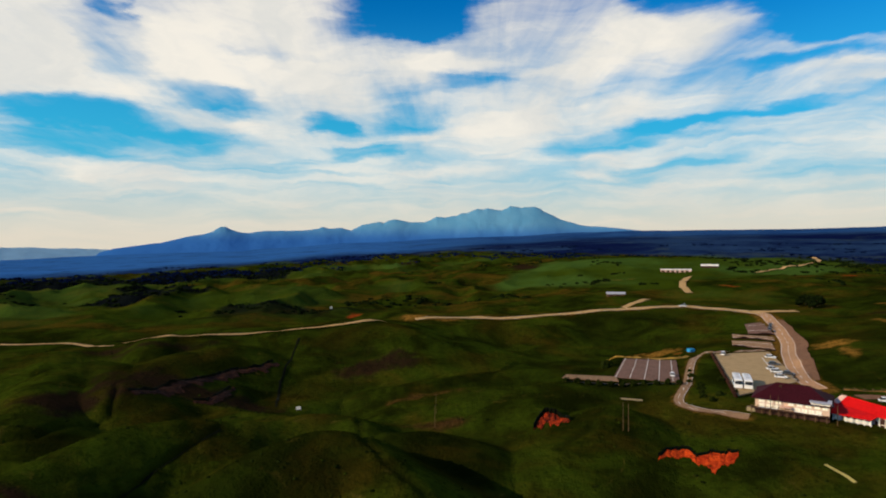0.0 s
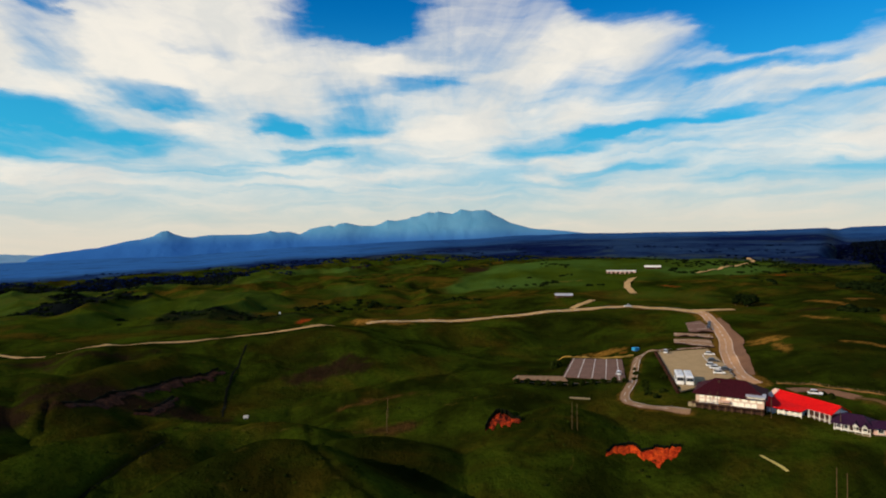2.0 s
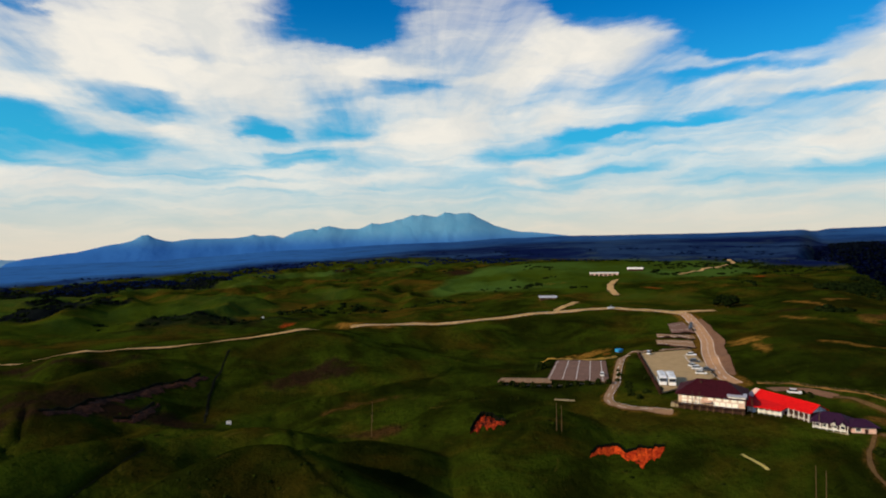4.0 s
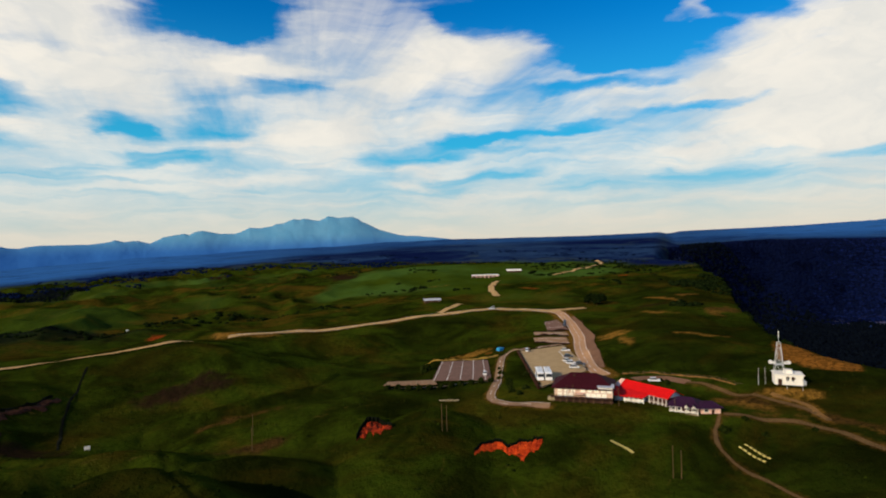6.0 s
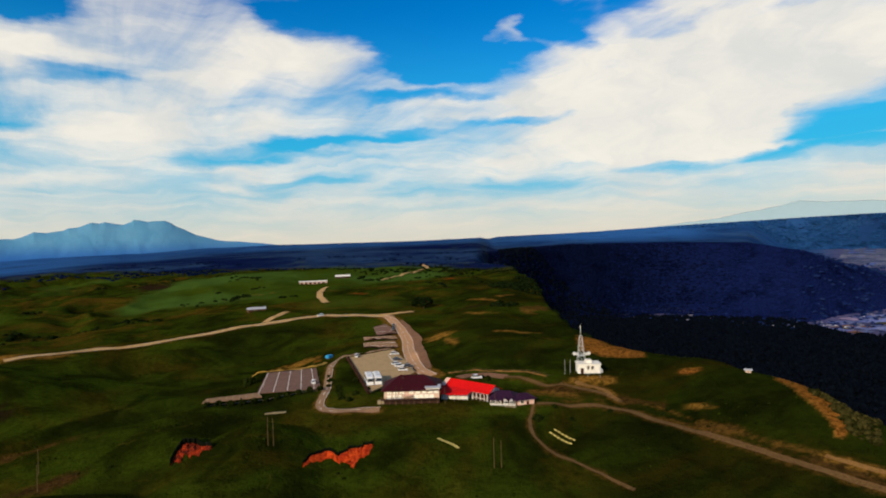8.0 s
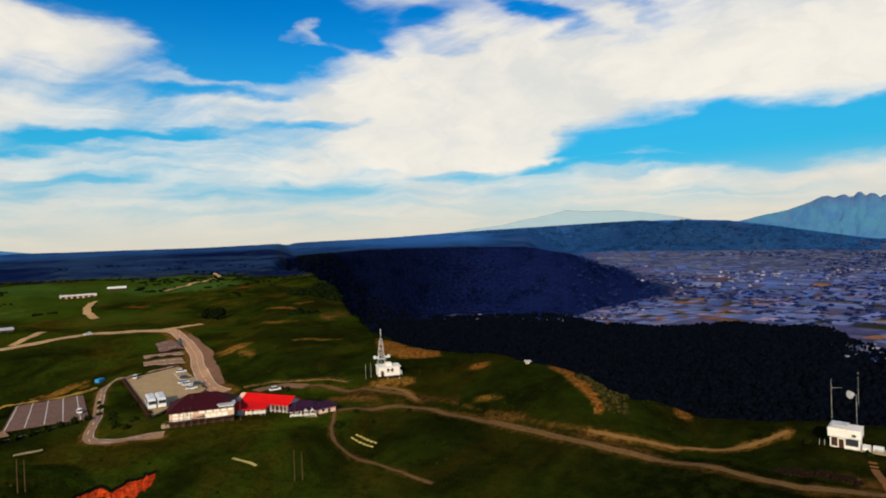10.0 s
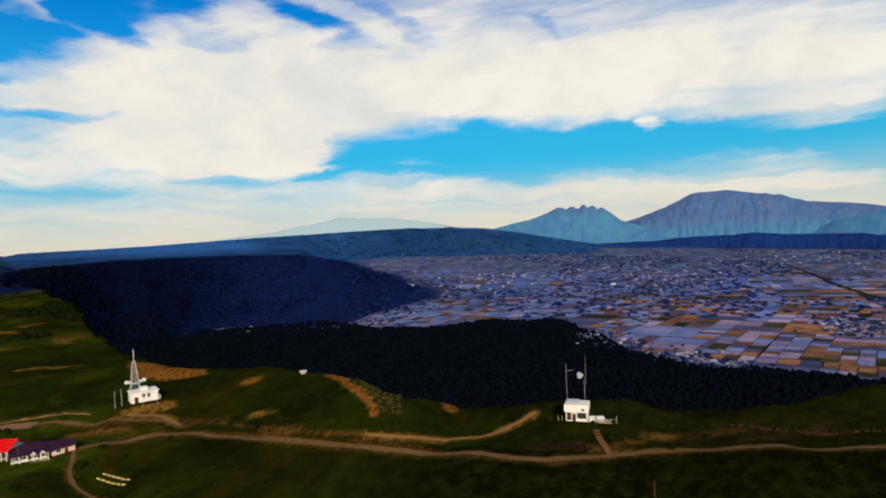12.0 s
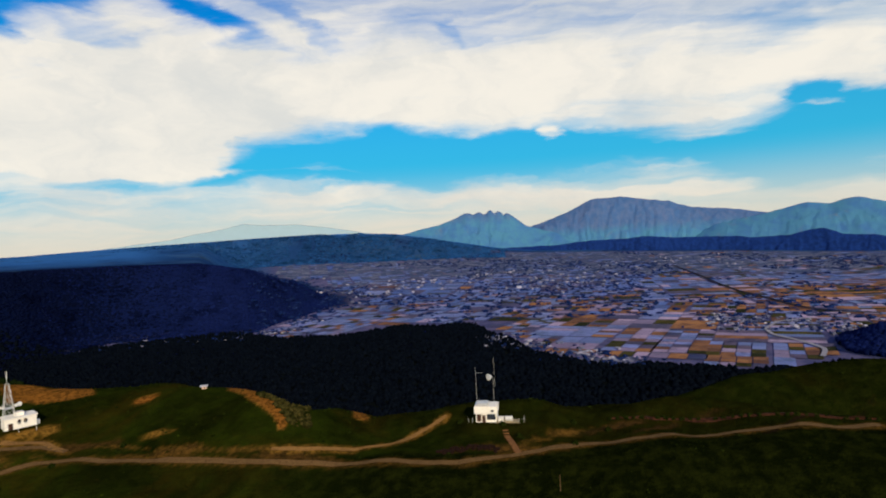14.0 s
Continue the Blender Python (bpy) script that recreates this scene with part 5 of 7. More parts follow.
for i in range(9):
    a, b = lerp2((53.5, 250.5), (72.5, 246), i / 8), lerp2((51.5, 246), (71.5, 240), i / 8)
    paint_bar(strip_, a, b, 0.22, -0.58, CONCRETE)
UP_LOT = ((131.5, 281.5), (160.5, 286), (141, 229), (106.5, 209.5))
lot = yard("pavement_11", UP_LOT, 1.3, LOT_PALE, "large worn grey car park above a retaining wall", 0.5)
paint_bar(lot, (150, 273), (136, 236), 0.35, 1.33)


def draped_lot(corners, material, label):
    """Paving that follows the slope, with a dark kerb wall along its lower edge."""
    u, v = np.meshgrid(np.linspace(0, 1, 9), np.linspace(0, 1, 9))
    c = np.asarray(corners, float)
    x = (1 - v) * ((1 - u) * c[0, 0] + u * c[1, 0]) + v * ((1 - u) * c[3, 0] + u * c[2, 0])
    y = (1 - v) * ((1 - u) * c[0, 1] + u * c[1, 1]) + v * ((1 - u) * c[3, 1] + u * c[2, 1])
    ob = tagged(grid_object("pavement_12", x, y, ground(x, y) + 0.35, material), label, "car park", kind="structure")
    for k_ in (0.25, 0.7):
        a, b = lerp2(corners[0], corners[3], k_), lerp2(corners[1], corners[2], k_)
        part_ = ribbon("parking_line", (a, lerp2(a, b, 0.5), b), 0.25, LINE, lift=0.42, across=1, rounds=0)
        part_.parent = ob
    kerb = ribbon("kerb_wall", (corners[3], lerp2(corners[3], corners[2], 0.5), corners[2]), 1.2, RUBBLE_STONE, lift=0.3, bulge=1.3, rounds=0, across=3)
    kerb.parent = ob
    return ob


for corners, mat_ in ((TERRACE_A, LOT_DARK), (TERRACE_B, SERVICE), (TERRACE_C, SERVICE)):
    draped_lot(corners, mat_, "terraced grey car park with worn lines")
# pale kerb along the lower car park
for a, b in (((50.5, 244), (72.2, 237.5)), ((72.2, 237.5), (97, 233.5))):
    tagged(ribbon("kerb", (a, lerp2(a, b, 0.5), b), 0.7, SERVICE, lift=0.25, rounds=0, across=2, bulge=0.2), "worn concrete kerb along the car park", "kerb", kind="structure")
# retaining wall of the large car park
a, b = Vector((106.0, 209.0, 0)), Vector((131.0, 282.0, 0))
for i in range(12):
    p, q = a.lerp(b, i / 12), a.lerp(b, (i + 0.96) / 12)
    n = Vector((-(b - a).y, (b - a).x, 0)).normalized()
    z0 = min(height(p.x + n.x * 4, p.y + n.y * 4), 0.3) - 0.5
    vs = [p + n * 1.6, q + n * 1.6, q, p]
    pts3 = [Vector((v.x, v.y, z0)) for v in vs] + [Vector((v.x - n.x * (0.9 if j < 2 else 0), v.y - n.y * (0.9 if j < 2 else 0), 1.9)) for j, v in enumerate(vs)]
    ob = mesh_object("retaining_wall", pts3, [(0, 1, 5, 4), (1, 2, 6, 5), (2, 3, 7, 6), (3, 0, 4, 7), (4, 5, 6, 7)], BROWN_EARTH)
    tagged(ob, "dark stone retaining wall panel below the car park", "wall", "retaining wall panels")


# ---- building helpers ----
def part(name, bm, material, parent, label="", smooth=False):
    """Link a bmesh as one mesh object under a thing or a part."""
    bmesh.ops.recalc_face_normals(bm, faces=bm.faces)
    me = bpy.data.meshes.new(name)
    bm.to_mesh(me)
    bm.free()
    me.materials.append(material)
    if smooth:
        me.polygons.foreach_set("use_smooth", [True] * len(me.polygons))
    ob = new(name, me)
    ob.parent = parent
    if label:
        tagged(ob, label)
    return ob


def box(x0, y0, z0, x1, y1, z1, bevel=0.0, bm=None):
    bm = bm or bmesh.new()
    m = Matrix.LocRotScale(((x0 + x1) / 2, (y0 + y1) / 2, (z0 + z1) / 2), None, (abs(x1 - x0), abs(y1 - y0), abs(z1 - z0)))
    made = bmesh.ops.create_cube(bm, size=1.0, matrix=m)
    if bevel:
        edges = list({e for v in made["verts"] for e in v.link_edges})
        bmesh.ops.bevel(bm, geom=edges, offset=bevel, segments=2, affect="EDGES", profile=0.6)
    return bm


def rod(p, q, r0, r1=None, sides=8, bm=None):
    bm = bm or bmesh.new()
    p, q = Vector(p), Vector(q)
    d = q - p
    m = Matrix.Translation((p + q) / 2) @ d.to_track_quat("Z", "Y").to_matrix().to_4x4()
    bmesh.ops.create_cone(bm, cap_ends=True, segments=sides, radius1=r0, radius2=r0 if r1 is None else r1, depth=d.length, matrix=m)
    return bm


def thing(name, x, y, z, turn, label, category, group=""):
    ob = new(name)
    ob.matrix_world = pose(x, y, z, 0, 0, turn)
    ob.empty_display_size = 0.5
    return tagged(ob, label, category, group)


def roof_shell(w, d, eave, rise, over, hip=0.0, thick=0.18, front_drop=0.0):
    """A pitched roof with its ridge along x; hip: how far the ridge is set in at each end."""
    bm = bmesh.new()
    lo, hi = [], []
    for dz, out in ((0, lo), (-thick, hi)):
        pts = [(-over, -over, eave - front_drop), (w + over, -over, eave - front_drop), (w + over, d + over, eave), (-over, d + over, eave),
               (hip if hip else -over, d / 2, eave + rise), (w - hip if hip else w + over, d / 2, eave + rise)]
        out.extend(bm.verts.new((x, y, z + dz)) for x, y, z in pts)
    for s in (lo, hi):
        bm.faces.new((s[0], s[1], s[5], s[4]))
        bm.faces.new((s[2], s[3], s[4], s[5]))
        if hip:
            bm.faces.new((s[3], s[0], s[4]))
            bm.faces.new((s[1], s[2], s[5]))
    ring = [0, 1, 2, 3] if hip else [0, 1, 5, 2, 3, 4]
    for i, a in enumerate(ring):
        b = ring[(i + 1) % len(ring)]
        bm.faces.new((lo[a], lo[b], hi[b], hi[a]))
    return bm


def roof_ribs(w, d, eave, rise, over, hip, material, parent, step=0.9, front_drop=0.0):
    """Standing seams down the front slope of a roof."""
    n = int((w + 2 * over) / step)
    for i in range(1, n):
        x = -over + i * (w + 2 * over) / n
        u = 1.0
        if hip:
            u = min(1.0, (x + over) / (hip + over), (w + over - x) / (hip + over))
        y1, z1 = -over + (d / 2 + over) * u, eave - front_drop + (rise + front_drop) * u
        part("roof_seam", rod((x, -over, eave - front_drop + 0.04), (x, y1, z1 + 0.04), 0.045, sides=4), material, parent)


def walls(w, d, z0, z1, gable=0.0):
    """Outer walls, thick at the openings' depth; gable: height of the pointed ends."""
    bm = bmesh.new()
    box(0, 0, z0, w, d, z1, bm=bm)
    if gable:
        for x in (0.0, w - 0.25):
            tri = [bm.verts.new((x + dx, y, z)) for dx in (0, 0.25) for y, z in ((0, z1), (d, z1), (d / 2, z1 + gable))]
            bm.faces.new(tri[:3]), bm.faces.new(tri[3:])
            for i in range(3):
                bm.faces.new((tri[i], tri[(i + 1) % 3], tri[3 + (i + 1) % 3], tri[3 + i]))
    return bm


def window(x, z, w, h, parent, y=0.0, frame_mat=None, pane_mat=None, label=""):
    """A framed window in a front wall at y: frame proud of the wall, panes set back, a sill."""
    fm = frame_mat or WHITE
    bm = bmesh.new()
    t = 0.12
    for a in ((x - t, z - t, x + w + t, z), (x - t, z + h, x + w + t, z + h + t), (x - t, z, x, z + h), (x + w, z, x + w + t, z + h)):
        box(a[0], y - 0.10, a[1], a[2], y + 0.02, a[3], bm=bm)
    win = part("window", bm, fm, parent, label)
    half = w / 2
    for i in range(2):
        part("pane", box(x + i * half + 0.03, y - 0.04, z, x + (i + 1) * half - 0.03, y - 0.01, z + h), pane_mat or GLASS, win)
    part("sill", box(x - 0.2, y - 0.22, z - t - 0.08, x + w + 0.2, y, z - t), fm, win)
    return win


CURTAIN = plain("white blinds behind glass", (0.95, 0.9, 0.78), 0.25, wear=0.08)


# ---- the tea house on the hill ----
ax, ay = 104.1, 193.5
house = thing("tea_house", ax, ay, 0, -34.8, "two-storey cream tea house under a maroon hipped roof", "building")
W, D = 20.8, 14.0
part("basement", walls(W, D, -4.0, 2.0), DARK_WOOD, house, "dark open undercroft")
part("wall", walls(W, D, 2.0, 5.3), CREAM, house)
roof = part("roof", roof_shell(W, D, 5.25, 4.0, 1.1, hip=5.5), MAROON, house, "maroon sheet-metal hipped roof")
roof_ribs(W, D, 5.25, 4.0, 1.1, 5.5, MAROON, roof, 1.1)
part("ridge_cap", box(5.3, D / 2 - 0.25, 9.15, W - 5.3, D / 2 + 0.25, 9.4, 0.06), MAROON, roof)
for x in (1.2, 3.6, 6.0, 9.6, 12.0, 14.4, 16.8, 18.9):
    window(x, 3.95, 1.45, 0.95, house, pane_mat=CURTAIN)
for x in (1.2, 3.4, 5.4, 11.4, 13.3, 15.2, 17.1):
    window(x, 2.2, 1.5, 1.1, house, pane_mat=CURTAIN)
part("balcony_floor", box(-1.2, -1.6, 1.75, W, 0, 2.0), DARK_WOOD, house)
rail = part("balcony_rail", box(-1.2, -1.62, 2.75, 11.0, -1.5, 2.87), TIMBER, house)
for i in range(13):
    part("baluster", box(-1.2 + i * 1.0, -1.6, 2.0, -1.08 + i * 1.0, -1.5, 2.76), TIMBER, rail)
for x in (-1.0, 2.0, 4.2, 7.0, 9.2, 11.2, 14.0, 17.0, 20.0):
    part("post", box(x, -1.5, -4.2, x + 0.22, -1.28, 1.8), TIMBER, house, "weathered timber post")
part("awning", box(7.6, -1.9, 3.3, 10.6, 0.0, 3.42), PINKISH, house)
part("canopy", box(15.4, -1.6, 6.05, 21.4, 3.6, 6.25, 0.03), GREY_ROOF, house, "pale grey metal canopy roof")
part("canopy_wall", box(15.8, -0.9, 5.3, 21.0, 3.2, 6.06), WHITE, house)
part("vent", box(6.5, 5.0, 8.0, 7.3, 6.0, 8.9, 0.04), DARK_WOOD, house)
part("side_stair", box(-2.6, 0.4, -1.2, -0.1, 2.2, 1.2), CONCRETE, house)

# ---- red-roofed restaurant ----
rest = thing("restaurant", 130.7, 191.8, 0, -75.0, "low white restaurant with a bright red metal roof", "building")
W, D = 21.5, 7.6
part("basement", walls(W, D, -3.0, -0.2), DARK_WOOD, rest)
part("wall", walls(W, D, -0.2, 3.0, 1.9), WHITE, rest)
roof = part("roof", roof_shell(W, D, 3.0, 2.2, 0.7), SCARLET, rest, "bright red sheet-metal gable roof")
roof_ribs(W, D, 3.0, 2.2, 0.7, 0.0, SCARLET, roof, 0.85)
part("ridge_cap", box(-0.8, D / 2 - 0.2, 5.12, W + 0.8, D / 2 + 0.2, 5.36, 0.05), SCARLET, roof)
bm = bmesh.new()
hip_end = ((-2.0, -0.9, 3.15), (0.6, -0.8, 3.2), (0.1, 3.7, 5.5), (-1.9, 3.7, 5.3))
top_, low_ = [[bm.verts.new((x, y, z - t)) for x, y, z in hip_end] for t in (0.0, 0.2)]
bm.faces.new(top_), bm.faces.new(low_)
for i in range(4):
    bm.faces.new((top_[i], top_[(i + 1) % 4], low_[(i + 1) % 4], low_[i]))
part("gable_panel", bm, PINKISH, rest, "pale pink panel over the gable end")
# porch wing, set askew in front: a lean-to roof over posts and a white wall
bm = bmesh.new()
porch = ((4.9, -8.4, 2.2), (14.2, -3.6, 2.2), (14.2, -0.2, 3.15), (-1.6, -0.2, 3.4))
top_, low_ = [[bm.verts.new((x, y, z - t)) for x, y, z in porch] for t in (0.0, 0.18)]
bm.faces.new(top_), bm.faces.new(low_)
for i in range(4):
    bm.faces.new((top_[i], top_[(i + 1) % 4], low_[(i + 1) % 4], low_[i]))
porch_roof = part("porch_roof", bm, SCARLET, rest, "lower red roof over the porch")
for i in range(1, 10):
    u = i / 10
    part("roof_seam", rod((4.9 + 9.3 * u, -8.4 + 4.8 * u, 2.24), (-1.6 + 15.8 * u, -0.2, 3.44 - 0.25 * u), 0.045, sides=4), SCARLET, porch_roof)
for i in range(7):
    u = i / 6
    part("porch_post", box(5.0 + 8.9 * u, -8.0 + 4.6 * u, -3.0, 5.2 + 8.9 * u, -7.8 + 4.6 * u, 2.1), WHITE, rest)
for u0, u1, z1, mat_, name_ in ((0.0, 0.22, 2.1, WHITE, "porch_wall"), (0.26, 0.98, 1.1, WHITE, "parapet"), (0.26, 0.98, -0.3, TIMBER, "porch_bench")):
    bm = bmesh.new()
    back_ = 0.5 if name_ == "porch_bench" else 1.0
    for z in (-3.0, z1):
        for u, d_ in ((u0, 0), (u1, 0), (u1, 0.25), (u0, 0.25)):
            bm.verts.new((5.0 + 8.9 * u + 0.46 * -(d_ + back_), -7.6 + 4.6 * u + 0.89 * (d_ + back_), z))
    bm.verts.ensure_lookup_table()
    for idx in ((0, 1, 2, 3), (4, 5, 6, 7), (0, 1, 5, 4), (1, 2, 6, 5), (2, 3, 7, 6), (3, 0, 4, 7)):
        bm.faces.new([bm.verts[q] for q in idx])
    part(name_, bm, mat_, rest)
part("end_cladding", box(W, 0.0, -0.2, W + 0.1, D, 2.9), DARK_WOOD, rest, "dark timber end wall")
for x in (14.4, 16.2, 18.0, 19.8, 21.3):
    part("veranda_post", box(x, -0.62, -0.2, x + 0.18, -0.44, 2.75), WHITE, rest)
part("veranda_rail", box(14.4, -0.6, 0.7, 21.4, -0.46, 0.85), WHITE, rest)
for x in (1.0, 4.0, 7.0, 10.0):
    window(x, 0.8, 1.5, 1.3, rest)
part("door", box(12.6, -0.12, -0.9, 13.6, 0.0, 1.4), DARK_WOOD, rest)
part("shop_front", box(14.2, -0.2, -0.1, 21.4, -0.04, 2.5), DARK_WOOD, rest, "dark glazed shop front")
part("dark_porch", box(14.6, -1.3, -2.9, 20.6, -0.15, -0.2), DARK_WOOD, rest)

# ---- slate-roofed shops ----
shop = thing("souvenir_shop", 134.2, 167.2, 0, -47.0, "low white shop with a slate-blue hipped roof and gables", "building")
W, D = 9.2, 8.5
part("basement", walls(W, D, -3.2, -0.1), DARK_WOOD, shop)
part("wall", walls(W, D, -0.1, 2.0), DARK_WOOD, shop)
part("roof", roof_shell(W, D, 2.0, 2.3, 0.9, hip=2.5), NAVY, shop, "slate-blue sheet roof")
for x in (4.4, 6.7):
    bm = bmesh.new()
    pts = [(x, -1.1, 1.75), (x + 2.2, -1.1, 1.75), (x + 1.1, -1.1, 3.0), (x, 3.0, 2.7), (x + 2.2, 3.0, 2.7), (x + 1.1, 3.0, 3.2)]
    v = [bm.verts.new(p) for p in pts]
    for idx in ((0, 1, 2), (0, 2, 5, 3), (1, 4, 5, 2), (0, 3, 4, 1), (3, 5, 4)):
        bm.faces.new([v[i] for i in idx])
    gable = part("gable", bm, NAVY, shop)
    bm = bmesh.new()
    v = [bm.verts.new(p) for p in ((x + 0.25, -1.16, 1.75), (x + 1.95, -1.16, 1.75), (x + 1.1, -1.16, 2.75))]
    bm.faces.new(v)
    bmesh.ops.solidify(bm, geom=bm.faces[:], thickness=0.08)
    part("gable_face", bm, WHITE, gable, "white gable face")
for i in range(6):
    part("post", box(0.1 + i * 1.78, -1.0, -0.3, 0.24 + i * 1.78, -0.86, 1.9), WHITE, shop)
part("terrace_rail", box(0.0, -1.05, 0.2, W, -0.95, 0.5), WHITE, shop)
part("terrace_floor", box(-0.2, -1.1, -0.5, W + 0.2, 0, -0.3), CONCRETE, shop)
for x in (0.7, 2.6, 5.0, 7.1):
    window(x, 0.6, 1.2, 0.9, shop)
kiosk = thing("kiosk", 141.2, 160.0, 0, -20.0, "small white kiosk with a dark plum hipped roof", "building")
part("basement", walls(6.4, 5.0, -3.0, 0.0), DARK_WOOD, kiosk)
part("wall", walls(6.4, 5.0, 0.0, 2.1), PINKISH, kiosk)
part("roof", roof_shell(6.4, 5.0, 2.1, 1.6, 0.8, hip=2.0), NAVY, kiosk)
window(1.0, 0.6, 1.3, 1.0, kiosk)
part("door", box(3.4, -0.1, -0.8, 4.3, 0.0, 1.3), DARK_WOOD, kiosk)

# ---- relay station: hut and lattice tower ----
hut = thing("relay_hut", 182.2, 168.2, 4.0, -38.6, "white flat-roofed concrete relay hut", "hut")
part("wall", walls(9.2, 6.5, -0.6, 3.6), WHITE, hut)
part("roof_slab", box(-0.35, -0.35, 3.6, 9.55, 6.85, 3.95, 0.06), WHITE, hut)
part("parapet_box", box(3.4, 1.5, 3.95, 6.0, 4.5, 5.2, 0.05), WHITE, hut)
part("door", box(1.0, -0.12, -0.2, 2.3, -0.01, 2.2), DARK_WOOD, hut, "dark steel door")
for x in (3.6, 5.4):
    win = window(x, 1.6, 0.9, 0.9, hut)
    part("hood", rod((x + 0.45, -0.5, 2.7), (x + 0.45, -0.5, 3.3), 0.75, 0.05, 4), DARK_WOOD, win)
part("side_box", box(9.2, 1.0, -0.4, 10.3, 3.0, 1.4, 0.04), STEEL, hut)
part("roof_rail", rod((0.2, -0.1, 4.5), (9.0, -0.1, 4.5), 0.035, sides=6), WHITE_STEEL, hut)
for i in range(6):
    part("roof_stanchion", rod((0.2 + i * 1.76, -0.1, 3.95), (0.2 + i * 1.76, -0.1, 4.5), 0.03, sides=5), WHITE_STEEL, hut)
tower = thing("lattice_tower", 185.0, 168.9, 4.0, -38.6, "white steel lattice radio tower with drum aerials", "tower")
HT, B0, B1 = 15.5, 2.1, 0.5
for sx in (-1, 1):
    for sy in (-1, 1):
        part("leg", rod((sx * B0, sy * B0, -0.5), (sx * B1, sy * B1, HT), 0.07, 0.045, 6), WHITE_STEEL, tower)
levels = [0, 3.8, 7.2, 9.4, 11.4, 13.3, 15.5]
for z0, z1 in zip(levels, levels[1:]):
    h0, h1 = B0 + (B1 - B0) * z0 / HT, B0 + (B1 - B0) * z1 / HT
    for k in range(4):
        c0, c1 = [((-1, -1), (1, -1), (1, 1), (-1, 1))[(k + j) % 4] for j in (0, 1)]
        part("brace", rod((c0[0] * h0, c0[1] * h0, z0), (c1[0] * h1, c1[1] * h1, z1), 0.022, sides=5), WHITE_STEEL, tower)
        part("brace", rod((c1[0] * h0, c1[1] * h0, z0), (c0[0] * h1, c0[1] * h1, z1), 0.022, sides=5), WHITE_STEEL, tower)
        part("strut", rod((c0[0] * h1, c0[1] * h1, z1), (c1[0] * h1, c1[1] * h1, z1), 0.04, sides=5), WHITE_STEEL, tower)
deck = part("platform", box(-1.5, -1.5, 7.1, 1.5, 1.5, 7.2), STEEL, tower)
for k in range(4):
    c0, c1 = [((-1.5, -1.5), (1.5, -1.5), (1.5, 1.5), (-1.5, 1.5))[(k + j) % 4] for j in (0, 1)]
    part("guard_rail", rod((*c0, 8.3), (*c1, 8.3), 0.035, sides=5), WHITE_STEEL, deck)
    part("guard_post", rod((*c0, 7.3), (*c0, 8.3), 0.035, sides=5), WHITE_STEEL, deck)
for x, y, z, r in ((-3.0, -1.2, 8.2, 0.72), (2.9, -1.3, 8.3, 0.72), (-1.9, -1.6, 8.0, 0.5), (1.8, -1.7, 8.1, 0.5)):
    drum = part("drum_aerial", rod((x, y, z), (x, y - 0.6, z), r, r * 0.96, 16), WHITE_STEEL, tower, "round white drum aerial")
    part("bracket", rod((x, y, z), (x * 0.4, y * 0.3, z), 0.07, sides=5), STEEL, drum)
part("mast", rod((0, 0, HT), (0, 0, HT + 4.6), 0.07, 0.05, 8), WHITE_STEEL, tower)
part("whip_aerial", rod((0.0, 0, HT + 1.8), (0.0, 0, HT + 4.2), 0.15, 0.15, 8), WHITE_STEEL, tower)

# ---- weather hut on the knoll ----
hut2 = thing("observation_hut", 186.1, 8.7, 1.5, -95.3, "white two-level observation hut with aerials on its roof", "hut")
part("wall", walls(6.6, 5.0, -0.8, 3.0), WHITE, hut2)
part("parapet", box(-0.4, -0.8, 2.95, 7.0, 5.2, 5.3, 0.12), WHITE, hut2, "white overhanging upper storey")
part("door", box(2.0, -0.12, -0.2, 3.1, -0.01, 2.3), DARK_WOOD, hut2)
part("window_band", box(3.5, -0.06, 0.9, 6.3, 0.02, 2.6), GLASS, hut2, "dark window band")
part("shutter", box(0.3, -0.05, 0.3, 1.7, 0.02, 2.6), DARK_WOOD, hut2)
window(5.0, 3.6, 0.9, 0.7, hut2, y=-0.9)
part("annex", box(7.0, 0.4, -0.6, 8.8, 2.8, 1.2, 0.08), WHITE, hut2)
part("tank", rod((9.3, 1.4, 0.85), (11.6, 1.4, 0.85), 0.8, sides=14), WHITE_STEEL, hut2, "white water tank")
part("tank_base", box(9.2, 0.6, -0.6, 11.8, 2.2, 0.2), CONCRETE, hut2)
part("low_wall", box(6.6, -0.5, -1.6, 15.6, -0.1, 0.35, 0.04), CONCRETE, hut2, "low concrete terrace wall")
part("terrace_floor", box(6.6, -0.1, -1.6, 15.6, 3.2, 0.05), CONCRETE, hut2)
for i in range(6):
    part("terrace_post", box(7.2 + i * 1.62, -0.38, 0.35, 7.3 + i * 1.62, -0.28, 1.5 if i < 5 else 2.4), STEEL, hut2)
part("terrace_rail", rod((7.2, -0.33, 1.3), (15.3, -0.33, 1.3), 0.03, sides=6), STEEL, hut2)
for x in (-2.4, -1.2):
    part("fence_stake", box(x, -0.4, -1.2, x + 0.1, -0.3, 1.6), STEEL, hut2)
part("bench", box(1.6, -3.4, -1.6, 3.4, -2.8, -0.6, 0.05), TIMBER, hut2, "dark timber bench below the hut")
part("rubble_roof", box(0.2, 0.0, 5.5, 4.0, 3.6, 6.1, 0.05), STEEL, hut2)
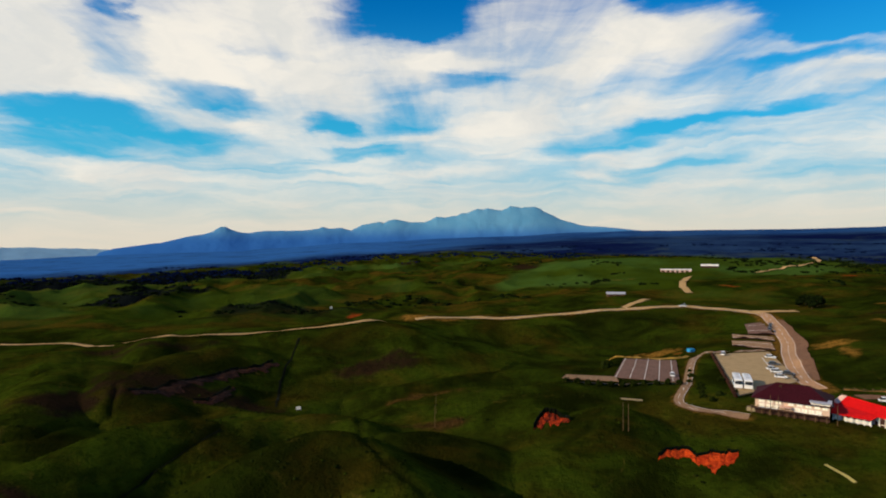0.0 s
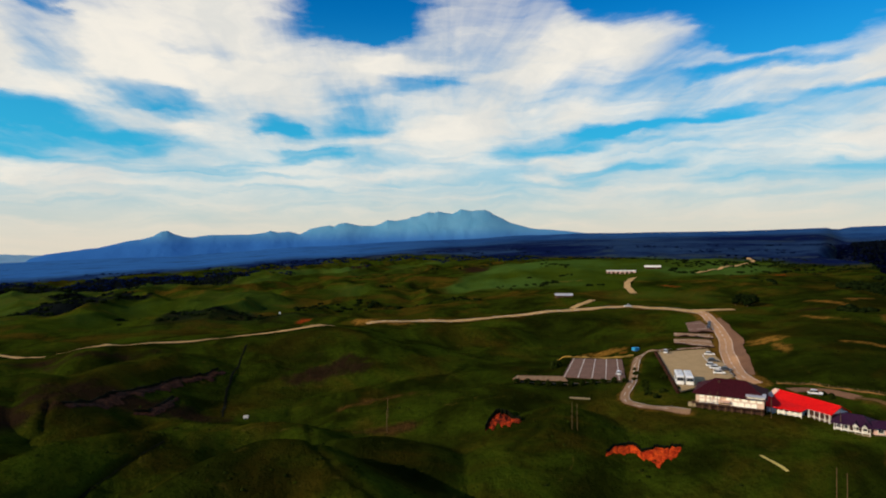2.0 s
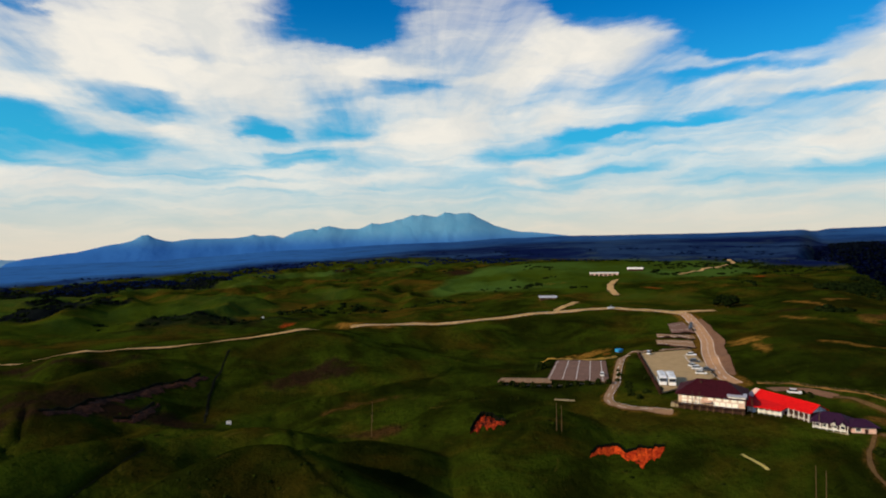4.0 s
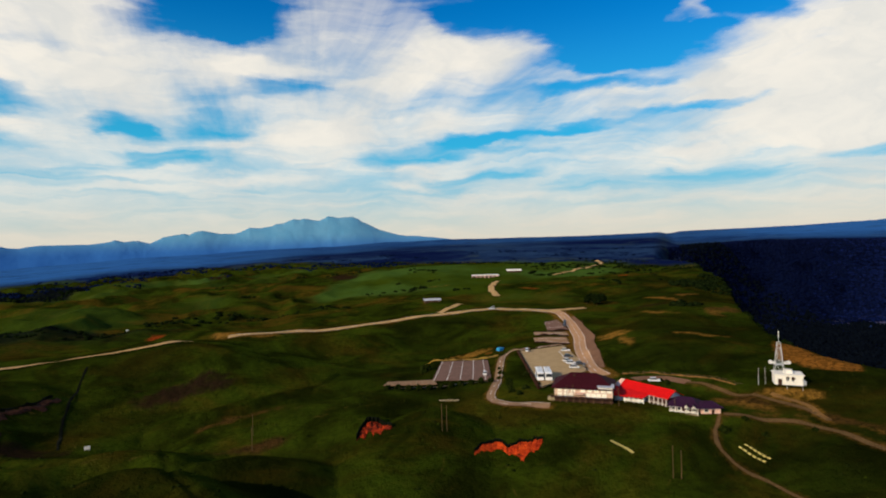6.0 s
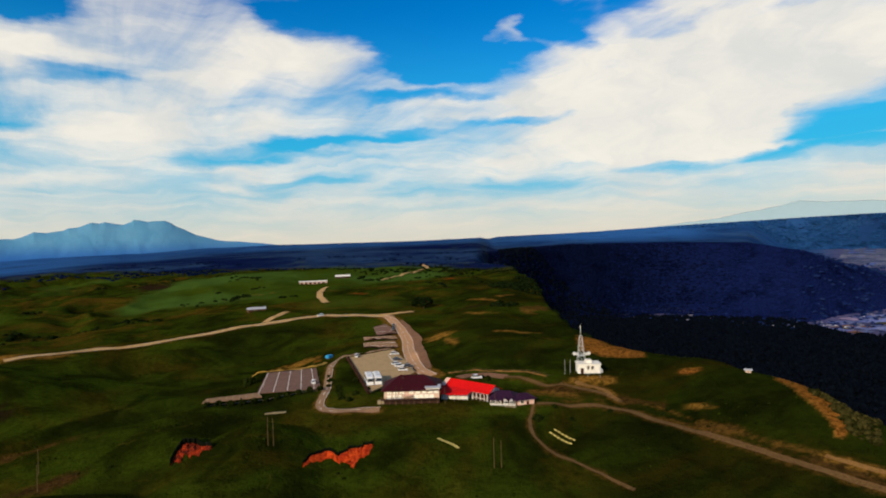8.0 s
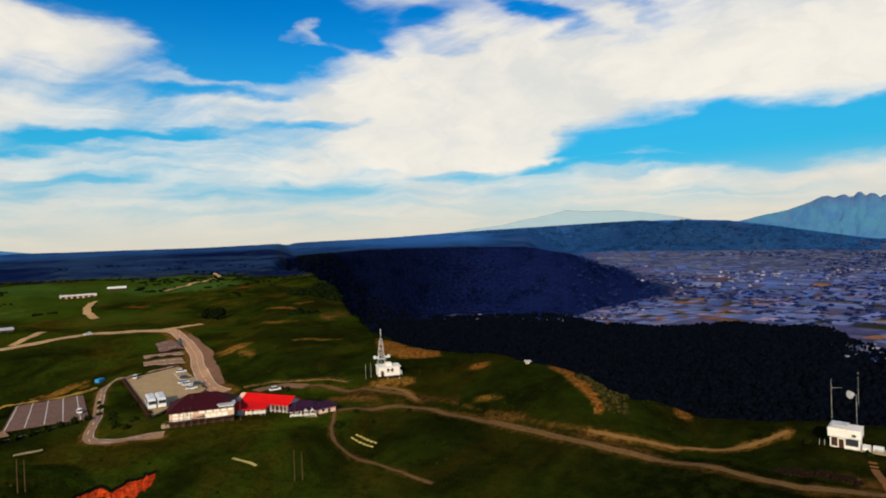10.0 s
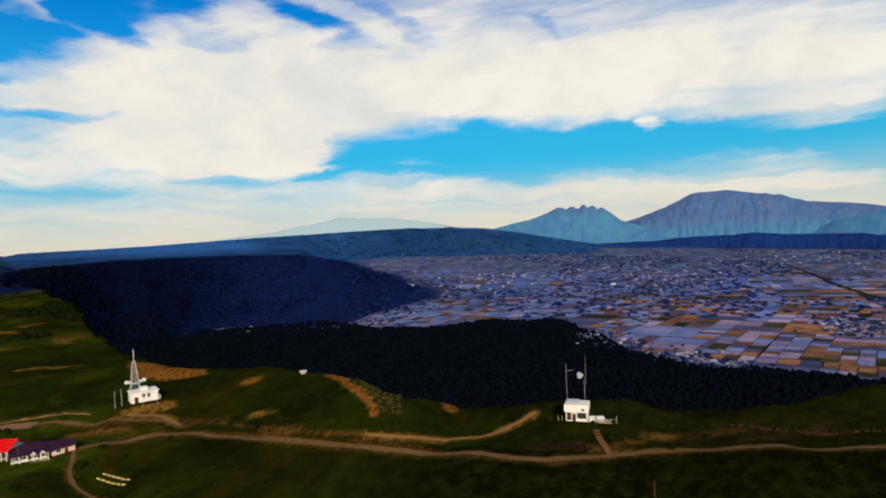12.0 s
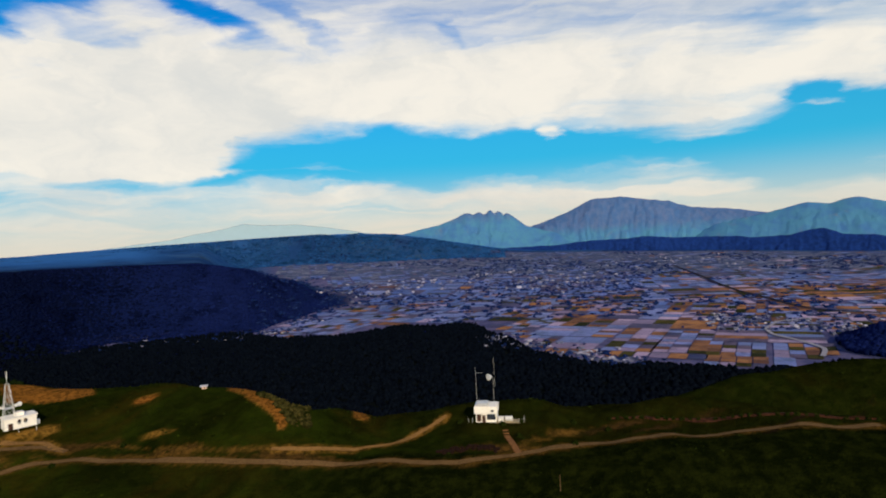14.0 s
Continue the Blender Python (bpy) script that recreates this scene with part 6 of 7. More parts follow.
for x, top, name in ((0.5, 17.6, "mast"), (6.0, 14.4, "mast")):
    mast = part(name, rod((x, 1.0, 5.2), (x, 1.0, top), 0.045, 0.03, 8), STEEL, hut2)
    part("whip_aerial", rod((x + (0.5 if x > 3 else 0), 1.0, top - 3), (x + (0.5 if x > 3 else 0), 1.0, top + (6.5 if x > 3 else 0.5)), 0.035, 0.02, 6), STEEL, mast)
    for z in (9.0, 12.0):
        part("collar", rod((x, 1.0, z), (x, 1.0, z + 0.25), 0.1, sides=8), STEEL, mast)
dish = part("dish", rod((5.3, 0.4, 14.6), (4.7, -0.3, 14.6), 0.55, 1.05, 18), WHITE_STEEL, hut2, "white dish aerial")
part("feed", rod((4.7, -0.3, 14.6), (4.2, -0.9, 14.6), 0.07, sides=6), STEEL, dish)
part("dish_arm", rod((5.3, 0.4, 14.6), (6.0, 1.0, 14.4), 0.09, sides=6), STEEL, dish)
part("aerial_arm", rod((0.5, 1.0, 15.6), (2.9, 1.0, 15.9), 0.035, sides=6), STEEL, hut2)

# ---- small far buildings ----
def shed(x, y, w, d, h, rise, turn, wall_mat, roof_mat, label, doors=0):
    s = thing("farm_shed", x, y, height(x, y) - 0.2, turn, label, "shed")
    part("wall", walls(w, d, -1.0, h, rise), wall_mat, s)
    part("roof", roof_shell(w, d, h, rise, 0.6), roof_mat, s)
    for i in range(doors):
        part("door", box(1 + i * (w - 2) / doors, -0.12, -0.3, 1 + (i + 0.62) * (w - 2) / doors, -0.01, h * 0.75), DARK_WOOD, s)
    return s


shed(SHED_A[0] - 17, SHED_A[1] + 4, 34, 8, 2.7, 1.0, -18, PINKISH, WHITE, "long white cattle shed on far pasture", 6)
shed(SHED_B[0] - 9, SHED_B[1] + 5, 19, 10, 2.6, 1.9, -22, DARK_WOOD, WHITE, "barn with a pale sheet roof on far pasture", 2)
shed(BARN_AT[0] - 8, BARN_AT[1], 14, 7, 2.6, 1.4, -10, TIMBER, GREY_ROOF, "low farm store with a pale roof by the lane", 2)
shed(SHACK_AT[0], SHACK_AT[1], 1.7, 1.5, 1.3, 0.3, -60, CREAM, GREY_ROOF, "tiny pale shelter on the rim", 1)


def pole(x, y, h, label, arms=1, lean=0.0):
    p = thing("utility_pole", x, y, height(x, y) - 0.3, 30, label, "pole", "utility poles")
    part("shaft", rod((0, 0, 0), (lean, 0, h), 0.11, 0.07, 8), TIMBER, p)
    for i in range(arms):
        arm = part("crossarm", box(-0.9, -0.06, h - 0.6 - i * 0.7, 0.9, 0.06, h - 0.45 - i * 0.7), STEEL, p)
        for xx in (-0.8, 0.0, 0.8):
            part("insulator", rod((xx, 0, h - 0.45 - i * 0.7), (xx, 0, h - 0.2 - i * 0.7), 0.06, sides=6), STEEL, arm)
    return p


for x, y, h, arms in ((*POLE_A, 9.5, 0), (POLE_A[0] + 1.8, POLE_A[1] - 1.2, 8.5, 0), (*POLE_B, 9, 0), (POLE_B[0] + 1.6, POLE_B[1], 8.5, 0), (*POLE_C, 8, 0), (*POLE_D, 8, 0), (121.9, 179.0, 6.5, 0), (107.0, 189.5, 7, 0), (108.8, 188.2, 7, 0), (135.2, 165.8, 8, 0)):
    pole(x, y, h, "slim grey utility pole standing in grass", arms)
for x, y, h in ((177.9, 171.6, 6.5), (179.6, 170.2, 6.5), (181.0, 162.0, 4.5), (184.5, 158.6, 5.0)):
    aerial = thing("aerial_pole", x, y, height(x, y) - 0.3, 20, "slim white steel aerial pole by the relay hut", "pole", "aerial poles")
    part("shaft", rod((0, 0, 0), (0, 0, h), 0.06, 0.04, 8), WHITE_STEEL, aerial)
    part("clamp", rod((-0.25, 0, h * 0.8), (0.25, 0, h * 0.8), 0.05, sides=6), STEEL, aerial)
pole(*MARK_AT, 4.5, "thin pale marker pole in grass", 0)


def sign_board(x, y, w, h, turn, label):
    s = thing("sign_board", x, y, height(x, y) - 0.1, turn, label, "sign")
    part("board", box(-w / 2, -0.06, 0.7, w / 2, 0.06, 0.7 + h, 0.02), WHITE, s)
    for xx in (-w / 3, w / 3):
        part("leg", rod((xx, 0.1, 0), (xx, 0.1, 0.8), 0.06, sides=6), STEEL, s)


sign_board(*SIGN_AT, 1.8, 1.2, 10, "small white board standing on the slope")
sign_board(*SIGN_FAR, 1.8, 1.4, 10, "small white board by the far ridge")


# ---- vehicles ----
def vehicle(name, label, length, width, h, paint, glass_from, turn, x, y, z, bus=False):
    """A car or bus along x: shaped body, glass band, four wheels, lamps."""
    v = thing(name, x, y, z, turn, label, "bus" if bus else "car", "parked vehicles")
    bm = bmesh.new()
    box(-length / 2, -width / 2, 0.35, length / 2, width / 2, glass_from, bm=bm)
    if bus:
        box(-length / 2 + 0.05, -width / 2 + 0.03, glass_from, length / 2 - 0.05, width / 2 - 0.03, h, bm=bm)
    bmesh.ops.bevel(bm, geom=bm.edges[:], offset=0.12, segments=2, affect="EDGES")
    part("body", bm, paint, v)
    if bus:
        for s in (-1, 1):
            for i in range(6):
                x0 = -length / 2 + 0.8 + i * (length - 1.6) / 6
                part("window", box(x0, s * (width / 2 - 0.02), glass_from + 0.2, x0 + (length - 1.6) / 6 - 0.15, s * (width / 2 + 0.02), h - 0.55), GLASS, v)
        for s in (-1, 1):
            part("windscreen", box(s * (length / 2 - 0.06), -width / 2 + 0.2, glass_from + 0.1, s * (length / 2 + 0.02), width / 2 - 0.2, h - 0.5), GLASS, v)
        for s in (-1, 1):
            part("stripe", box(-length * 0.3, s * (width / 2 - 0.01), 1.0, length * 0.15, s * (width / 2 + 0.02), 1.45), CAR_BLUE, v, "blue painted stripe")
        for xx in (-2.6, 1.8):
            part("roof_unit", box(xx, -0.7, h - 0.02, xx + 1.9, 0.7, h + 0.22, 0.05), STEEL, v, "grey roof unit")
    else:
        bm = bmesh.new()
        pts = [(-length * 0.42, glass_from), (-length * 0.32, h), (length * 0.12, h), (length * 0.28, glass_from)]
        lo = [bm.verts.new((px, -width / 2 + 0.08 + (0.1 if pz == h else 0), pz)) for px, pz in pts]
        hi = [bm.verts.new((px, width / 2 - 0.08 - (0.1 if pz == h else 0), pz)) for px, pz in pts]
        bm.faces.new(lo), bm.faces.new(hi[::-1])
        for i in range(4):
            j = (i + 1) % 4
            bm.faces.new((lo[i], lo[j], hi[j], hi[i]))
        cabin = part("cabin", bm, GLASS, v, "dark glazed cabin")
        part("roof_panel", box(-length * 0.32, -width / 2 + 0.15, h - 0.01, length * 0.12, width / 2 - 0.15, h + 0.05), paint, cabin)
    for sx in (-0.32, 0.32):
        for s in (-1, 1):
            r = 0.48 if bus else 0.32
            wheel = part("wheel", rod((sx * length, s * (width / 2 - 0.22), r), (sx * length, s * (width / 2 + 0.02), r), r, sides=14), RUBBER, v)
            part("rim", rod((sx * length, s * (width / 2 + 0.0), r), (sx * length, s * (width / 2 + 0.04), r), r * 0.55, sides=10), STEEL, wheel)
    for s in (-1, 1):
        part("headlight", box(length / 2 - 0.05, s * width * 0.36 - 0.15, 0.7, length / 2 + 0.03, s * width * 0.36 + 0.15, 0.9), WHITE, v)
    return v


UPZ = 1.31
for x, y in ((BUS_A[0] - 0.3, BUS_A[1] - 1.5), (BUS_A[0] + 2.75, BUS_A[1] - 3.0)):
    vehicle("tour_bus", "white tour coach parked on asphalt", 12.0, 2.9, 3.6, CAR_WHITE, 1.7, 67.7, x, y, UPZ, True)
for x, y, c, t in ((*VAN_A, CAR_WHITE, -20), (*VAN_B, CAR_WHITE, -24), (VAN_C[0] + 0.8, VAN_C[1] + 0.6, CAR_WHITE, -18), (142.0, 238.6, CAR_DARK, -22), (146.2, 256.5, CAR_DARK, -20), (*CAR_A, CAR_WHITE, -22), (134.5, 279.0, CAR_WHITE, 60)):
    vehicle("car", "white car parked on asphalt" if c == CAR_WHITE else "dark car parked on asphalt", 4.6, 1.8, 1.75, c, 0.95, t, x, y, UPZ)
vehicle("car", "white car parked in a bay", 4.6, 1.8, 1.6, CAR_WHITE, 0.95, 70, 97.5, 247.0, -0.71)
vehicle("car", "white car driving on the ridge road", 5.0, 1.9, 1.9, CAR_WHITE, 1.0, 175, CAR_ROAD[0], CAR_ROAD[1], height(*CAR_ROAD) + 0.45)
vehicle("car", "white car parked behind the red roof", 4.6, 1.8, 1.7, CAR_WHITE, 0.95, -30, CAR_D[0], CAR_D[1], height(*CAR_D) + 0.16)
for x, y in ((183, 330), (188, 338), (193, 347)):
    vehicle("car", "dark car parked by the road", 4.6, 1.8, 1.6, CAR_DARK, 0.95, 66, x + 2.5, y, 4.62)

tarp = thing("tarpaulin_stack", BIN_AT[0], BIN_AT[1], height(*BIN_AT) - 0.05, 20, "blue tarpaulin over stacked material", "tarpaulin")
part("cover", box(-1.8, -1.4, 0, 1.8, 1.4, 1.9, 0.25), CAR_BLUE, tarp)
part("pallet", box(-2.0, -1.6, 0, 2.0, 1.6, 0.15), TIMBER, tarp)

# straw rows below the path, steps, edging
for pts in (STRAW_A, STRAW_B):
    a, b = Vector(pts[0]), Vector(pts[1])
    for i in range(6):
        p = a.lerp(b, (i + 0.1) / 6)
        q = a.lerp(b, (i + 0.85) / 6)
        ob = ribbon("straw_bed", ((p.x, p.y), ((p.x + q.x) / 2, (p.y + q.y) / 2), (q.x, q.y)), 0.8, STRAW, lift=0.1, bulge=0.3, step=0.4, ragged=0.2, rounds=0, seed=i)
        tagged(ob, "pale straw-covered planting bed", "planting bed", "straw beds")
a, b = Vector(STAIR[0]), Vector(STAIR[1])
steps = thing("timber_steps", a.x, a.y, height(a.x, a.y), 0, "weathered timber steps down to the path", "steps")
for i in range(16):
    p = a.lerp(b, i / 15)
    z = height(p.x, p.y) - height(a.x, a.y)
    part("step", box(p.x - a.x - 0.45, p.y - a.y - 0.9, z - 0.1, p.x - a.x + 0.45, p.y - a.y + 0.9, z + 0.14), STEP_WOOD, steps)
for i, (x, y) in enumerate(smooth_line(YARD_EDGE, 3.0, 0)):
    f = thing("fence_post", x, y, height(x, y) - 0.2, 0, "short brown fence post along the path", "fence", "fence posts")
    part("post", box(-0.12, -0.12, 0, 0.12, 0.12, 1.2), TIMBER, f)
    part("rail", rod((0, 0, 0.95), (2.0, -1.6, 0.95), 0.06, sides=5), TIMBER, f)
rng = random.Random(5)
wall_ = thing("low_stone_wall", LOW_WALL[0], LOW_WALL[1], height(*LOW_WALL), -18, "short pale stone wall on the slope", "wall")
for i in range(8):
    part("stone", box(-4 + i * 1.0, -0.3, -0.4, -3.1 + i * 1.0, 0.3, 0.4 + rng.random() * 0.2, 0.08), CONCRETE, wall_)
tagged(ribbon("pale_path", SLOPE_PATH, 1.2, STRAW, lift=0.12, ragged=0.4, rounds=0), "pale trodden strip on the slope", "path", kind="structure")


# ---- woods, bushes, fields and villages (uncountable stuff) ----
ico = bmesh.new()
bmesh.ops.create_icosphere(ico, subdivisions=1, radius=1.0)
ICO_V = np.array([v.co[:] for v in ico.verts])
ICO_F = np.array([[v.index for v in f.verts] for f in ico.faces])
ico.free()
CONE_V = np.array([(0, 0, 1.0)] + [(math.cos(a) * r, math.sin(a) * r, z) for r, z, o in ((0.5, 0.45, 0.0), (1.0, -0.35, 0.5), (0.25, -1.0, 0.0)) for a in [(k + o) * math.pi / 3 for k in range(6)]])
CONE_F = np.array([[0, 1 + k, 1 + (k + 1) % 6] for k in range(6)] + [f for b in (1, 7) for k in range(6) for f in ([b + k, b + 6 + k, b + (k + 1) % 6], [b + (k + 1) % 6, b + 6 + k, b + 6 + (k + 1) % 6])])


def clumps(name, x, y, radius, tall, material, label, shape=0, sink=0.25, seed=0, category="woods"):
    """Many small crowns in one mesh, each turned, stretched and roughened."""
    g = np.random.default_rng(seed)
    bv, bf = (ICO_V, ICO_F) if shape == 0 else (CONE_V, CONE_F)
    n = len(x)
    a = g.uniform(0, 2 * math.pi, n)
    v = bv[None] * (1 + g.uniform(-0.28, 0.28, (n, len(bv), 1)))
    sx, sy = radius * g.uniform(0.8, 1.25, n), radius * g.uniform(0.8, 1.25, n)
    vx, vy = v[..., 0] * sx[:, None], v[..., 1] * sy[:, None]
    px = x[:, None] + vx * np.cos(a)[:, None] - vy * np.sin(a)[:, None]
    py = y[:, None] + vx * np.sin(a)[:, None] + vy * np.cos(a)[:, None]
    pz = ground(x, y)[:, None] + (v[..., 2] + 1 - 2 * sink) * tall[:, None] / 2
    verts = np.stack([px, py, pz], -1).reshape(-1, 3)
    faces = (bf[None] + (np.arange(n) * len(bv))[:, None, None]).reshape(-1, 3)
    me = bpy.data.meshes.new(name)
    me.vertices.add(len(verts))
    me.vertices.foreach_set("co", verts.astype(np.float32).ravel())
    me.loops.add(faces.size)
    me.loops.foreach_set("vertex_index", faces.astype(np.int32).ravel())
    me.polygons.add(len(faces))
    me.polygons.foreach_set("loop_start", np.arange(0, faces.size, 3, dtype=np.int32))
    me.update(calc_edges=True)
    me.materials.append(material)
    return tagged(new(name, me), label, category, kind="stuff")


def scatter(n, az0, az1, r0, r1, seed):
    g = np.random.default_rng(seed)
    a = np.radians(g.uniform(az0, az1, n))
    r = np.sqrt(g.uniform(r0**2, r1**2, n))
    return r * np.sin(a), r * np.cos(a), g


# cedar forest below the rim
x, y, g = scatter(42000, 40, 128, 300, 1620, 1)
w, pl, *_ = cover_of(x, y)
keep = (w > 0.5) & (rim_depth(np.degrees(np.arctan2(x, y)), np.hypot(x, y)) > 0.55) & (g.uniform(0, 1, len(x)) < 0.8)
x, y = x[keep], y[keep]
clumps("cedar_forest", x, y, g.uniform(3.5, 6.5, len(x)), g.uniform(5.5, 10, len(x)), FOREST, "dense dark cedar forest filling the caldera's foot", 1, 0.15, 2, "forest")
# a wooded knoll out on the plain
x, y, g = scatter(2600, 118, 127, 1030, 1320, 45)
keep = np.hypot((np.degrees(np.arctan2(x, y)) - 122.5) / 3.6, (np.hypot(x, y) - 1180) / 120) < 1.0
x, y = x[keep], y[keep]
clumps("wooded_knoll", x, y, g.uniform(4, 7, len(x)), g.uniform(7, 12, len(x)), HAZE_LEAF, "dark wooded knoll at the edge of the fields", 0, 0.2, 46, "forest")
# headland wall
x, y, g = scatter(60000, 38, 75, 1150, 2300, 3)
a, r = np.degrees(np.arctan2(x, y)), np.hypot(x, y)
base = table(a, HEAD_AZ, HEAD_BASE)
keep = (r > base - 30) & (r < base + 430) & (a < 73.5) & (rim_depth(a, r) > 0.6)
x, y = x[keep], y[keep]
# haze by colour: further east more trees take the paler, bluer leaf
less_haze = g.uniform(0, 1, len(x)) > ease((np.degrees(np.arctan2(x, y)) - 48) / 16)
for sel_, mat_ in ((less_haze, CLEAR_LEAF), (~less_haze, HAZE_LEAF)):
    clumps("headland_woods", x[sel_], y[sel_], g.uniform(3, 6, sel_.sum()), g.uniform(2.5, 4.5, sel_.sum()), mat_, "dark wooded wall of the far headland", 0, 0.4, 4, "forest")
# thickets in the upland gullies and the far tree line
x, y, g = scatter(30000, -48, 42, 430, 1480, 5)
w, pl, *_ = cover_of(x, y)
a, r = np.degrees(np.arctan2(x, y)), np.hypot(x, y)
belt = np.abs(r - forest_line(a) - 40 * fbm(x, y, 200, 3, 91)) < 40 + 60 * fbm(x, y, 90, 2, 92)
keep = ((w > 0.55) & (g.uniform(0, 1, len(x)) < 0.7)) | (belt & (g.uniform(0, 1, len(x)) < 0.75)) | ((fbm(x, y, 70, 3, 93) > 0.4) & (g.uniform(0, 1, len(x)) < 0.5) & (r > 520))
x, y, r = x[keep], y[keep], r[keep]
for near_, name_, mat_, lab_ in ((r < 980, "upland_thicket", THICKET, "dark thickets in gullies of the grassland"), (r >= 980, "far_tree_belt", BELT_LEAF, "dark blue belt of trees where the grassland ends")):
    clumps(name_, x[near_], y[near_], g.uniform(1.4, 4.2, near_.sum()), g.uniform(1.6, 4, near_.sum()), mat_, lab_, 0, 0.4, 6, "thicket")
# woods by the rim's far edge
x, y, g = scatter(5200, 39.0, 48.5, 330, 980, 7)
d = rim_depth(np.degrees(np.arctan2(x, y)), np.hypot(x, y))
keep = (d > 0.01) & (d < 0.75) | ((fbm(x, y, 60, 3, 95) > 0.3) & (np.hypot(x, y) > 420))
x, y = x[keep], y[keep]
clumps("rim_woods", x, y, g.uniform(1.3, 3.4, len(x)), g.uniform(1.5, 3.8, len(x)), THICKET, "dark scrub hanging over the rim edge", 0, 0.3, 8, "scrub")
# bushes and tussocks on the near slopes
x, y, g = scatter(30000, -48, 126, 95, 400, 9)
a, r = np.degrees(np.arctan2(x, y)), np.hypot(x, y)
dens = fbm(x, y, 26, 3, 97)
keep = (rim_depth(a, r) < 0.08) & (g.uniform(0, 1, len(x)) < 0.05 + 0.35 * (dens > 0.2))
for pts_, wide in ((ROAD_MAIN, 7), (ROAD_EAST, 6), (ROAD_WEST, 5), (ROAD_SERVICE, 4), (TRACK_RIDGE, 2.5), (TRACK_UPPER, 2.5), (TRACK_CLIMB, 2), (TRACK_FRONT, 2)):
    line_ = smooth_line(pts_, 3.0, 3)
    keep &= np.min(np.hypot(x[:, None] - line_[:, 0], y[:, None] - line_[:, 1]), 1) > wide
for px, py, hl, hw, turn, pz, soft in PADS:
    keep &= np.hypot(x - px, y - py) > max(hl, hw) * 1.15
x, y = x[keep], y[keep]
size_ = 0.2 + 0.5 * g.uniform(0, 1, len(x)) ** 2.5
pale_ = (g.uniform(0, 1, len(x)) < 0.3) & (np.degrees(np.arctan2(x, y)) < 75)
clumps("grass_tussocks", x[~pale_], y[~pale_], size_[~pale_], size_[~pale_] * 0.9, BUSH, "dark tussocks and low bushes dotted over the grass", 0, 0.35, 10, "grass")
clumps("grass_tufts", x[pale_], y[pale_], size_[pale_] * 0.8, size_[pale_] * 0.9, LIGHT_GRASS, "pale sunlit tufts of long grass", 1, 0.3, 11, "grass")


# woods on the far caldera wall
x, y, g = scatter(9500, 54, 91, 3560, 4090, 47)
a, r = np.degrees(np.arctan2(x, y)), np.hypot(x, y)
keep = (fbm(a * 60, r * 0.25, 90, 4, 98) > -0.4) & (g.uniform(0, 1, len(x)) < ease((a - 54) / 14))
x, y = x[keep], y[keep]
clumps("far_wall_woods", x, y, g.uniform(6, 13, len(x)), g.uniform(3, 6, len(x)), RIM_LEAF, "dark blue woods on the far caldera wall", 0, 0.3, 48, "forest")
# dry scrub on the end of the rim slip
x, y, g = scatter(700, 66.5, 71.2, 188, 226, 49)
a, r = np.degrees(np.arctan2(x, y)), np.hypot(x, y)
off_ = r - table(a, RIM_AZ, RIM_R)
keep = (off_ > -9 + 1.5 * (71 - a)) & (off_ < 10)
x, y = x[keep], y[keep]
clumps("rim_scrub", x, y, g.uniform(0.5, 1.3, len(x)), g.uniform(0.8, 1.9, len(x)), SCRUB, "dry yellowish scrub on the steep rim edge", 0, 0.3, 50, "scrub")


def bush(x, y, r, h, label, seed, z=None):
    """One rounded shrub of many small leaf clumps."""
    g = np.random.default_rng(seed)
    n = 26
    d = g.normal(size=(n, 3))
    d /= np.linalg.norm(d, axis=1)[:, None]
    d[:, 2] = np.abs(d[:, 2])
    k = g.uniform(0.55, 1.0, n)[:, None]
    c = d * k * np.array([r, r, h]) * 0.8
    verts = (c[:, None] + ICO_V[None] * (r * 0.34) * g.uniform(0.7, 1.2, (n, len(ICO_V), 1))).reshape(-1, 3)
    faces = (ICO_F[None] + (np.arange(n) * len(ICO_V))[:, None, None]).reshape(-1, 3)
    ob = mesh_object("shrub", verts, faces.tolist(), BUSH)
    ob.location = (x, y, height(x, y) if z is None else z)
    return tagged(ob, label, "shrub", "shrubs")


def tree(x, y, r, h, label, seed):
    """A broad dark tree: tapered trunk, a few limbs and a crown of many small leaf clumps."""
    g = np.random.default_rng(seed)
    t = thing("tree", x, y, height(x, y) - 0.2, float(g.uniform(0, 360)), label, "tree", "trees by the road")
    bm = rod((0, 0, 0), (0, 0, h * 0.6), r * 0.09, r * 0.05, 8)
    for k_ in range(5):
        a = k_ * 1.26 + g.uniform(-0.3, 0.3)
        rod((0, 0, h * (0.25 + 0.06 * k_)), (r * 0.6 * math.cos(a), r * 0.6 * math.sin(a), h * (0.5 + 0.05 * k_)), r * 0.04, r * 0.02, 6, bm)
    part("trunk", bm, TIMBER, t)
    n = 70
    d = g.normal(size=(n, 3))
    d /= np.linalg.norm(d, axis=1)[:, None]
    c = d * (g.uniform(0.35, 1.0, n) ** 0.6)[:, None] * np.array([r, r, h * 0.42]) * 0.82 + np.array([0, 0, h * 0.58])
    verts = (c[:, None] + ICO_V[None] * (r * 0.24) * g.uniform(0.6, 1.25, (n, len(ICO_V), 1))).reshape(-1, 3)
    faces = (ICO_F[None] + (np.arange(n) * len(ICO_V))[:, None, None]).reshape(-1, 3)
    mesh_object("crown", verts, faces.tolist(), THICKET, t)
    return t


for i, (x, y, r, h) in enumerate(((246, 387, 4.5, 7.5), (252, 391, 5.0, 8.5), (257, 396, 4.0, 7.0), (251, 402, 4.6, 8.0), (258, 413, 3.5, 6.0), (244, 398, 3.2, 6.0))):
    tree(x, y, r, h, "dark broad-leaved tree in a clump below the ridge road", 400 + i)
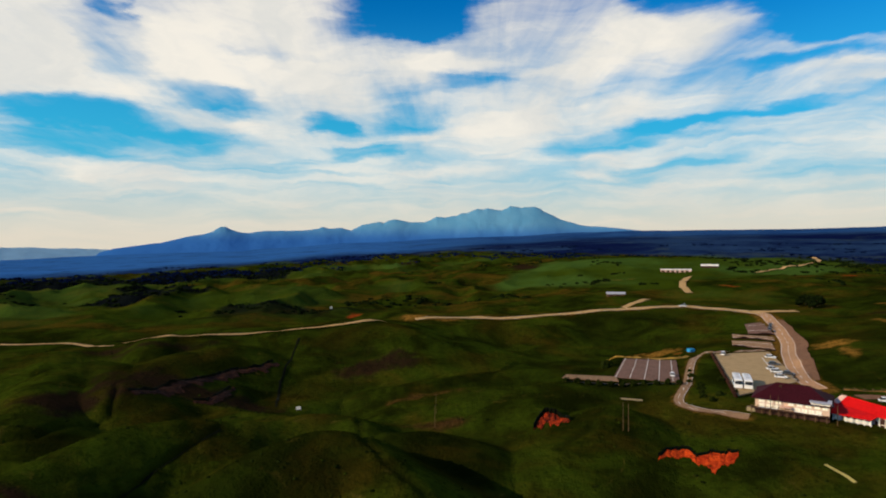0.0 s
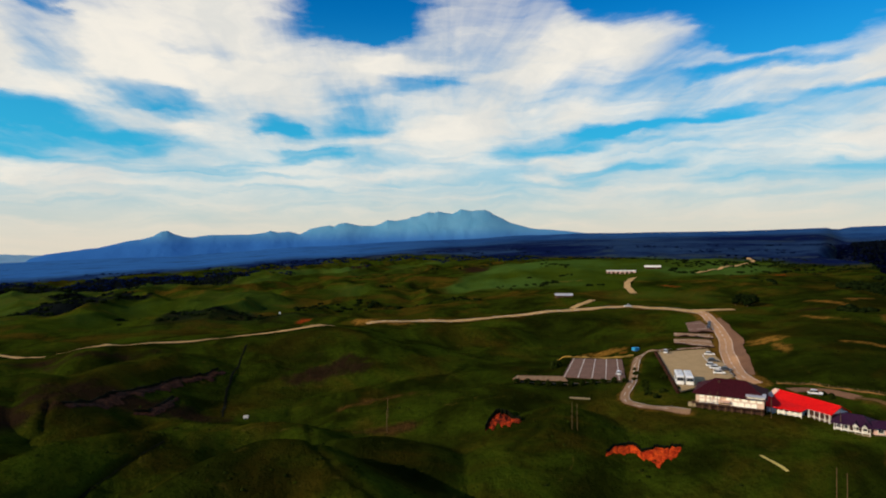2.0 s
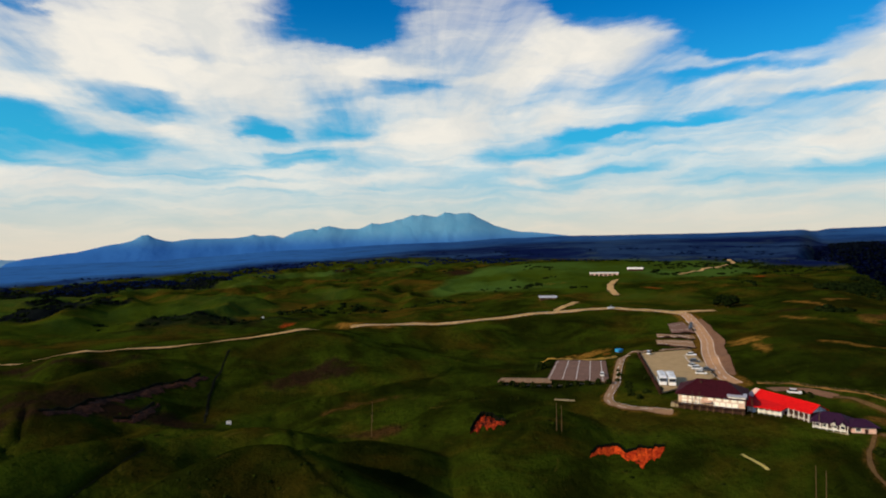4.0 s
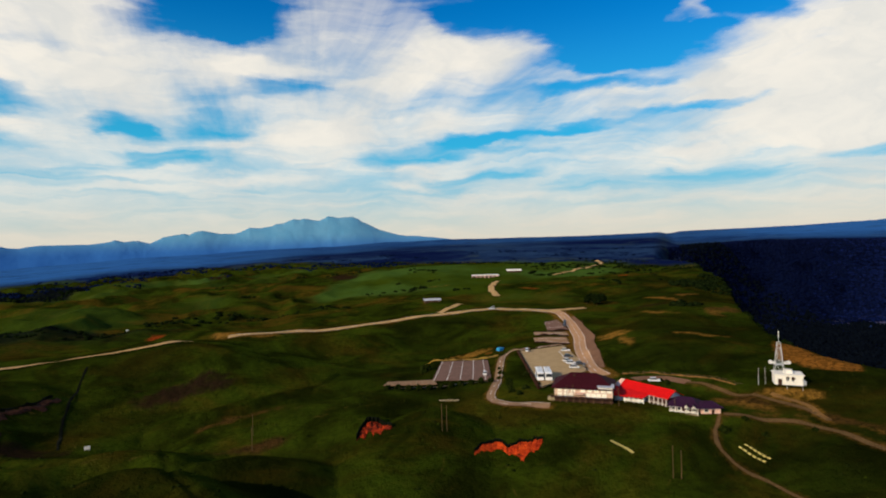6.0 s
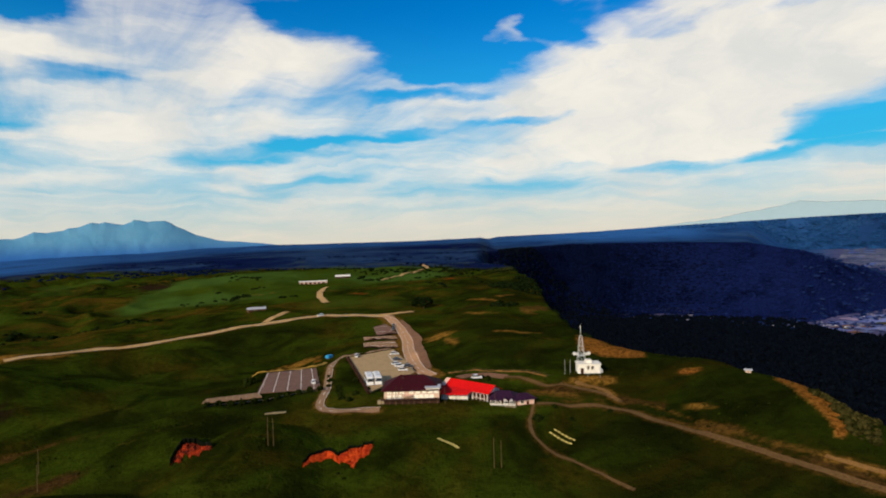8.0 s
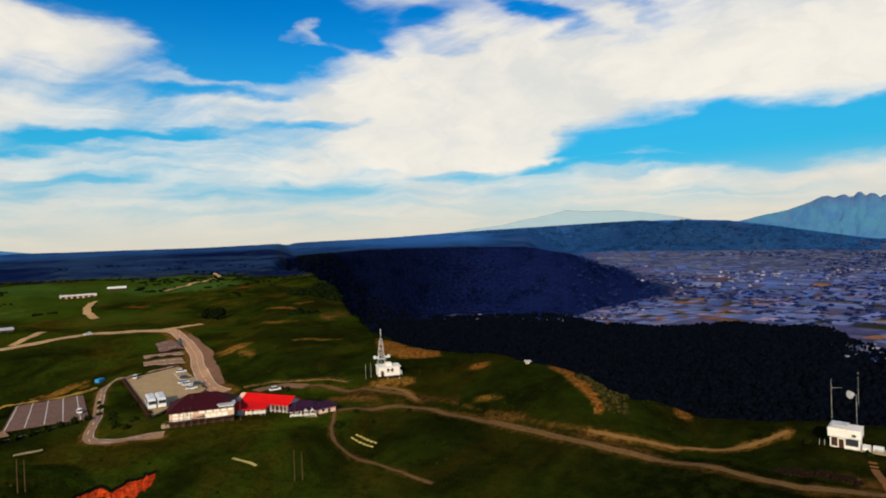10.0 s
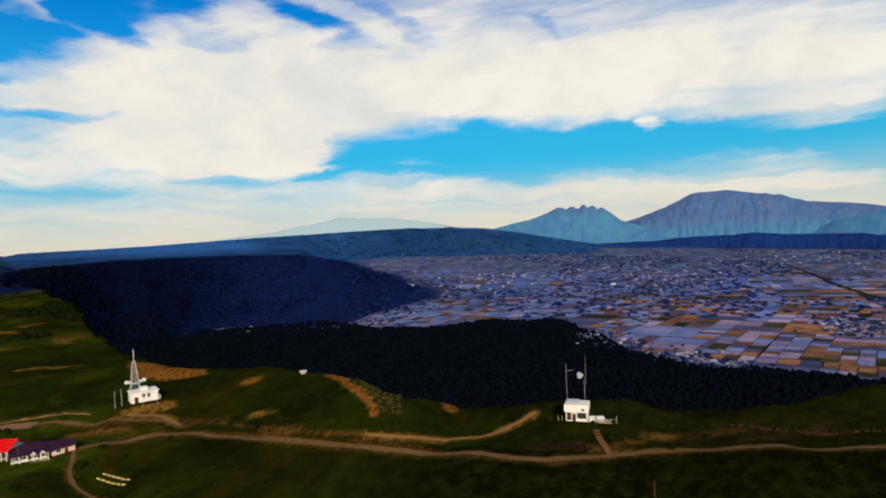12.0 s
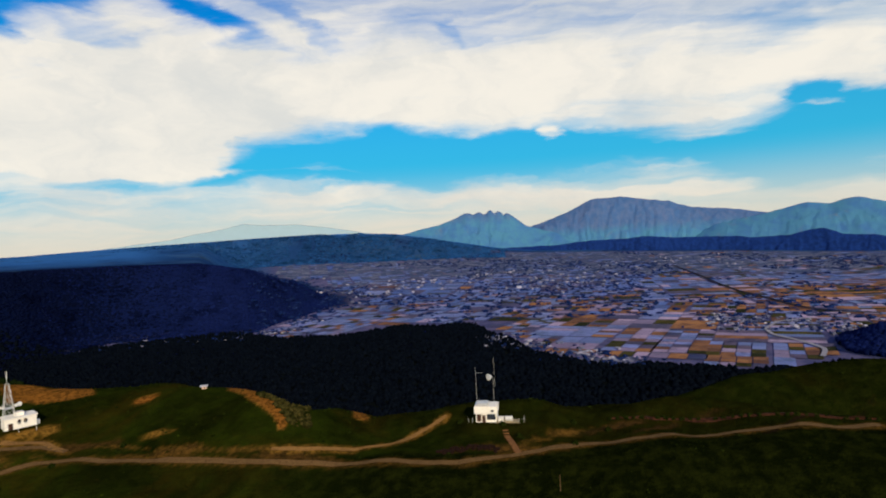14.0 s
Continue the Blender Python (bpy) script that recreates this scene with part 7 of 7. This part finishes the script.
bush(139.8, 148.8, 2.0, 2.4, "dark rounded shrub beside the footpath", 231)
for i, (x, y) in enumerate(smooth_line(((51, 243.5), (73, 237), (95, 234.5)), 4.2, 0)):
    bush(x, y - 1.2, 1.6, 2.5, "round clipped shrub edging the car park", 200 + i, z=height(x, y - 1.2) + 0.3)
bush(75.5, 268, 3.2, 4.0, "dark bushy shrub beside the car park", 230)
bush(52, 249, 1.6, 2.4, "dark shrub at the end of the parking strip", 231)
for i, (x, y) in enumerate(((100, 236), (101.5, 229), (99.5, 224), (97, 218), (95, 212), (104, 243), (107, 252), (96, 207), (101, 212), (108, 214), (111, 232))):
    bush(x, y, 1.3 + 0.3 * (i % 3), 1.6, "dark shrub on the bank below the car park", 240 + i)
for i, (x, y) in enumerate(((150.8, 151.2), (149.0, 141.5), (154.2, 197.2), (153.9, 192.7), (155.6, 195.0), (176.0, 122.0), (172.0, 121.0), (170.6, -20.5), (183.3, 0.2), (184.8, -6.0), (189.2, -22.5), (189.0, 14.0), (178.0, -4.5), (181.5, -32), (163.5, 136.5))):
    bush(x, y, 1.2, 1.4, "dark shrub beside the path", 260 + i)
for i, (x, y) in enumerate(smooth_line(HEDGE, 2.3, 0)):
    if i % 7 != 5:
        bush(x, y, 0.75 + 0.35 * ((i * 7) % 5) / 4, 0.8, "low dark scrub along the terrace edge", 300 + i)
g = random.Random(8)
for i in range(95):
    u = g.random()
    q = smooth_line(RUBBLE, 0.5, 0)
    p = q[int(u * (len(q) - 1))]
    px, py = p[0] + g.uniform(-0.8, 2.2), p[1] + g.uniform(-1, 1)
    s = g.uniform(0.3, 0.75)
    ob = mesh_object("boulder", ICO_V * np.array([s * g.uniform(0.8, 1.5), s * g.uniform(0.8, 1.4), s * 0.8]), ICO_F.tolist(), RUBBLE_STONE)
    ob.location = (px, py, height(px, py) + s * 0.25)
    tagged(ob, "dark lava boulder on the bank below the hut", "boulder", "boulders")

# rice fields: blocks of small plots at slightly different angles
g = np.random.default_rng(21)
plots = {0: [], 1: [], 2: [], 3: [], 4: [], 5: [], 6: []}
ZONES = ((-24, 60, 130, 880, 1750), (-8, 60, 130, 1750, 2600), (18, 60, 130, 2600, 4000))
for turn, a0, a1, r0, r1 in ZONES:
    fx, fy = math.cos(math.radians(turn)), math.sin(math.radians(turn))
    for bu in range(-30, 34):
        for bv_ in range(-52, 40):
            cu, cv = bu * 130 + g.uniform(-6, 6), bv_ * 92 + g.uniform(-7, 7)
            mood = float(ease((fbm(np.float64(cu), np.float64(cv), 380, 3, 88) + 0.12) / 0.45))
            nu, nv = int(g.integers(2, 6)), int(g.integers(1, 5))
            if np.hypot(cu, cv) > 4300:
                continue
            for iu in range(nu):
                for iv in range(nv):
                    u0, u1 = cu + 128 * iu / nu + 0.8, cu + 128 * (iu + 1) / nu - 0.8
                    v0, v1 = cv + 90 * iv / nv + 0.8, cv + 90 * (iv + 1) / nv - 0.8
                    q = np.array([(u0, v0), (u1, v0), (u1, v1), (u0, v1)])
                    wx, wy = q[:, 0] * fx - q[:, 1] * fy, q[:, 0] * fy + q[:, 1] * fx
                    r, a = np.hypot(wx, wy), np.degrees(np.arctan2(wx, wy))
                    if r.min() < r0 or r.max() > r1 + 60 or r.mean() > min(r1, 3960) or a.min() < a0 or a.max() > a1:
                        continue
                    far_ = float(ease((r.mean() - 1500) / 900))
                    brown = np.clip((a.mean() - 74) / 46, 0.04, 0.85) * (0.06 + 0.94 * mood) * (1 - 0.7 * far_ * (1 - ease((a.mean() - 102) / 10)))
                    near_ = 1 - ease((r.mean() - 1500) / 900)
                    k_ = int(g.choice([4, 4, 5, 5, 0])) if g.uniform() < 0.72 * far_ * (1 - 0.6 * float(ease((a.mean() - 100) / 8))) else int(g.choice([1, 1, 2, 5] if a.mean() > 94 else [2, 5, 5, 1])) if g.uniform() < 0.12 + 0.3 * near_ else int(g.choice([1, 1, 2])) if g.uniform() < brown else (4 if r.mean() > 1500 + 900 * g.uniform() and g.uniform() > 0.5 * ease((a.mean() - 98) / 10) else 3 if g.uniform() < (0.2 + 0.4 * ease((a.mean() - 92) / 20)) * (1 - 0.5 * far_) else 0)
                    if g.uniform() < 0.85 * ease((r.mean() - 2350) / 700):
                        k_ = 6
                    plots[k_].append((wx, wy))
flat_x = np.array([p[0] for k_ in plots for p in plots[k_]])
flat_y = np.array([p[1] for k_ in plots for p in plots[k_]])
kinds = np.array([k_ for k_ in plots for _ in plots[k_]])
wd, pl, *_ = cover_of(flat_x, flat_y)
aa = np.degrees(np.arctan2(flat_x, flat_y))
hd = ease((np.hypot(flat_x, flat_y) - table(aa, HEAD_AZ, HEAD_BASE) + 60) / 60) * (aa < 73.5) * (1 - ease((np.hypot(flat_x, flat_y) - table(aa, HEAD_AZ, HEAD_BASE) - 900) / 60) * (aa > 66.5))
keep = (wd.max(1) < 0.15) & (pl.max(1) < 0.3) & (rim_depth(aa, np.hypot(flat_x, flat_y)).min(1) > 0.98) & (hd.max(1) < 0.2)
flat_x, flat_y, kinds = flat_x[keep], flat_y[keep], kinds[keep]
fz = ground(flat_x, flat_y) + 1.3
me = bpy.data.meshes.new("rice_fields")
me.from_pydata(np.stack([flat_x, flat_y, fz], -1).reshape(-1, 3).tolist(), [], np.arange(flat_x.size).reshape(-1, 4).tolist())
for m in (PADDY, FALLOW, CROP, VIOLET, PADDY_FAR, MUD, STUBBLE):
    me.materials.append(m)
me.polygons.foreach_set("material_index", kinds.astype(np.int32))
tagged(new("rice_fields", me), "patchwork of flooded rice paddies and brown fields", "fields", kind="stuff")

# villages: clusters of small gabled houses with garden trees
HOUSE_V = np.array([(-1, -1, 0), (1, -1, 0), (1, 1, 0), (-1, 1, 0), (-1, -1, 1), (1, -1, 1), (1, 1, 1), (-1, 1, 1), (-1, 0, 1.6), (1, 0, 1.6)], float)
HOUSE_F = [(0, 1, 5, 4), (2, 3, 7, 6), (1, 2, 6, 9, 5), (3, 0, 4, 8, 7), (4, 5, 9, 8), (6, 7, 8, 9)]


def village(n, spots, size, seed, label):
    g = np.random.default_rng(seed)
    verts, faces, xs, ys = [], [], [], []
    for _ in range(n):
        az_, r_, sa_, sr_ = spots[int(g.integers(len(spots)))]
        px, py = polar(az_ + g.normal() * sa_, r_ + g.normal() * sr_)
        if np.hypot(px, py) > 4050:
            continue
        xs.append(px), ys.append(py)
    zs = ground(np.array(xs), np.array(ys))
    low_ = zs < ground(np.array(xs) * 0.94, np.array(ys) * 0.94) + 9
    xs, ys, zs = [list(np.array(q)[low_]) for q in (xs, ys, zs)]
    for px, py, pz in zip(xs, ys, zs):
        s = size * g.uniform(0.7, 1.5)
        t = g.choice([0.4, 0.45, 1.97, 2.0]) + g.uniform(-0.1, 0.1)
        v = HOUSE_V * np.array([s * g.uniform(0.9, 1.6), s * 0.75, s * 0.75])
        b = len(verts)
        verts += [(px + q[0] * math.cos(t) - q[1] * math.sin(t), py + q[0] * math.sin(t) + q[1] * math.cos(t), pz + q[2]) for q in v]
        faces += [tuple(i + b for i in f) for f in HOUSE_F]
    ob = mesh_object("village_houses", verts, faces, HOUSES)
    tagged(ob, label, "village", kind="stuff")
    tx = np.array(xs) + g.normal(size=len(xs)) * 22
    ty = np.array(ys) + g.normal(size=len(xs)) * 22
    clumps("village_trees", tx, ty, g.uniform(2.5, 6, len(tx)), g.uniform(4, 7, len(tx)), GARDEN_LEAF, "dark garden trees among village houses", 0, 0.2, seed + 1, "trees")


village(150, ((90, 1215, 0.8, 30), (93, 1130, 1.6, 25), (97.5, 1050, 1.6, 22), (101, 985, 1.2, 14)), 2.9, 31, "white village houses at the forest's edge")
village(150, ((68.5, 1560, 1.6, 25), (64, 1530, 2.0, 20), (58, 1590, 3.0, 25), (71.5, 1700, 1.0, 40)), 2.3, 33, "small houses at the headland's foot")
village(170, ((111, 1420, 1.2, 60), (117, 1420, 1.8, 70), (120, 1350, 1.5, 50)), 3.2, 35, "village houses among dark trees in the fields")
village(950, ((79, 3250, 2.6, 110), (85, 3200, 3.0, 140), (92, 3500, 3.0, 200), (98, 3600, 3.5, 180), (88, 2900, 4.0, 200), (80, 2500, 3.5, 200), (96, 2400, 3.5, 160), (106, 3300, 6.0, 250)), 4.4, 37, "distant town of pale roofs on the plain")
x, y, g = scatter(6500, 66, 128, 1500, 3950, 41)
n_ = fbm(x, y, 330, 3, 99)
keep = (n_ > 0.04) & (rim_depth(np.degrees(np.arctan2(x, y)), np.hypot(x, y)) > 0.98)
x, y = x[keep], y[keep]
clumps("plain_trees", x, y, g.uniform(4, 11, len(x)), g.uniform(4, 8, len(x)), GARDEN_LEAF, "dark tree groups between the rice fields", 0, 0.2, 42, "trees")
# roads and the river across the plain
for pts_, w_, mat_, lab_ in (
    (BYPASS, 7.5, FAR_ROAD, "pale curved bypass road on the plain"),
    (STREAM, 13, LEVEE, "winding stream bed between the fields"),
):
    tagged(ribbon("far_road", pts_, w_, mat_, lift=3.2, step=12, across=2, rounds=2), lab_, "road", kind="structure")
